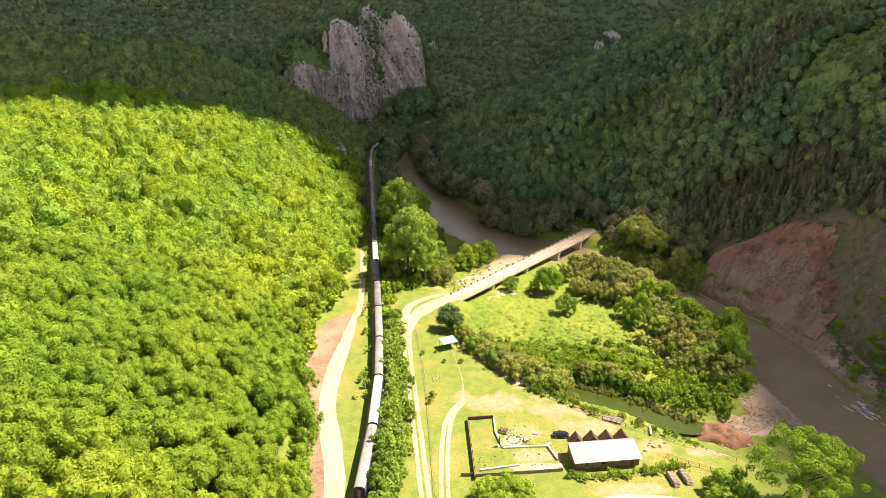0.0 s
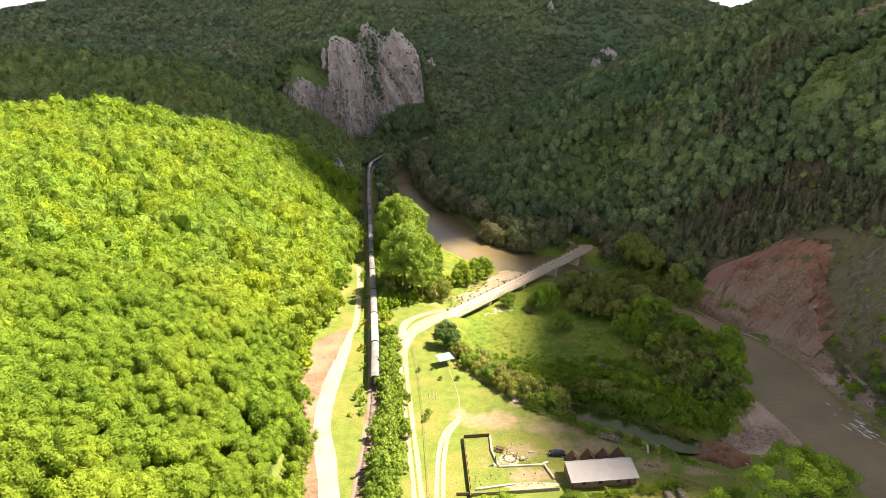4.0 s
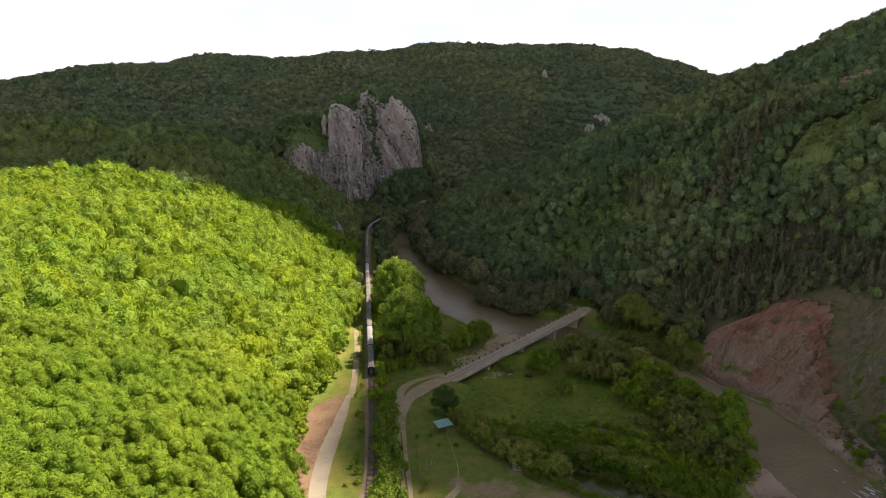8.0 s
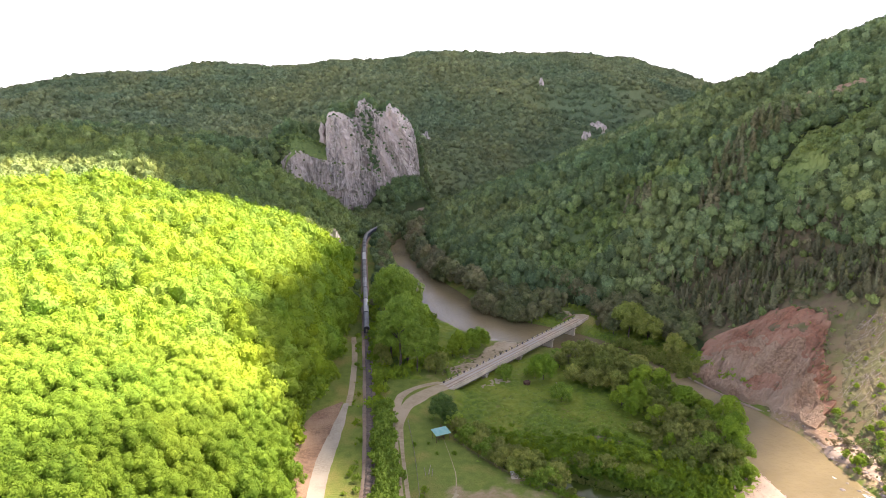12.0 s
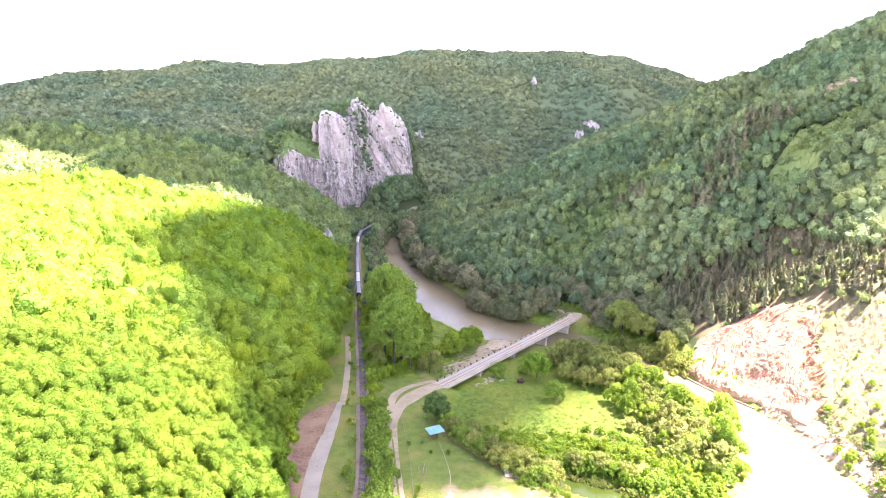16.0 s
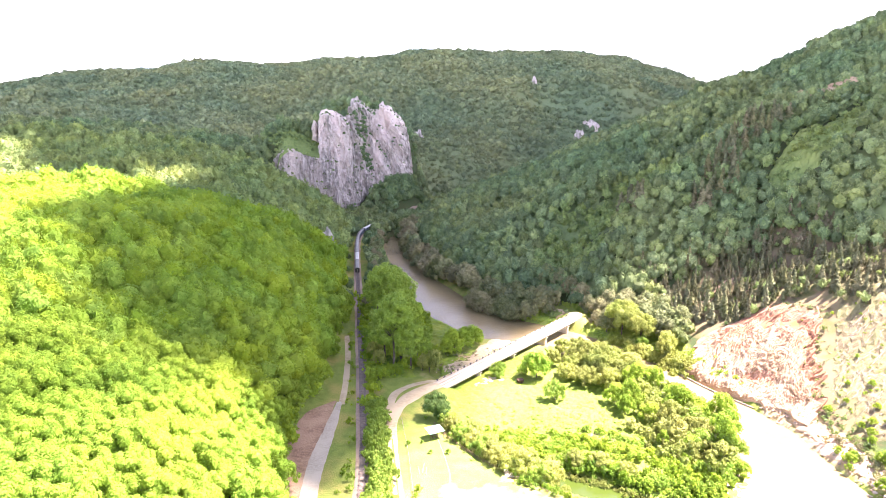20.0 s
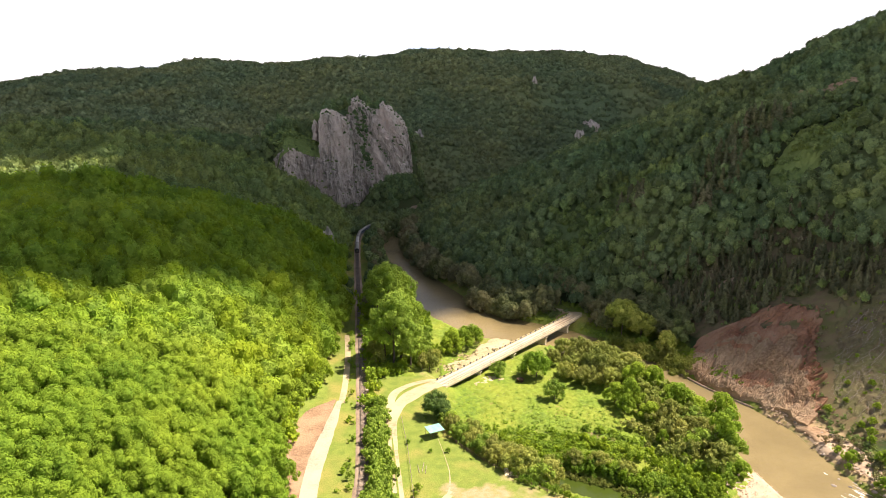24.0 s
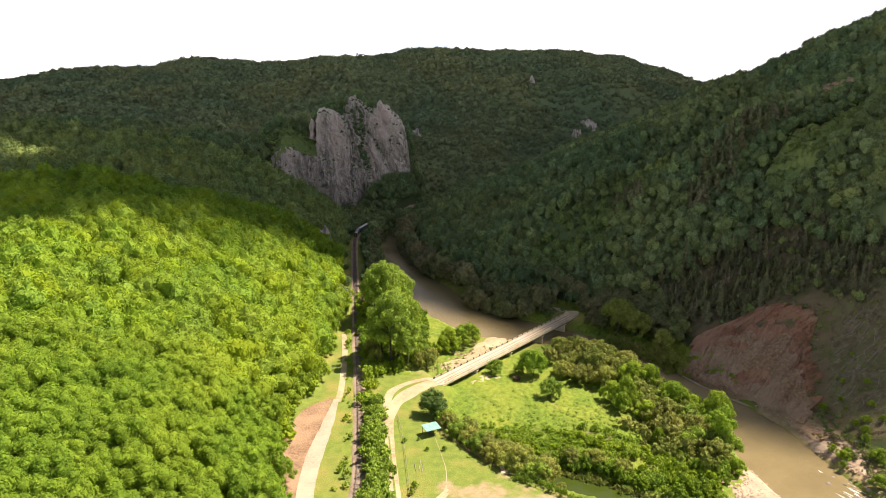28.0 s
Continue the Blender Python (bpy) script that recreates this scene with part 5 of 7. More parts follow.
def coach_meshes():
    side, top = coach_shell()
    h = 11.9
    wall = [(-x, z) for x, z in side[::-1]] + [(x, z) for x, z in side]
    roof = [(x, z) for x, z in top] + [(-x, z) for x, z in top[-2::-1]]
    out = {"body": bm_mesh("body", extrude_profile(wall + [wall[0]], -h, h, False), M["coach_side"])}
    for key in ROOF_WORDS:
        bm = extrude_profile(roof, -h, h, True)
        for y in np.arange(-10, 10.1, 2.5):
            box(bm, -0.16, 0.16, y - 0.2, y + 0.2, 4.08, 4.2)
        for y in np.arange(-11.8, 11.9, 2.95):
            for i in range(len(roof) - 1):
                (xa, za), (xb, zb) = roof[i], roof[i + 1]
                q = [bm.verts.new((x * 1.004, yy, z + 0.03)) for x, z, yy in ((xa, za, y - 0.04), (xb, zb, y - 0.04), (xb, zb, y + 0.04), (xa, za, y + 0.04))]
                bm.faces.new(q)
        out[key] = bm_mesh(key, bm, M[key])
    ends = [(x, z) for x, z in side + top[1:]] + [(-x, z) for x, z in (side + top[1:])[-2::-1]]
    bm = extrude_profile(ends, 0, 0.12, True)
    out["end_wall"] = bm_mesh("end_wall", bm, M["coach_end"])
    out["gangway"] = bm_mesh("gangway", boxes((-0.55, 0.55, 0, 0.35, 1.1, 3.25), bevel=0.06), M["rubber"])
    out["end_door"] = bm_mesh("end_door", boxes((-0.36, 0.36, 0, 0.03, 1.25, 3.1)), M["wood_grey"])
    out["window"] = bm_mesh("window", boxes((-0.02, 0.02, -0.6, 0.6, 2.0, 2.85)), M["glass_dark"])
    out["underframe"] = bm_mesh("underframe", boxes((-1.2, 1.2, -h + 0.3, h - 0.3, 0.8, 1.06), (-0.9, 0.9, -4, 4, 0.35, 0.8)), M["steel_dark"])
    out["bogie"] = bm_mesh("bogie", boxes((-1.1, -0.95, -1.7, 1.7, 0.35, 0.75), (0.95, 1.1, -1.7, 1.7, 0.35, 0.75), (-1.0, 1.0, -0.3, 0.3, 0.4, 0.8)), M["steel_dark"])
    bm = bmesh.new()
    for x in (-0.75, 0.75):
        tube(bm, (x - 0.06, 0, 0), (x + 0.06, 0, 0), 0.46, 0.46, 16)
    tube(bm, (-0.75, 0, 0), (0.75, 0, 0), 0.08, 0.08, 8)
    out["wheelset"] = bm_mesh("wheelset", bm, M["steel_dark"])
    bm = bmesh.new()
    tube(bm, (0, 0, 0), (0, 0.35, 0), 0.09, 0.09, 8)
    tube(bm, (0, 0.35, 0), (0, 0.42, 0), 0.23, 0.23, 12)
    out["buffer"] = bm_mesh("buffer", bm, M["steel_dark"])
    return out


COACHES = []


def train():
    me = coach_meshes()
    for k in range(18):
        roof = ROOFS[k]
        c = thing("railway_coach", Matrix.Identity(4), f"dark passenger coach with {ROOF_WORDS[roof]} roof on the railway", "railway coach", "coaches of the train")
        part("body", me["body"], None, c)
        part("roof", me[roof], None, c, f"{ROOF_WORDS[roof]} ribbed roof")
        part("underframe", me["underframe"], None, c)
        for s in (-1, 1):
            e = part("end_wall", me["end_wall"], None, c, at=pose(0, s * 11.9, 0, 0, 0, 0 if s > 0 else 180))
            g = part("gangway", me["gangway"], None, e, at=pose(0, 0.12, 0))
            part("end_door", me["end_door"], None, e, at=pose(0, 0.48, 0))
            for x in (-0.87, 0.87):
                part("buffer", me["buffer"], None, e, at=pose(x, 0.1, 1.05))
            b = part("bogie", me["bogie"], None, c, at=pose(0, s * 8.6, 0))
            for w in (-1.25, 1.25):
                part("wheelset", me["wheelset"], None, b, at=pose(0, w, 0.46))
            for j in range(9):
                part("window", me["window"], None, c, at=pose(s * 1.405, -9.2 + j * 2.3, 0))
        COACHES.append(c)


train()


# ---------------------------------------------------------------- bridge
def bridge():
    a, b = Vector((14.2, 231.2, 0)), Vector((88.5, 312.2, 0))
    L = (b - a).length
    turn = math.degrees(math.atan2(b.y - a.y, b.x - a.x))
    br = thing("bridge", pose(a.x, a.y, 0.45, 0, 0, turn), "long narrow concrete road bridge over the river", "bridge")
    part("deck", boxes((-2, L + 2, -2.75, 2.75, -0.35, 0.0)), M["deck"], br, "pale worn concrete deck")
    for y in (-1.0, 0.9):
        part("wheel_track", boxes((-2, L + 2, y - 0.32, y + 0.32, -0.05, 0.008)), M["ballast"], br, "brown dirty wheel track")
    for y in (-3.05, 2.75):
        part("kerb", boxes((-2, L + 2, y, y + 0.3, -0.25, 0.22)), M["concrete"], br)
    part("fascia", boxes((-1.5, L + 1.5, -3.25, -3.06, -0.75, 0.12)), M["concrete"], br, "pale concrete edge beam")
    # the girders' dark colour paints the shadow band under the edge beam
    for y in (-2.4, 0, 2.4):
        part("girder", boxes((0, L, y - 0.3, y + 0.3, -1.5, -0.35)), M["concrete_shaded"], br, "concrete girder, coloured dark as shaded by the deck")
    post = bm_mesh("post", boxes((-0.32, 0.32, -0.16, 0.16, 0.22, 0.95), bevel=0.03), M["concrete"])
    dark = bm_mesh("post", boxes((-0.4, 0.4, -0.16, 0.16, 0.22, 1.0), bevel=0.03), M["coach_end"])
    gold = bm_mesh("post", boxes((-0.4, 0.4, -0.16, 0.16, 0.22, 1.0), bevel=0.03), M["hazard"])
    for i in range(int(L / 2.2) + 1):
        part("post", post, None, br, at=pose(0.5 + i * 2.2, -2.9, 0))
        part("post", (dark, gold)[i % 2], None, br, "dark painted parapet post" if i % 2 == 0 else "yellow painted parapet post", pose(0.5 + i * 2.2, 2.9, 0))
    part("rail", boxes((-1, L + 1, -3.06, -2.76, 0.95, 1.12)), M["concrete"], br, "pale concrete parapet rail")
    part("rail", boxes((-1, L + 1, 2.8, 3.0, 0.6, 0.8)), M["concrete"], br)
    for x in (22, 48, 76, 98):
        part("pier", boxes((x - 0.7, x + 0.7, -2.7, 2.7, -9, -1.5), bevel=0.15), M["concrete"], br, "grey concrete pier")
        part("pier_cap", boxes((x - 0.9, x + 0.9, -3.1, 3.1, -1.5 - 0.4, -1.5), bevel=0.08), M["concrete"], br)
    for x in (-2.5, L + 0.5):
        part("abutment", boxes((x, x + 2, -3.4, 3.4, -5, -0.36)), M["concrete"], br)


bridge()


# ---------------------------------------------------------------- single trees and shrubs of the valley floor
RV = np.random.RandomState(23)
models = {
    "poplar": [tree_model(201 + i, 8.8, 30, 12000, 0.56, M["leaf_lime"], 110, 0.10, 9, 0.42, (0.09, 0.24), (0.5, 1.08), 0.36) for i in range(3)],
    "round": [tree_model(211 + i, 5.4, 10.5, 3600, 0.46, M["leaf"], 34, 0.1, core=0.6, lump=(0.18, 0.34), reach=(0.5, 0.9)) for i in range(3)],
    "willow": [tree_model(221 + i, 4.6, 10, 3000, 0.44, M["leaf_pale"], 40, 0.12, core=0.5, lump=(0.12, 0.28), reach=(0.45, 1.05), middle=0.5) for i in range(4)],
    "dark": [tree_model(231 + i, 4.8, 12, 2000, 0.62, M["leaf_dark"], 30, 0.12, core=0.55, lump=(0.15, 0.32), reach=(0.5, 0.98)) for i in range(4)],
    "deep": [tree_model(271 + i, 4.9, 10, 3200, 0.48, M["leaf_deep"], 30, 0.08, core=0.6, lump=(0.18, 0.34), reach=(0.5, 0.9)) for i in range(2)],
    "lime": [tree_model(241 + i, 4.4, 8.5, 2800, 0.42, M["leaf_lime"], 36, 0.08, core=0.5, lump=(0.12, 0.28), reach=(0.45, 1.05), middle=0.5) for i in range(3)],
    "walnut": [tree_model(251, 11.5, 20, 16000, 0.45, M["leaf"], 95, 0.26, 15, 0.3, (0.08, 0.17), (0.5, 1.05), 0.25)],
    "edge": [tree_model(261 + i, 4.4, 11, 2600, 0.46, M["leaf"], 36, 0.06, core=0.52, lump=(0.12, 0.28), reach=(0.45, 1.05), middle=0.5) for i in range(3)],
    "great": [tree_model(281 + i, 8.5, 19, 9000, 0.58, M["leaf_pale"], 75, 0.08, 9, 0.45, (0.12, 0.25), (0.5, 1.0), 0.45) for i in range(2)],
}
WORDS = {
    "poplar": "tall leafy poplar between railway and river", "round": "round leafy tree beside the bridge road", "willow": "pale grey-green willow on the river terrace",
    "dark": "dark leafy tree on the river bank", "deep": "dense dark green tree beside the bridge road", "lime": "bright green young tree on the terrace", "walnut": "large spreading bright green tree at the meadow's edge",
    "edge": "leafy tree at the wood's edge", "great": "great pale silvery willow beside the bridge end",
}


SINK = {"edge": 1.7, "lime": 1.4, "round": 1.2, "willow": 1.6, "dark": 1.6, "deep": 1.0}


def put(kind, x, y, size=1.0, stretch=1.0, sink=0.0, label=""):
    sink = sink + SINK.get(kind, 0.0) * size
    plant_tree(models[kind][RV.randint(len(models[kind]))], x, y, label or WORDS[kind], "shrub" if size < 0.58 else "tree", "shrub" if size < 0.58 else kind + "_tree" if kind in ("poplar", "willow", "walnut") else "willow_tree" if kind == "great" else "tree",
               "trees of the valley floor", size, RV.uniform(0, 360), stretch, sink)


# tall poplars by the railway
for x, y, s, k in ((-5, 251, 1.0, 1.1), (2, 248, 0.72, 0.95), (-2, 259, 0.95, 1.1), (5, 257, 0.75, 0.8), (-9, 260, 0.85, 0.95), (-9, 302, 1.05, 1.1), (-3, 309, 0.95, 1.05), (-14, 311, 0.9, 1.1), (-7, 320, 0.95, 1.05)):
    put("poplar", x, y, s, k)
for x, y, s in ((10, 249, 0.85), (12, 255, 0.75), (7, 246, 0.6), (-11, 250, 0.7), (-13, 258, 0.8)):
    put("willow", x, y, s, 1.3)
for x, y, s in ((18, 270, 0.9), (22, 272, 1.15), (26, 276, 1.1), (31, 281, 1.1), (22, 279, 1.0), (35, 285, 0.75), (28, 284, 0.9)):
    put("edge", x, y, s, 1.0, label="bushy green tree on the river bank")
for x, y, s in ((7, 300, 0.7), (6, 322, 0.75), (3, 336, 0.75), (-1, 350, 0.8), (10, 284, 0.6), (4, 276, 0.6)):
    put("edge", x, y, s, 1.0, label="bushy green tree on the river bank")
put("deep", 10.5, 205, 1.0)
put("deep", 13.0, 202.0, 0.72)
put("round", 15.5, 199, 0.62, 1.0)
put("lime", 38.4, 244.5, 0.88, 1.05)
put("round", 54, 242, 1.12, 1.12, label="full round bright tree below the bridge")
put("lime", 49, 247, 0.6)
put("lime", 57, 222, 1.0, 1.1)
# willows and thicket on the terrace
for x, y, s in ((70, 246, 1.0), (76, 252, 1.1), (82, 246, 1.2), (88, 250, 1.05), (78, 240, 1.15), (86, 238, 1.0), (94, 244, 1.1), (72, 234, 0.9), (66, 240, 0.75), (80, 230, 0.9), (92, 234, 1.0),
                (100, 240, 0.9), (70, 262, 0.9), (78, 266, 0.8), (64, 255, 0.7), (86, 262, 0.85), (96, 254, 0.8)):
    put("willow", x, y, s * 1.2, RV.uniform(0.9, 1.15))
for x, y, s in ((88, 222, 0.9), (96, 226, 1.0), (102, 219, 0.95), (106, 228, 0.85), (98, 212, 1.0), (105, 206, 1.05), (90, 208, 0.8), (108, 196, 1.0), (100, 198, 0.9), (106, 187, 0.95), (99, 186, 0.9),
                (104, 178, 0.9), (97, 175, 0.8), (92, 190, 0.65), (84, 214, 0.8), (78, 218, 0.7), (101, 168, 0.6), (109, 213, 0.8), (94, 218, 0.9), (103, 226, 0.9), (93, 199, 0.85), (86, 203, 0.7), (97, 206, 0.95), (103, 193, 0.9), (95, 182, 0.8), (101, 180, 0.85), (80, 209, 0.7), (90, 227, 0.9),
                (107, 220, 0.9), (88, 194, 0.6), (84, 186, 0.5), (90, 180, 0.6)):
    kind = ("willow", "edge", "willow", "lime", "edge")[RV.randint(5)]
    put(kind, x + RV.uniform(-1, 1), y + RV.uniform(-1, 1), s * RV.uniform(0.95, 1.5), RV.uniform(0.8, 1.25), label="pale grey-green willow on the river terrace" if kind == "willow" else "bushy green tree on the river terrace")
# row along the creek and the fence
for i, (x, y) in enumerate(along([(14, 196), (19, 186), (24, 178), (30, 171), (36, 167), (42, 162)], 3.4)):
    put("willow" if i % 3 else "lime", x + RV.uniform(-1, 2), y + RV.uniform(1, 3.5), RV.uniform(0.75, 1.15), label="grey-green creekside willow beside the fence")
for x, y, s in ((33, 181, 0.8), (38, 178, 0.85), (27, 186, 0.85), (22, 192, 0.95), (45, 175, 0.7), (52, 175, 0.7), (59, 172, 0.75), (66, 168, 0.65), (45, 160, 0.42), (61, 148.5, 0.3), (57, 151.5, 0.28), (78, 152, 0.35)):
    put("willow", x, y, s)
# trees on both sides past the bridge
put("great", 106.5, 290.5, 1.0, 1.0)
put("great", 113, 283, 0.78, 1.0)
put("willow", 117.5, 263.5, 1.05, 1.25, label="full green tree on the bank past the bridge")
put("willow", 120.5, 270, 0.95, 1.2, label="full green tree on the bank past the bridge")
put("lime", 111, 277, 0.7, 1.0, label="bushy green tree on the bank past the bridge")
for x, y, s in ((101, 297, 0.95), (110, 299, 1.2), (117, 291, 1.25), (122, 284, 1.15), (112, 308, 1.3), (120, 299, 1.25), (127, 292, 1.1), (125, 277, 0.9), (102, 312, 1.0),
                (98, 304, 0.75), (133, 284, 0.9), (108, 316, 1.2), (116, 312, 1.2), (124, 306, 1.1), (130, 300, 1.1), (131, 275, 0.75), (100, 320, 0.8)):
    put("dark", x, y, s * 1.15, 1.0, label="large olive-green tree beside the bridge end")
shrub_list = along([(38, 350), (46, 336), (55, 325), (66, 316), (78, 311)], 3.0)
for x, y in shrub_list[shrub_list[:, 0] < 64]:
    put("dark", x + RV.uniform(-0.5, 3), y + RV.uniform(0, 3), RV.uniform(0.8, 1.35), 0.95, label="dark leafy tree on the river bank")
for x, y, s in ((66, 343, 0.9), (80, 346, 0.9), (73, 349, 0.9), (60, 348, 0.9), (66, 355, 1.0), (56, 357, 0.9), (99, 324, 1.0), (98, 334, 1.1), (94, 342, 1.1), (90, 351, 1.1), (84, 360, 1.1)):
    put("dark", x, y, s, 1.0, label="dark leafy tree beside the road past the bridge")
p = along([(74, 322), (60, 336), (48, 357), (37, 380), (23, 405), (12, 438), (4, 476), (0, 518), (1, 555)], 2.2)
x, y = p[:, 0] + RV.uniform(-2, 7, len(p)), p[:, 1] + RV.uniform(-1, 5, len(p))
bank_models = [crown_geometry(np.random.RandomState(500 + k), 4.8, 11, 10, 380, 1.0) for k in range(4)]
stuff_of("bank_wood", RV, bank_models, x, y, height(x, y) - 0.3, RV.uniform(0.85, 1.45, len(p)), M["leaf_dark"], "dark olive-green trees along the far river bank", "wood")
for i, (x, y) in enumerate(along([(-24, 330), (-22, 380), (-24, 430), (-27, 480), (-26, 520), (-22, 548), (-14, 575)], 9)):
    put("dark", x + RV.uniform(2, 7), y + RV.uniform(-2, 2), RV.uniform(0.55, 0.85), 1.0, label="dark leafy tree between railway and river")
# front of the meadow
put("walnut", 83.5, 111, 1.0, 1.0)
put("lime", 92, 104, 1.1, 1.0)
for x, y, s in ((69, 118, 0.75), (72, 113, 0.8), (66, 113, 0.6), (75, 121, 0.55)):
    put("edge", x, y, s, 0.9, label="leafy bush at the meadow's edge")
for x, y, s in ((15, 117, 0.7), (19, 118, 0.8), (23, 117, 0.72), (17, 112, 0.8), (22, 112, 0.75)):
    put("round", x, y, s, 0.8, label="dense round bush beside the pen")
# edge of the left wood, in front of the hillside trees
for y in np.arange(100, 330, 5.2):
    x = float(foot_left(y)) + RV.uniform(-1.5, 1.0)
    put("edge", x - 1.5 + (2.5 if y < 165 else 0), y, RV.uniform(0.65, 1.0), RV.uniform(0.85, 1.15))
for x, y, s in ((7.5, 180.5, 0.16), (3.2, 160, 0.28), (2.4, 157, 0.22), (0.6, 186, 0.2), (5, 187, 0.13), (13, 180, 0.2)):
    put("edge", x, y, s, 0.9, label="small lone sapling in the meadow")
for x, y, s in ((139, 173, 0.5), (139.5, 158, 0.6), (62, 196.5, 0.4), (66, 195, 0.42), (70, 192.5, 0.38), (149, 198, 0.4), (152, 181, 0.4), (155, 185, 0.35)):
    put("edge", x, y, s, 0.8, label="leafy bush beside the water" if x < 140 else "leafy bush at the edge of the slope")
for x, y, s in ((147, 152, 0.7), (149, 146, 0.9), (151, 139, 0.9), (148, 132, 0.8), (154, 150, 0.7), (156, 142, 0.8)):
    put("dark", x, y, s, 0.8, label="dark leafy tree overhanging the river bank")
for x, y, s in ((139, 178, 0.35), (141, 174, 0.45), (137, 170, 0.3), (147, 168, 0.6), (150, 178, 0.35), (155, 198, 0.4), (160, 205, 0.4), (165, 200, 0.5), (160, 190, 0.5), (170, 215, 0.35), (152, 186, 0.5),
                (158, 182, 0.5), (176, 240, 0.3), (146, 232, 0.22), (168, 184, 0.6), (175, 200, 0.5), (182, 212, 0.4)):
    put("edge", x, y, s * (0.62 if x > 151 else 1.0), 0.9, label="low green shrub on the river bank")


def shrub_band(name, line, n, spread, sizes, mat, label, seed, leaves=60, leaf=0.55, flat=1.0):
    """Countless low shrubs along a line, joined."""
    r = np.random.RandomState(seed)
    p = along(line, 1.0)
    i = r.randint(0, len(p), n)
    x, y = p[i, 0] + r.normal(0, 1, n) * spread, p[i, 1] + r.normal(0, 1, n) * spread
    mods = [crown_geometry(np.random.RandomState(seed + k), 1.6, 2.7, 8, int(leaves * 1.5), leaf * 0.78, 0.6, None, (0.16, 0.36), (0.4, 1.1), 0.5) for k in range(5)]
    return stuff_of(name, r, mods, x, y, height(x, y) - 0.15, r.uniform(*sizes, n), mat, label, "shrubs", flat * r.uniform(0.75, 1.45, n))


shrub_band("hedge", [(-8.5, 96), (-8.2, 120), (-7.6, 142), (-7.8, 166), (-9, 192), (-11.0, 214)], 520, 1.6, (0.7, 1.6), M["leaf_lime"], "thick bright hedge between railway and road", 301, 190, 0.5)
shrub_band("hedge", [(-9.5, 105), (-9, 120), (-8.7, 135)], 40, 0.8, (1.3, 2.2), M["leaf_lime"], "thick bright hedge between railway and road", 307, 220, 0.5)
shrub_band("hedge", [(-17.5, 160), (-18.4, 190), (-20.5, 219), (-23, 250), (-26, 290)], 34, 0.8, (0.25, 0.95), M["leaf"], "low shrubs beside the railway", 311, 90, 0.6)
shrub_band("hedge", [(-12.5, 214), (-13.5, 240), (-17, 275), (-20, 300), (-24, 340)], 90, 1.3, (0.8, 1.8), M["leaf"], "shrubs between railway and poplars", 312, 80, 0.7)
shrub_band("hedge", [(-35, 240), (-35, 230), (-38, 220), (-40, 210), (-41.5, 198), (-40, 184)], 110, 1.2, (0.9, 2.3), M["leaf"], "dense shrubs at the wood's edge", 343, 90, 0.6)
shrub_band("creek_shrubs", [(34, 179), (44, 178), (54, 174), (62, 170.5), (70, 164), (78, 158), (88, 158)], 240, 2.0, (0.6, 1.5), M["leaf"], "rank bank shrubs above the pond", 321, 80, 0.6)
shrub_band("creek_shrubs", [(52, 190), (64, 186), (76, 178), (88, 172)], 110, 2.0, (0.5, 1.2), M["leaf"], "dense shrubs on the terrace", 322, 70, 0.6)
shrub_band("reeds", [(46, 172.5), (56, 167.5), (64, 162.5), (71, 156), (77, 151)], 220, 0.8, (0.35, 0.8), M["leaf_pale"], "pale reeds along the pond", 323, 60, 0.6)
shrub_band("terrace_scrub", [(30, 208), (45, 202), (60, 206), (72, 202), (85, 204)], 800, 8.5, (0.25, 0.85), M["leaf_lime"], "rank tall herbs on the terrace meadow", 324, 50, 0.45, 0.35)
shrub_band("terrace_scrub", [(28, 194), (45, 188), (60, 186), (75, 184)], 460, 4.5, (0.4, 1.1), M["leaf"], "rank green herbs on the terrace meadow", 334, 50, 0.6, 0.7)
shrub_band("terrace_scrub", [(88, 176), (92, 190), (95, 204), (98, 216), (98, 232), (86, 240), (74, 246)], 330, 5.5, (0.8, 2.3), M["leaf_pale"], "thicket on the terrace", 325, 80, 0.7)
shrub_band("terrace_scrub", [(80, 166), (90, 164), (96, 170)], 90, 3.0, (0.6, 1.6), M["leaf"], "thicket between pond and gravel bar", 341, 70, 0.6)
shrub_band("creek_shrubs", [(30, 166), (40, 158.5), (50, 150.5), (60, 144.5), (68, 139), (74, 136)], 90, 0.8, (0.3, 0.9), M["leaf"], "bushes along the creek fence", 342, 60, 0.45)
shrub_band("pen_hedge", [(35, 124.2), (46, 124), (57, 125), (64, 127)], 60, 0.7, (0.35, 0.8), M["leaf"], "low ragged hedge before the shed", 326, 70, 0.45)
shrub_band("bank_scrub", [(16, 248), (24, 256), (32, 266), (42, 276), (50, 286)], 130, 3.2, (0.2, 0.7), M["brush"], "dry scrub and driftwood on the gravel bank", 356, 40, 0.5, 0.7)
shrub_band("bank_scrub", [(80, 318), (82, 326), (76, 334), (70, 340)], 60, 2.2, (0.4, 1.1), M["leaf_mid"], "green scrub inside the road's bend", 357, 60, 0.6)
shrub_band("bank_scrub", [(100, 286), (106, 276), (112, 266), (117, 256), (121, 247)], 170, 2.6, (0.5, 1.5), M["leaf_pale"], "olive thicket on the bank past the bridge", 351, 80, 0.6)
shrub_band("bank_scrub", [(66, 262), (76, 262), (86, 256), (94, 250), (102, 242)], 160, 2.4, (0.5, 1.5), M["brush"], "brown reedy thicket at the water's edge", 352, 70, 0.6)
shrub_band("bank_scrub", [(126, 262), (129, 246), (133, 230)], 45, 1.6, (0.4, 1.0), M["leaf"], "scrub at the foot of the landslide", 327, 60, 0.6)
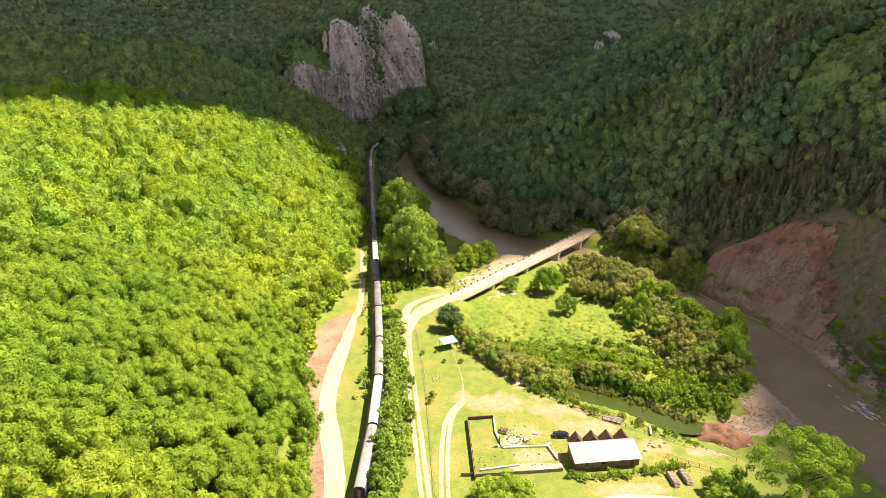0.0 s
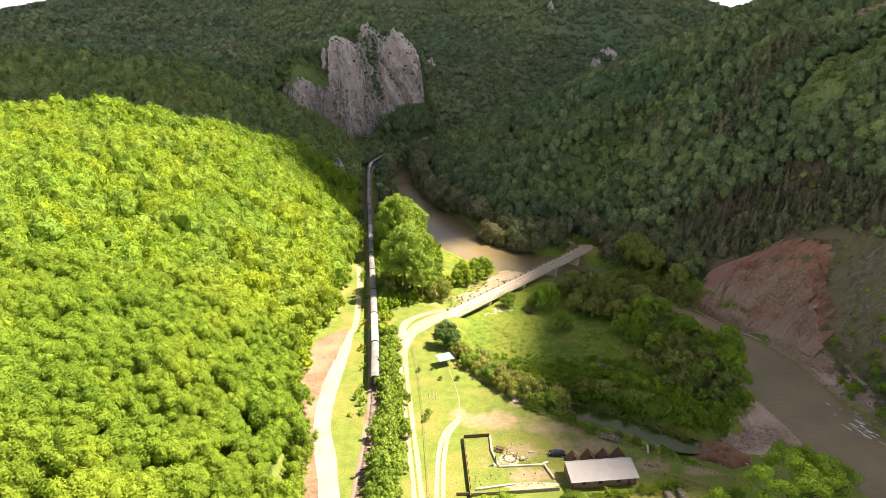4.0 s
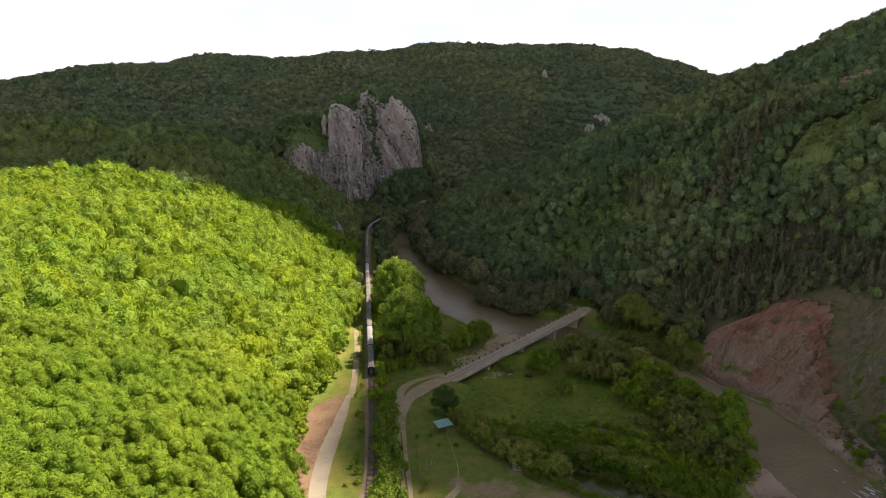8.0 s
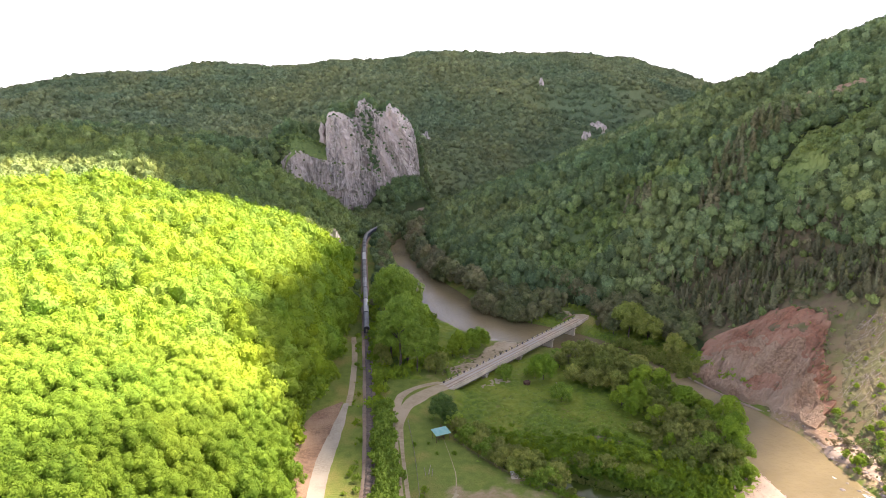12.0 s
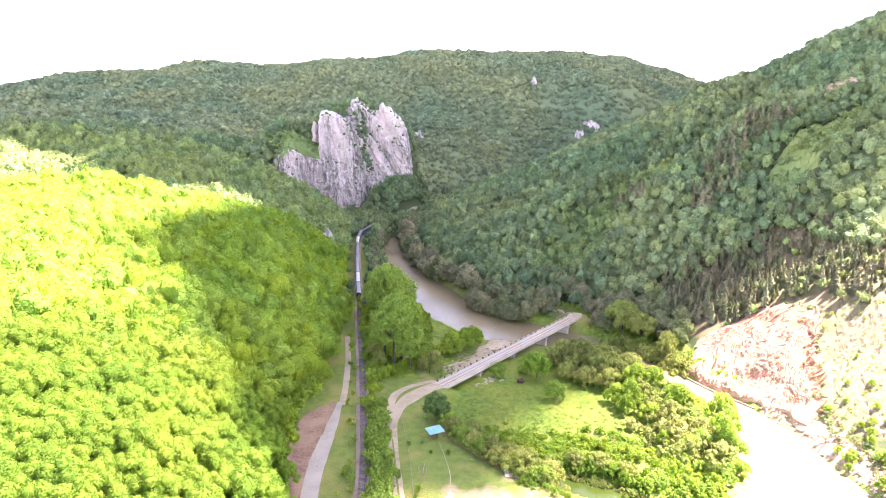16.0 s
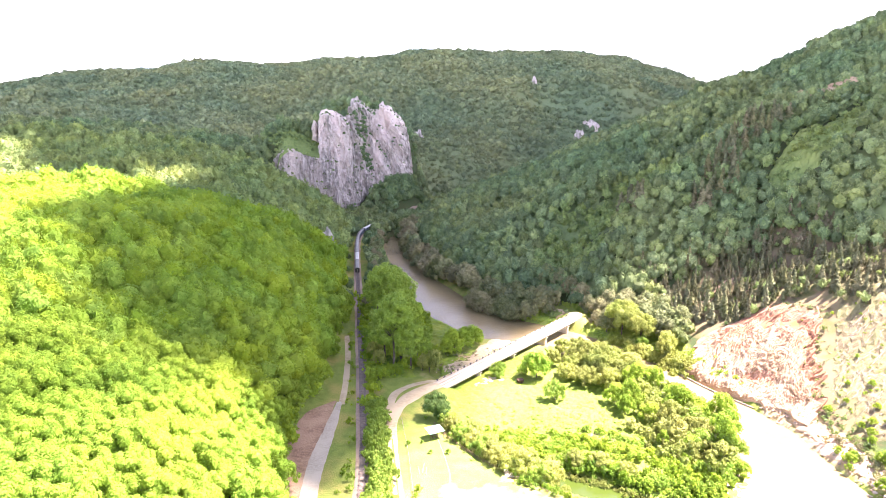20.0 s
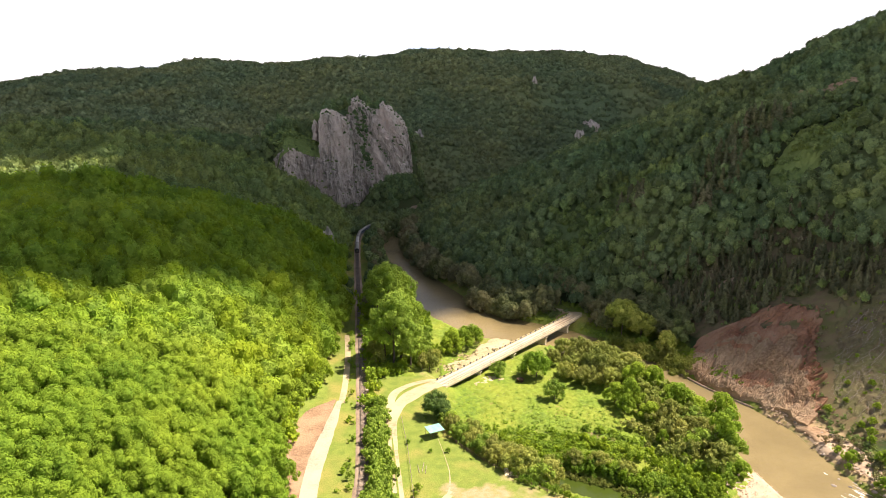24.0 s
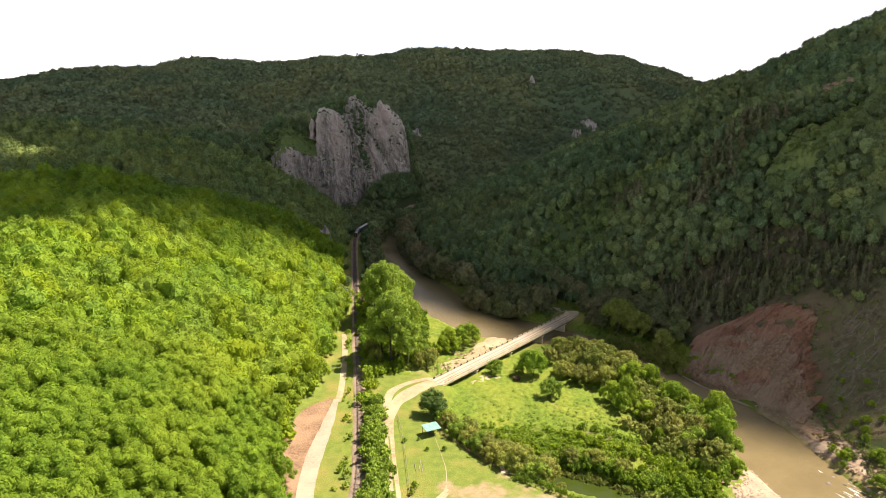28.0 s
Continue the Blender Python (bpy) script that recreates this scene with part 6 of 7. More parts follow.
shrub_band("slope_scrub", [(156, 190), (168, 204), (180, 218), (196, 238)], 150, 9.0, (0.12, 0.5), M["leaf"], "thin scrub on the dry slope", 328, 40, 0.6)
shrub_band("bank_scrub", [(-11, 240), (-4, 244), (2, 250), (6, 258)], 90, 2.2, (0.4, 1.4), M["leaf"], "scrub under the poplars", 329, 60, 0.6)
shrub_band("bank_scrub", [(-12, 252), (-10, 275), (-13, 292), (-17, 320), (-22, 350)], 170, 3.0, (0.7, 2.0), M["leaf"], "dense scrub between railway and poplars", 331, 80, 0.7)
shrub_band("bank_scrub", [(8, 258), (8, 275), (6, 292), (9, 310), (4, 334), (-2, 360)], 190, 3.4, (0.6, 1.8), M["leaf"], "dense scrub on the river bank", 332, 80, 0.7)
shrub_band("bank_scrub", [(142, 186), (146, 176), (144, 160), (142, 140)], 60, 2.4, (0.5, 1.2), M["leaf_dark"], "scrub on the river bank", 330, 60, 0.6)

shrub_band("slope_scrub", [(212, 358), (240, 370), (270, 384), (298, 398)], 230, 8, (0.5, 1.7), M["leaf_mid"], "yellow-green scrub on the open slope", 335, 40, 0.9)
shrub_band("slope_scrub", [(114, 384), (117, 374), (120, 366)], 60, 5, (0.4, 1.4), M["leaf_mid"], "yellow-green scrub in the gully's mouth", 346, 40, 0.9)
shrub_band("dry_brush", [(152, 186), (166, 202), (180, 218), (198, 240)], 420, 9.0, (0.12, 0.42), M["brush"], "dry brown brushwood on the slope", 347, 26, 0.8, 0.6)
# pines above the landslide
rp = np.random.RandomState(77)
shrub_band("slope_scrub", [(152, 267), (163, 268), (170, 257), (176, 247), (168, 236), (159, 223.5), (152, 211), (147, 200)], 150, 1.3, (0.2, 0.75), M["brush"], "dry brush overhanging the rim of the landslide", 353, 40, 0.6, 0.7)
shrub_band("slope_scrub", [(136, 268), (152, 267), (163, 268), (176, 247), (159, 223.5), (149, 204)], 70, 1.8, (0.2, 0.7), M["leaf_mid"], "small green bushes on the rim of the landslide", 354, 50, 0.6)
shrub_band("bank_scrub", [(147, 200), (147.5, 188), (147, 174), (146, 160)], 90, 1.6, (0.25, 0.8), M["leaf_mid"], "low bushes at the edge of the dry slope", 355, 50, 0.55)


def branch_geometry(r):
    """A fallen bare branch, a few metres long, with crooked twigs."""
    bm = bmesh.new()
    p, long = Vector((0, 0, 0.12)), r.uniform(4, 9)
    for i in range(4):
        q = p + Vector((long / 4, r.normal(0, 0.22), r.normal(0, 0.05)))
        tube(bm, p, q, 0.10 - 0.02 * i, 0.08 - 0.02 * i, 5, False)
        for k in (-1, 1):
            t = q + Vector((r.uniform(0.5, 1.3), k * r.uniform(0.5, 1.4), r.uniform(0.0, 0.4)))
            tube(bm, q, t, 0.045, 0.015, 4, False)
        p = q
    bmesh.ops.triangulate(bm, faces=bm.faces[:])
    bm.verts.index_update()
    out = np.array([tuple(v.co) for v in bm.verts]), np.array([[v.index for v in f.verts] for f in bm.faces])
    bm.free()
    return out


def fallen_branches():
    """Grey dead branches strewn down the dry slope, each laid along the fall of the ground."""
    r = np.random.RandomState(93)
    mods = [branch_geometry(r) for k in range(8)]
    V, F, base = [], [], 0
    for i in range(110):
        x, y = 156 + 34 * r.uniform(), 0
        y = 184 + (x - 150) * 0.95 + r.uniform(-14, 20)
        if x < 1.5 + np.interp(y, [174, 200, 210, 231, 249], [149, 149, 155, 169, 181]):
            continue
        v, f = mods[r.randint(8)]
        a, s = math.radians(205 + r.normal(0, 22)), r.uniform(0.6, 1.2)
        c, d = math.cos(a) * s, math.sin(a) * s
        px, py = x + v[:, 0] * c - v[:, 1] * d, y + v[:, 0] * d + v[:, 1] * c
        V.append(np.stack([px, py, height(px, py) + v[:, 2] + 0.35], 1))
        F.append(f + base)
        base += len(v)
    tagged(new("fallen_branches", mesh_of("fallen_branches", np.concatenate(V), np.concatenate(F), M["wood_grey"])), "grey dead branches strewn over the dry slope", "dead wood", kind="stuff")


fallen_branches()
pines = [conifer_geometry(np.random.RandomState(400 + k), 2.3, 7.6, 260) for k in range(7)]


def in_pines(x, y):
    t = (y - 240) / 90
    return (x > 130 + 32 * np.clip(1 - t * 1.5, 0, 1)) & (x < 232 - 18 * t) & (y > 236) & (y < 338 + 6 * np.sin(x * 0.2)) & ~in_scar(x, y)


def in_scar(x, y):
    return (y < 271 - (x - 140) * 0.28) & (x < 181) & (y > 176)


x, y = scatter(rp, 130, 240, 232, 350, 3.9, in_pines)
x, y = x + rp.normal(0, 1.6, len(x)), y + rp.normal(0, 1.6, len(y))
stuff_of("pine_wood", rp, pines, x, y, height(x, y) - 0.2, 0.4 + 1.1 * rp.beta(1.6, 2.6, len(x)), M["needle"], "olive-brown young pines above the landslide", "pines", rp.uniform(0.85, 1.3, len(x)))
x, y = scatter(rp, 130, 240, 236, 345, 5.6, in_pines)
x, y = x + rp.normal(0, 2.0, len(x)), y + rp.normal(0, 2.0, len(y))
k = rp.uniform(size=len(x)) < 0.6
stuff_of("slope_wood", rp, coarse, x[k], y[k], height(x[k], y[k]) - 0.3, rp.uniform(0.2, 0.62, k.sum()), M["leaf_mid"], "young broadleaf trees among the pines", "wood")
stuff_of("dry_brush", rp, coarse, x[~k], y[~k], height(x[~k], y[~k]) - 0.3, rp.uniform(0.15, 0.4, (~k).sum()), M["brush"], "dry brown bushes among the pines", "shrubs")
x, y = scatter(rp, 140, 300, 340, 480, 5.5, lambda x, y: (to_line(x, y, [(244, 414), (208, 391), (176, 361)])[0] < 9 + 3 * np.sin(x * 0.2)) | (to_line(x, y, [(138, 382), (150, 402)])[0] < 8))
stuff_of("pine_wood", rp, pines, x, y, height(x, y) + 3, rp.uniform(1.2, 2.0, len(x)), M["needle"], "dark pines among the slope's broadleaf trees", "pines")


# ---------------------------------------------------------------- fences and small buildings
def fence(line, label, gap=2.6, tall=1.15, rails=(0.45, 0.95), wooden="wood_grey"):
    p = along(line, gap)
    f = thing("fence", pose(p[0, 0], p[0, 1], spot(p[0, 0], p[0, 1])), label, "fence", "fences")
    z0 = spot(p[0, 0], p[0, 1])
    post = bm_mesh("post", tube(bmesh.new(), (0, 0, -0.4), (0, 0, tall), 0.08, 0.065, 6), M[wooden])
    z = height(p[:, 0], p[:, 1]) - z0
    for (x, y), h in zip(p, z):
        part("post", post, None, f, at=pose(x - p[0, 0], y - p[0, 1], h, RV.uniform(-3, 3), RV.uniform(-3, 3)))
    for r in rails:
        bm = bmesh.new()
        for i in range(len(p) - 1):
            a, b = ((p[k, 0] - p[0, 0], p[k, 1] - p[0, 1], z[k] + r + 0.03 * math.sin(k * 2.3)) for k in (i, i + 1))
            tube(bm, a, b, 0.05, 0.05, 5)
        part("rail", bm, M[wooden], f)
    return f


fence([(-1.6, 203), (0.6, 181), (1.7, 161), (2.4, 140), (3.0, 118)], "grey wooden post-and-rail fence along the road", 2.6, 1.0, (0.85,))
fence([(9.5, 199), (15, 186.2), (24, 173.2), (33, 163), (41.5, 155.4), (52, 146), (60, 141.4), (70.5, 134), (79, 128.8)], "weathered wooden fence along the creek", wooden="wood")
fence([(62, 131), (70, 126.5), (76, 121)], "weathered wooden fence near the log piles", wooden="wood")


def shelter():
    s = thing("shelter", pose(9.3, 190.6, spot(9, 190), 0, 0, 24), "open wooden picnic shelter with a teal tin roof", "shelter")
    for x, z in ((-2.4, 2.5), (2.4, 2.5)):
        for y in (-1.6, 1.6):
            part("post", tube(bmesh.new(), (x, y, -0.3), (x, y, 2.45 if y < 0 else 2.9), 0.09, 0.08, 6), M["wood"], s)
    bm = boxes((-2.7, 2.7, -2.1, 2.1, -0.05, 0.05))
    for i in range(13):
        box(bm, -2.65 + i * 0.43, -2.57 + i * 0.43, -2.1, 2.1, 0.05, 0.09)
    part("roof", bm, M["teal"], s, "teal ribbed tin roof", pose(0, 0, 2.75, 6))
    t = part("table", boxes((-1.2, 1.2, -0.4, 0.4, 0.72, 0.78)), M["wood"], s)
    for x in (-0.9, 0.9):
        part("leg", boxes((x - 0.05, x + 0.05, -0.3, 0.3, 0, 0.72)), M["wood"], t)
    for y in (-0.85, 0.85):
        part("bench", boxes((-1.2, 1.2, y - 0.14, y + 0.14, 0.4, 0.46), (-0.9, -0.8, y - 0.1, y + 0.1, 0, 0.4), (0.8, 0.9, y - 0.1, y + 0.1, 0, 0.4)), M["wood"], s)


def long_shed():
    s = thing("long_shed", pose(45.4, 130.7, 0, 0, 0, 4.5), "long low wooden shed with a pale tin roof", "shed")
    h = 8.1
    wall = [(-3.2, 0), (-3.2, 2.5), (1.8, 3.9), (3.2, 3.0), (3.2, 0)]
    part("front_wall", boxes((-h, h, -3.2, -3.05, 0, 2.55)), M["wood"], s, "brown boarded wall")
    part("back_wall", boxes((-h, h, 3.05, 3.2, 0, 3.0)), M["wood"], s)
    for x in (-h, h - 0.15):
        bm = bmesh.new()
        a = [bm.verts.new((x, y, z)) for y, z in wall]
        b = [bm.verts.new((x + 0.15, y, z)) for y, z in wall]
        bm.faces.new(a)
        bm.faces.new(b[::-1])
        for i in range(5):
            bm.faces.new((a[i], a[(i + 1) % 5], b[(i + 1) % 5], b[i]))
        part("gable_wall", bm, M["wood"], s)
    batten = bm_mesh("board", boxes((-0.05, 0.05, -0.04, 0, 0.05, 2.45)), M["wood"])
    for i in range(33):
        part("board", batten, None, s, at=pose(-h + 0.25 + i * 0.5, -3.2, 0))
    for y0, z0, y1, z1 in ((-4.0, 2.45, 1.9, 4.05), (1.9, 4.05, 3.9, 2.75)):
        n = Vector((0, -(z1 - z0), y1 - y0)).normalized() * 0.06
        bm = bmesh.new()
        q = [bm.verts.new((x, y + o * n.y, z + o * n.z)) for o in (0, 1) for x, y, z in ((-h - 0.5, y0, z0), (h + 0.5, y0, z0), (h + 0.5, y1, z1), (-h - 0.5, y1, z1))]
        for f in ((3, 2, 1, 0), (4, 5, 6, 7), (0, 1, 5, 4), (1, 2, 6, 5), (2, 3, 7, 6), (3, 0, 4, 7)):
            bm.faces.new([q[i] for i in f])
        r = part("roof", bm, M["tin"], s, "pale sheet-metal roof slope")
        rib = bm_mesh("roof_rib", tube(bmesh.new(), (0, y0, z0 + 0.07), (0, y1, z1 + 0.07), 0.02, 0.02, 5), M["tin"])
        for i in range(18):
            part("roof_rib", rib, None, r, at=pose(-h - 0.3 + i * 0.98, 0, 0))
    for x in (-5.2, -1, 3.6):
        part("window", boxes((x - 0.5, x + 0.5, -3.27, -3.2, 1.1, 1.9)), M["glass_dark"], s)
    part("door", boxes((5.8, 6.8, -3.28, -3.2, 0, 2.0)), M["wood_red"], s)


def cabin(x, y):
    c = thing("cabin", pose(x, y - 1.2, spot(x, y)), "small brown A-frame cabin behind the shed", "cabin", "A-frame cabins")
    for s in (-1, 1):
        bm = bmesh.new()
        q = [bm.verts.new(p) for p in ((s * 1.9, -1.6, 0.1), (0, -1.6, 2.6), (0, 1.6, 2.6), (s * 1.9, 1.6, 0.1), (s * 2.0, -1.6, 0.2), (0.0, -1.6, 2.72), (0.0, 1.6, 2.72), (s * 2.0, 1.6, 0.2))]
        for f in ((0, 1, 2, 3), (4, 5, 6, 7), (0, 1, 5, 4), (1, 2, 6, 5), (2, 3, 7, 6), (3, 0, 4, 7)):
            bm.faces.new([q[i] for i in f])
        part("roof_slope", bm, M["wood_red"], c, "reddish boarded roof slope")
    for y0 in (-1.45, 1.35):
        bm = bmesh.new()
        a = [bm.verts.new(p) for p in ((-1.75, y0, 0), (1.75, y0, 0), (0, y0, 2.45))]
        b = [bm.verts.new((p.co.x, y0 + 0.1, p.co.z)) for p in a]
        bm.faces.new(a)
        bm.faces.new(b[::-1])
        for i in range(3):
            bm.faces.new((a[i], a[(i + 1) % 3], b[(i + 1) % 3], b[i]))
        part("gable", bm, M["wood"], c)
    part("door", boxes((-0.4, 0.4, -1.5, -1.45, 0, 1.8)), M["wood_grey"], c)


def car():
    c = thing("car", pose(36.8, 140.3, spot(36.8, 140.3), 0, 0, -6), "dark blue hatchback parked on the meadow", "car")
    prof = [(-2.1, 0.35), (-2.15, 0.75), (-1.95, 0.95), (-1.2, 1.0), (-0.55, 1.42), (1.05, 1.45), (1.75, 1.0), (2.1, 0.9), (2.1, 0.35)]
    bm = bmesh.new()
    rows = []
    for y, k in ((-0.84, 0.94), (-0.7, 1.0), (0.7, 1.0), (0.84, 0.94)):
        rows.append([bm.verts.new((x, y * (0.82 if z > 1.2 else 1.0), 0.35 + (z - 0.35) * k)) for x, z in prof])
    for a, b in zip(rows, rows[1:]):
        for i in range(len(prof)):
            bm.faces.new((a[i], a[(i + 1) % 9], b[(i + 1) % 9], b[i]))
    bm.faces.new(rows[0])
    bm.faces.new(rows[-1][::-1])
    part("body", bm, M["car_paint"], c)
    part("windscreen", boxes((-0.02, 0.02, -0.58, 0.58, -0.38, 0.38)), M["glass_dark"], c, "dark windscreen", pose(-0.92, 0, 1.24, 0, 57))
    part("rear_window", boxes((-0.02, 0.02, -0.56, 0.56, -0.38, 0.38)), M["glass_dark"], c, "dark rear window", pose(1.45, 0, 1.26, 0, -57))
    for y in (-0.74, 0.74):
        part("side_window", boxes((-0.7, 1.1, -0.02, 0.02, 1.02, 1.34)), M["glass_dark"], c, at=pose(0, y * 1.04, 0))
        part("headlight", boxes((-2.13, -2.03, y * 0.8 - 0.16, y * 0.8 + 0.16, 0.68, 0.82)), M["white"], c)
    for x in (-1.3, 1.3):
        for y in (-0.8, 0.8):
            w = part("wheel", tube(bmesh.new(), (0, -0.1, 0), (0, 0.1, 0), 0.31, 0.31, 16), M["rubber"], c, at=pose(x, y, 0.31))
            part("rim", tube(bmesh.new(), (0, -0.11, 0), (0, 0.11, 0), 0.19, 0.19, 12), M["chrome"], w)


def log_pile(x, y, turn):
    c = thing("log_pile", pose(x, y, spot(x, y), 0, 0, turn), "long stacked pile of cut logs on the grass", "log pile", "log piles")
    r = np.random.RandomState(int(x))
    log = [bm_mesh("log", tube(bmesh.new(), (-0.7, 0, 0), (0.7, 0, 0), 0.15 + 0.02 * k, 0.14 + 0.02 * k, 8), M["wood_grey"]) for k in range(3)]
    for row in range(4):
        for i in range(15 - row):
            part("log", log[r.randint(3)], None, c, at=pose(r.uniform(-0.08, 0.08), -2.4 + i * 0.35 + row * 0.17, 0.17 + row * 0.29, 0, 0, r.uniform(-4, 4)))


def pen():
    """The walled yard with its beds, wall pieces and posts."""
    def wall(pts, tall, thick, mat, name, label):
        for a, b in zip(pts, pts[1:]):
            L = math.hypot(b[0] - a[0], b[1] - a[1])
            w = new(name, bm_mesh(name, boxes((0, L, -thick / 2, thick / 2, -0.2, tall), bevel=0.03), M[mat]))
            w.matrix_basis = pose(a[0], a[1], 0, 0, 0, math.degrees(math.atan2(b[1] - a[1], b[0] - a[0])))
            tagged(w, label, "wall", "walls of the yard")
    wall([(12.6, 124), (12.6, 148.4)], 1.3, 0.2, "wood", "yard_wall", "tall brown boarded yard fence")
    wall([(12.8, 148.6), (19.8, 149.2)], 1.0, 0.25, "wood_red", "yard_wall", "low red-brown yard fence")
    wall([(20.0, 149.0), (19.7, 142.4), (20.8, 136.2)], 0.6, 0.5, "concrete", "yard_wall", "low pale stone yard wall")
    wall([(20.8, 135.8), (32.4, 136.2)], 0.5, 0.5, "concrete", "yard_wall", "low pale stone yard wall")
    wall([(32.6, 136), (34.0, 130.6)], 0.6, 0.4, "concrete", "yard_wall", "low pale stone yard wall")
    wall([(14.2, 127.4), (24.0, 129.0)], 0.45, 0.5, "concrete", "yard_wall", "low pale stone yard wall")
    wall([(12.6, 125.2), (34.5, 126.6)], 0.9, 0.15, "wood_grey", "yard_wall", "grey plank fence of the yard")
    wall([(9.3, 125.6), (12.4, 125.6)], 0.9, 0.15, "wood", "yard_wall", "brown plank gate beside the yard")
    patch("yard_path", 28, 128.4, 7.5, 1.5, 3, M["dirt_road"], "trodden pale yard floor", "bare earth", 0.07, 0, 31)
    patch("yard_floor", 24, 139, 3.0, 2.6, 10, M["dirt_road"], "pale gravel floor in the yard", "gravel", 0.07, 0, 32)
    for x in np.arange(124.5, 148.5, 3.0):
        p = new("yard_post", bm_mesh("yard_post", tube(bmesh.new(), (0, 0, -0.3), (0, 0, 1.5), 0.09, 0.08, 6), M["wood_red"]))
        p.matrix_basis = pose(12.85, x, 0)
        tagged(p, "red-brown post of the yard fence", "post", "posts of the yard")
    fence([(22.5, 141.8), (26.5, 140.5), (29.5, 138.0), (28.8, 136.6)], "low dark rail around the yard bed", 1.2, 0.8, (0.7,), "wood")
    r = np.random.RandomState(44)
    for i in range(46):
        x, y = (r.uniform(13.6, 33), r.uniform(128.5, 135)) if i < 26 else (r.uniform(20.8, 31), r.uniform(136.8, 146))
        ob = new("rubble_stone", boulders[i % 4])
        k = r.uniform(0.1, 0.28)
        ob.matrix_basis = Matrix.Translation((x, y, spot(x, y) + 0.1 + 0.2 * k)) @ Euler((0, 0, r.uniform(0, 6))).to_matrix().to_4x4() @ Matrix.Scale(k, 4)
        tagged(ob, "small loose stone on the yard grass", "stone", "loose stones of the yard")
    # stone ring
    ring = thing("fire_ring", pose(24.2, 139.2, 0.1), "round ring of pale stones in the yard", "fire ring")
    for i in range(14):
        a = i * math.tau / 14
        part("stone", boulders[i % 4], None, ring, at=Matrix.Translation((1.7 * math.cos(a), 1.7 * math.sin(a), 0.1)) @ Matrix.Scale(0.34, 4))
    # table with roof
    t = thing("picnic_table", pose(21.9, 142.9, 0.02, 0, 0, -28), "red-brown wooden picnic table with benches", "picnic table")
    part("tabletop", boxes((-1.1, 1.1, -0.5, 0.5, 0.72, 0.8)), M["wood_red"], t)
    for x in (-0.8, 0.8):
        part("leg", boxes((x - 0.06, x + 0.06, -0.7, 0.7, 0, 0.72)), M["wood_red"], t)
    for y in (-0.95, 0.95):
        part("bench", boxes((-1.1, 1.1, y - 0.18, y + 0.18, 0.4, 0.48), (-0.9, -0.8, y - 0.1, y + 0.1, 0, 0.4), (0.8, 0.9, y - 0.1, y + 0.1, 0, 0.4)), M["wood_red"], t)
    # closed parasol
    u = thing("parasol", pose(20.0, 136.8, 0.02), "closed dark green parasol on a white base", "parasol")
    part("base", boxes((-0.5, 0.5, -0.5, 0.5, 0, 0.12), bevel=0.03), M["white"], u, "white square base")
    part("pole", tube(bmesh.new(), (0, 0, 0.1), (0, 0, 2.9), 0.04, 0.03, 8), M["wood"], u)
    part("canopy", tube(bmesh.new(), (0, 0, 1.1), (0, 0, 2.85), 0.42, 0.08, 10), M["needle"], u, "folded dark green cloth")
    b = thing("stone_block", pose(27.3, 138.6, 0.02, 0, 0, 12), "pale square stone block in the yard", "stone block")
    part("block", boxes((-0.6, 0.6, -0.5, 0.5, 0, 0.7), bevel=0.06), M["concrete"], b)
    b = thing("planter", pose(33.0, 136.8, 0.02, 0, 0, 30), "grey concrete trough by the yard wall", "trough")
    part("trough", boxes((-0.8, 0.8, -0.35, 0.35, 0, 0.5), bevel=0.05), M["concrete"], b)
    b = thing("stone_block", pose(30.2, 141.6, 0.02, 0, 0, -5), "pale long stone on the grass", "stone block")
    part("block", boxes((-0.7, 0.7, -0.3, 0.3, 0, 0.4), bevel=0.08), M["concrete"], b)


def creek_platform():
    p = thing("creek_platform", pose(53.0, 147.6, -0.4, 0, 0, -28), "weathered wooden platform over the creek", "platform")
    for i in range(12):
        part("plank", boxes((-2.6 + i * 0.44, -2.2 + i * 0.44, -1.4, 1.4, 0.5, 0.58)), M["wood_grey"], p)
    for x in (-2.5, 0, 2.5):
        for y in (-1.3, 1.3):
            part("post", tube(bmesh.new(), (x, y, -3.4), (x, y, 1.6), 0.09, 0.08, 6), M["wood"], p)
    for y in (-1.3, 1.3):
        part("rail", boxes((-2.6, 2.6, y - 0.05, y + 0.05, 1.45, 1.55)), M["wood"], p)
    w = thing("weir_wall", pose(61.5, 141.6, -1.2, 0, 0, 75), "short concrete sluice wall at the creek", "wall")
    part("wall", boxes((-1.8, 1.8, -0.25, 0.25, -1, 1.9), bevel=0.04), M["concrete"], w)


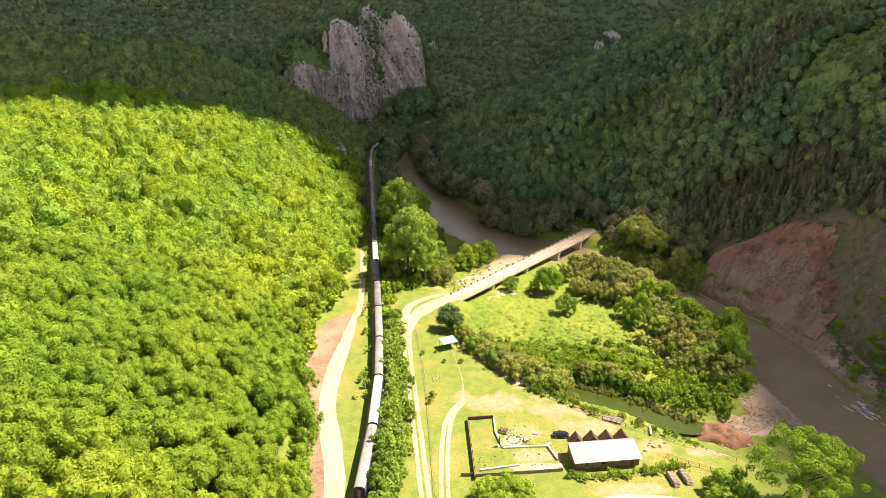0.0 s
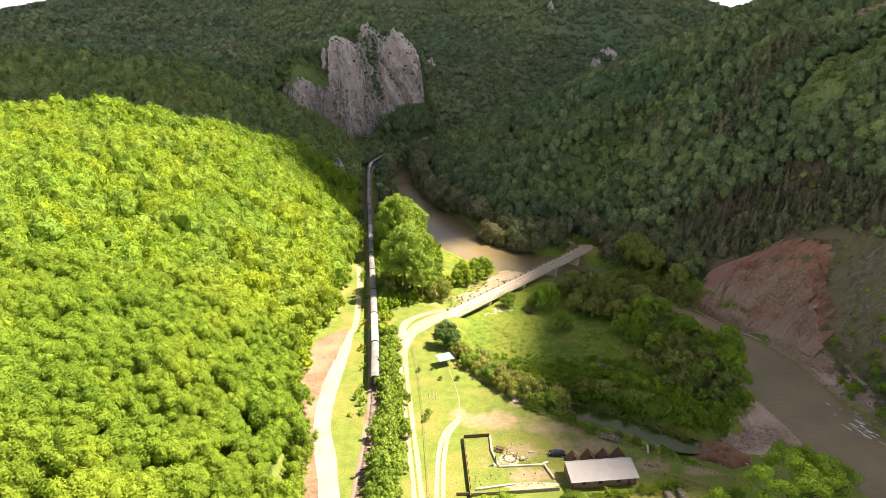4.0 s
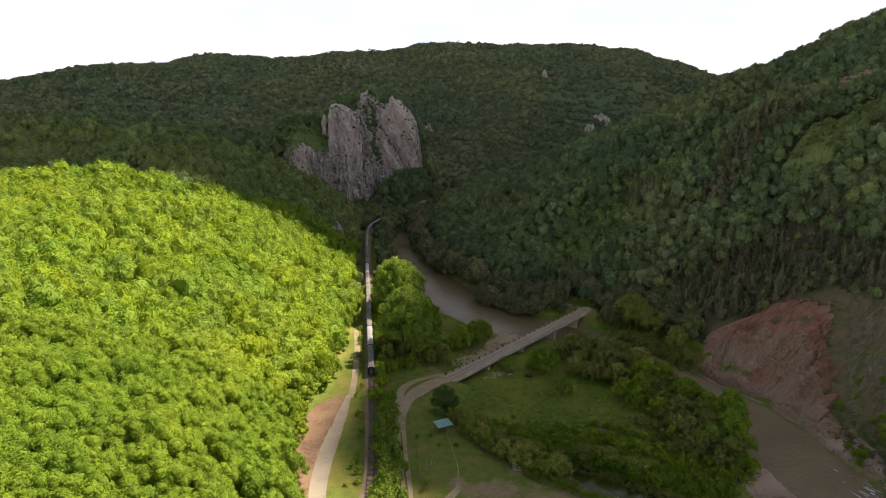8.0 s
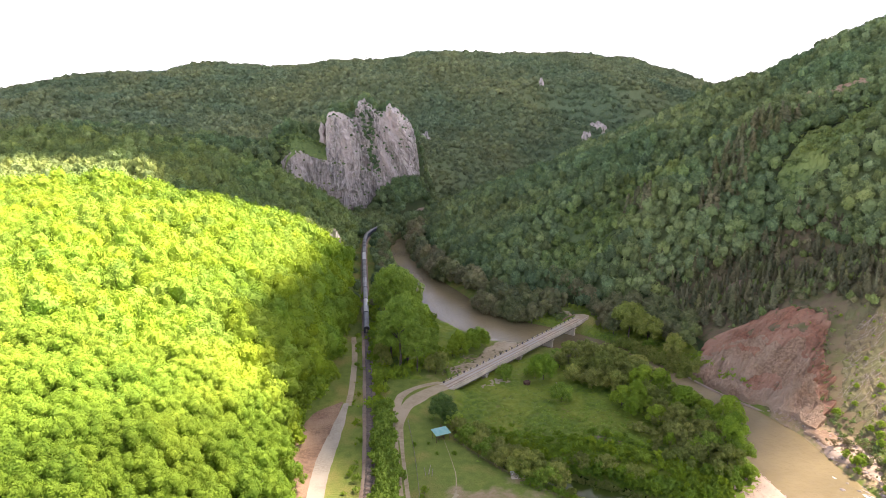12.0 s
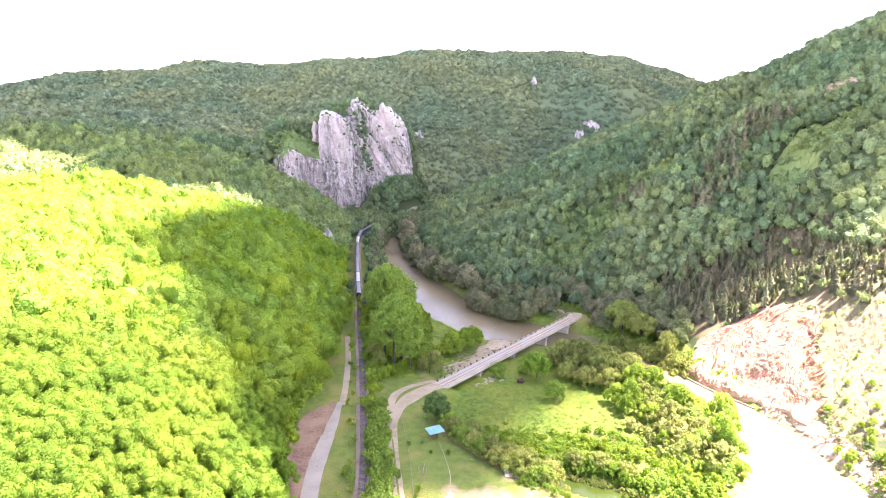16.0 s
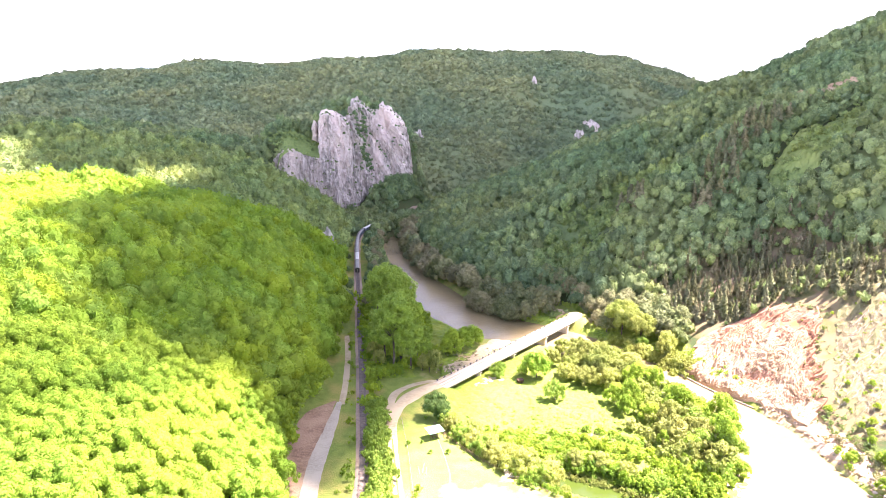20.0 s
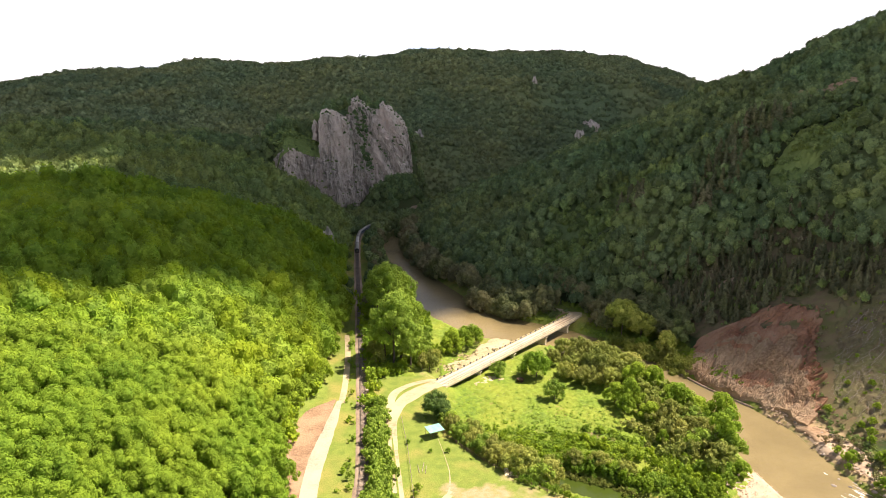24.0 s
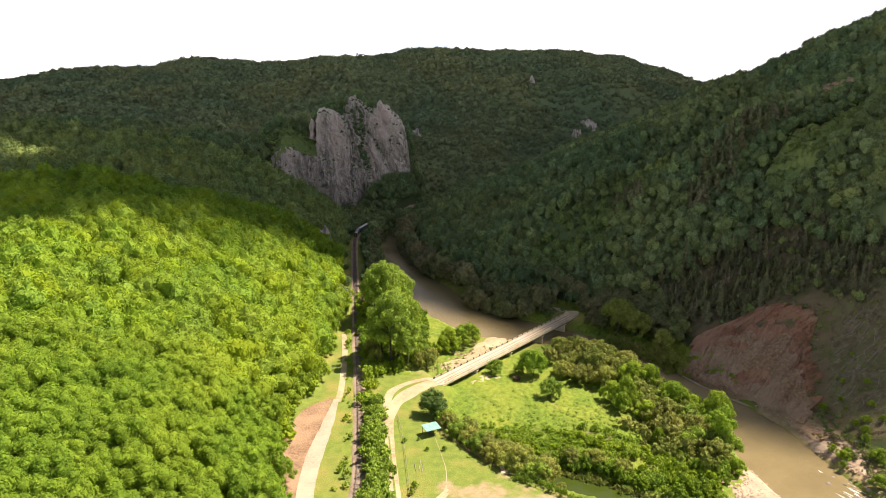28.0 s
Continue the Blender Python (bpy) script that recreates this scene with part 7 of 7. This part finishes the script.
def small_things():
    t = thing("stone_table", pose(29.4, 168.4, spot(29.4, 168.4)), "white painted outdoor table on a pale slab", "table")
    part("slab", boxes((-0.5, 3.6, -2.4, 0.6, -0.05, 0.14)), M["concrete"], t)
    part("tabletop", boxes((-0.6, 0.6, -0.5, 0.5, 0.78, 0.88), bevel=0.03), M["white"], t)
    part("pedestal", tube(bmesh.new(), (0, 0, 0.1), (0, 0, 0.8), 0.25, 0.2, 10), M["white"], t)
    for x, y, turn, L in ((5.0, 172, 82, 5.2), (5.8, 170.5, 84, 4.0), (3.6, 171, 95, 4.4)):
        p = thing("pole", pose(x, y, spot(x, y) + 0.1, 0, 0, turn), "pale wooden pole lying in the grass", "pole", "poles in the grass")
        part("shaft", tube(bmesh.new(), (-L / 2, 0, 0), (L / 2, 0, 0), 0.11, 0.09, 7), M["wood_grey"], p)
    h = thing("bee_hut", pose(46.5, 238.5, spot(46.5, 238.5), 0, 0, 20), "small red-brown wooden hut below the bridge", "hut")
    part("walls", boxes((-1.1, 1.1, -0.8, 0.8, 0, 1.5)), M["wood_red"], h)
    part("roof", boxes((-1.35, 1.35, -1.0, 1.0, 1.5, 1.62)), M["wood_red"], h, at=pose(0, 0, 0, 4))
    for x, y, turn, L in ((95, 153, 40, 7), (88, 152.5, 35, 4)):
        d = thing("driftwood", pose(x, y, spot(x, y) + 0.5, 0, -6, turn), "bleached driftwood trunk on the gravel bar", "driftwood", "driftwood")
        part("trunk", tube(bmesh.new(), (-L / 2, 0, 0), (L / 2, 0, 0), 0.5, 0.3, 9), M["wood_grey"], d)
    for x, y in ((10.2, 197.6), (11.6, 196.9)):
        b = thing("bench", pose(x, y, spot(x, y), 0, 0, -25), "red-brown wooden bench under the tree", "bench", "benches")
        part("seat", boxes((-0.9, 0.9, -0.2, 0.2, 0.4, 0.46)), M["wood_red"], b)
        for k in (-0.7, 0.7):
            part("leg", boxes((k - 0.05, k + 0.05, -0.15, 0.15, 0, 0.4)), M["wood_red"], b)
    r = np.random.RandomState(8)
    for i in range(12):
        x, y = 60 + r.normal(0, 2.2), 136 + r.normal(0, 1.6)
        ob = new("field_stone", boulders[i % 4])
        s = r.uniform(0.25, 0.5)
        ob.matrix_basis = Matrix.Translation((x, y, spot(x, y) + 0.1)) @ Matrix.Scale(s, 4)
        tagged(ob, "pale field stone on the grass", "stone", "field stones")


shelter()
long_shed()
for x, y in ((40.3, 138.4), (44.5, 138.8), (48.6, 139.2), (52.8, 139.6)):
    cabin(x, y)
car()
log_pile(60.1, 122.1, 3)
log_pile(63.4, 122.8, 5)
pen()
creek_platform()
small_things()


# ---------------------------------------------------------------- clouds that drift over the valley
CLOUD_Z = 2300.0
WIND = Vector((-0.85, 0.53, 0)).normalized()
WIND_SPEED = 17.5


def bank_edge(a):
    """Near edge of the drifting cloud bank across the wind, by the distance along the wind."""
    return np.interp(a, [-3000, -480, -463, -450, -410, -400, -374, -335, -300, -275, -260, -246, -239, -232, -224, -216, -208, -200, -180, -150, -120, -90, -60, -40, -25, -12, -5, 5, 20, 35, 45, 60, 70, 84, 96, 106, 122, 130, 160, 200, 214, 235, 250, 290, 320, 350, 385, 430, 3000],
                     [252, 258, 264, 285, 288, 298, 312, 326, 338, 340, 318, 292, 276, 256, 232, 205, 165, 122, 94, 91, 110, 119, 123, 121, 127, 141, 155, 182, 211, 238, 256, 298, 310, 303, 278, 258, 249, 236, 231, 234, 248, 262, 268, 262, 245, 222, 155, 140, 140])


def cloud_bank():
    a = grid_axis((-2600, -700, 60), (-700, 500, 4), (500, 2400, 60))
    depth = np.array([0, 10, 25, 60, 120, 250, 450, 800, 1300, 2000.0, 2600])
    A, D = np.meshgrid(a, depth)
    edge = bank_edge(A) + 3 * wave_noise(A, A * 0, 40, 61) + 2 * wave_noise(A, A * 0, 14, 62)
    C = edge + D
    puff = 60 * smooth(D, 0, 200) + 25 * np.abs(wave_noise(A, C, 160, 63)) * smooth(D, 0, 60)
    ux, uy = WIND.x, WIND.y
    X, Y = A * ux + C * uy, A * uy - C * ux
    na, nd = len(a), len(depth)
    top = np.stack([X, Y, puff], 2).reshape(-1, 3)
    low = np.stack([X, Y, -10 * smooth(D, 0, 60) + 5 * wave_noise(A, C, 200, 64)], 2).reshape(-1, 3)
    i = (np.arange(nd - 1)[:, None] * na + np.arange(na - 1)[None, :]).ravel()
    q = np.stack([i, i + 1, i + na + 1, i + na], 1)
    me = mesh_of("cloud_bank", np.concatenate([top, low]), np.concatenate([q, q[:, ::-1] + len(top)]), M["cloud"], True)
    return tagged(new("cloud_bank", me), "broad white cloud bank drifting over the valley", "cloud")


def cloud_veil(name, a0, a1, c0, c1, seed):
    """A thin ragged sheet of cloud between two distances along the wind and two across it."""
    u, v = np.meshgrid(np.linspace(0, 1, 60), np.linspace(0, 1, 40))
    A = a0 + (a1 - a0) * u + 9 * wave_noise(u * 100, v * 100, 40, seed) * np.abs(2 * u - 1)
    C = c0 + (c1 - c0) * v + 9 * wave_noise(u * 100, v * 100, 40, seed + 1) * np.abs(2 * v - 1)
    X, Y = A * WIND.x + C * WIND.y, A * WIND.y - C * WIND.x
    V = np.stack([X, Y, -30 + 6 * wave_noise(A, C, 60, seed + 2)], 2).reshape(-1, 3)
    i = (np.arange(39)[:, None] * 60 + np.arange(59)[None, :]).ravel()
    return tagged(new(name, mesh_of(name, V, np.stack([i, i + 1, i + 61, i + 60], 1), M["cloud_veil"], True)), "thin translucent cloud veil drifting over the valley", "cloud", "thin clouds")


CLOUD = cloud_bank()
VEILS = [cloud_veil("cloud_veil", -238, -188, 140, 350, 65), cloud_veil("cloud_veil", -190, -52, -420, 150, 68)]
def cloud_fringe():
    """A ragged tongue of cloud that comes loose from the bank: its front lies at a = 0, its near edge at c = 0."""
    u, v = np.meshgrid(np.linspace(0, 1, 50), np.linspace(0, 1, 40))
    A = -190 * u + 10 * wave_noise(u * 100, v * 100, 45, 81) * np.abs(2 * u - 1) + 14 * np.abs(2 * v - 1) ** 3 * (1 - 2 * u)
    C = 130 * v + 9 * wave_noise(u * 100, v * 100, 38, 82) * np.abs(2 * v - 1) + 14 * np.abs(2 * u - 1) ** 3 * (1 - v)
    X, Y = A * WIND.x + C * WIND.y, A * WIND.y - C * WIND.x
    rim = np.minimum(np.minimum(u, 1 - u), np.minimum(v, 1 - v))
    puff = 30 * smooth(rim, 0.0, 0.3)
    top, low = (np.stack([X, Y, z], 2).reshape(-1, 3) for z in (puff - 40, -0.3 * puff - 40.5))
    i = (np.arange(39)[:, None] * 50 + np.arange(49)[None, :]).ravel()
    q = np.stack([i, i + 1, i + 51, i + 50], 1)
    me = mesh_of("cloud_fringe", np.concatenate([top, low]), np.concatenate([q, q[:, ::-1] + len(top)]), M["cloud"], True)
    return tagged(new("cloud_fringe", me), "ragged white tongue of cloud drifting over the hillside", "cloud", "thin clouds")


FRINGE = cloud_fringe()
CLOUD_AT = sun_from * (CLOUD_Z / sun_from.z)


def motions():
    """The train rolls away along the railway; the cloud bank drifts with the wind."""
    rear = float(np.interp(116.8, TRACK[:, 1], TRACK_S))
    times = [i * 1.0 for i in range(29)]
    for k, c in enumerate(COACHES):
        rows = []
        for t in times:
            s = rear + 14.55 * t + COACH * (k + 0.5)
            p, q = on_track(s - 8.6), on_track(s + 8.6)
            m = (p + q) / 2
            rows.append((t, pose(m[0], m[1], 0.63, 0, 0, math.degrees(math.atan2(q[1] - p[1], q[0] - p[0])) - 90)))
        walk(c, rows)
    for c in VEILS:
        walk(c, [(t, Matrix.Translation(CLOUD_AT + WIND * (WIND_SPEED * t))) for t in times])
    rows = []
    for t in times:
        a = float(np.interp(t, [0, 15, 16, 17, 19, 21, 22, 24, 28], [120, 255, 275, 292, 306, 320, 350, 490, 700]))
        c = float(np.interp(t, [0, 11, 13, 15, 17, 19, 28], [420, 215, 165, 128, 98, 93, 93]))
        rows.append((t, Matrix.Translation(CLOUD_AT + Vector((a * WIND.x + c * WIND.y, a * WIND.y - c * WIND.x, 0)))))
    walk(FRINGE, rows)
    rows = []
    for t in times:                                    # the bank wavers a little across the wind
        c = float(np.interp(t, [0, 3, 6, 7, 9, 11, 14, 17, 20, 24, 28], [8, 6, 16, 10, 0, 18, 15, 5, 0, -30, -28]))
        rows.append((t, Matrix.Translation(CLOUD_AT + WIND * (WIND_SPEED * t) + Vector((c * WIND.y, -c * WIND.x, 0)))))
    walk(CLOUD, rows)


motions()
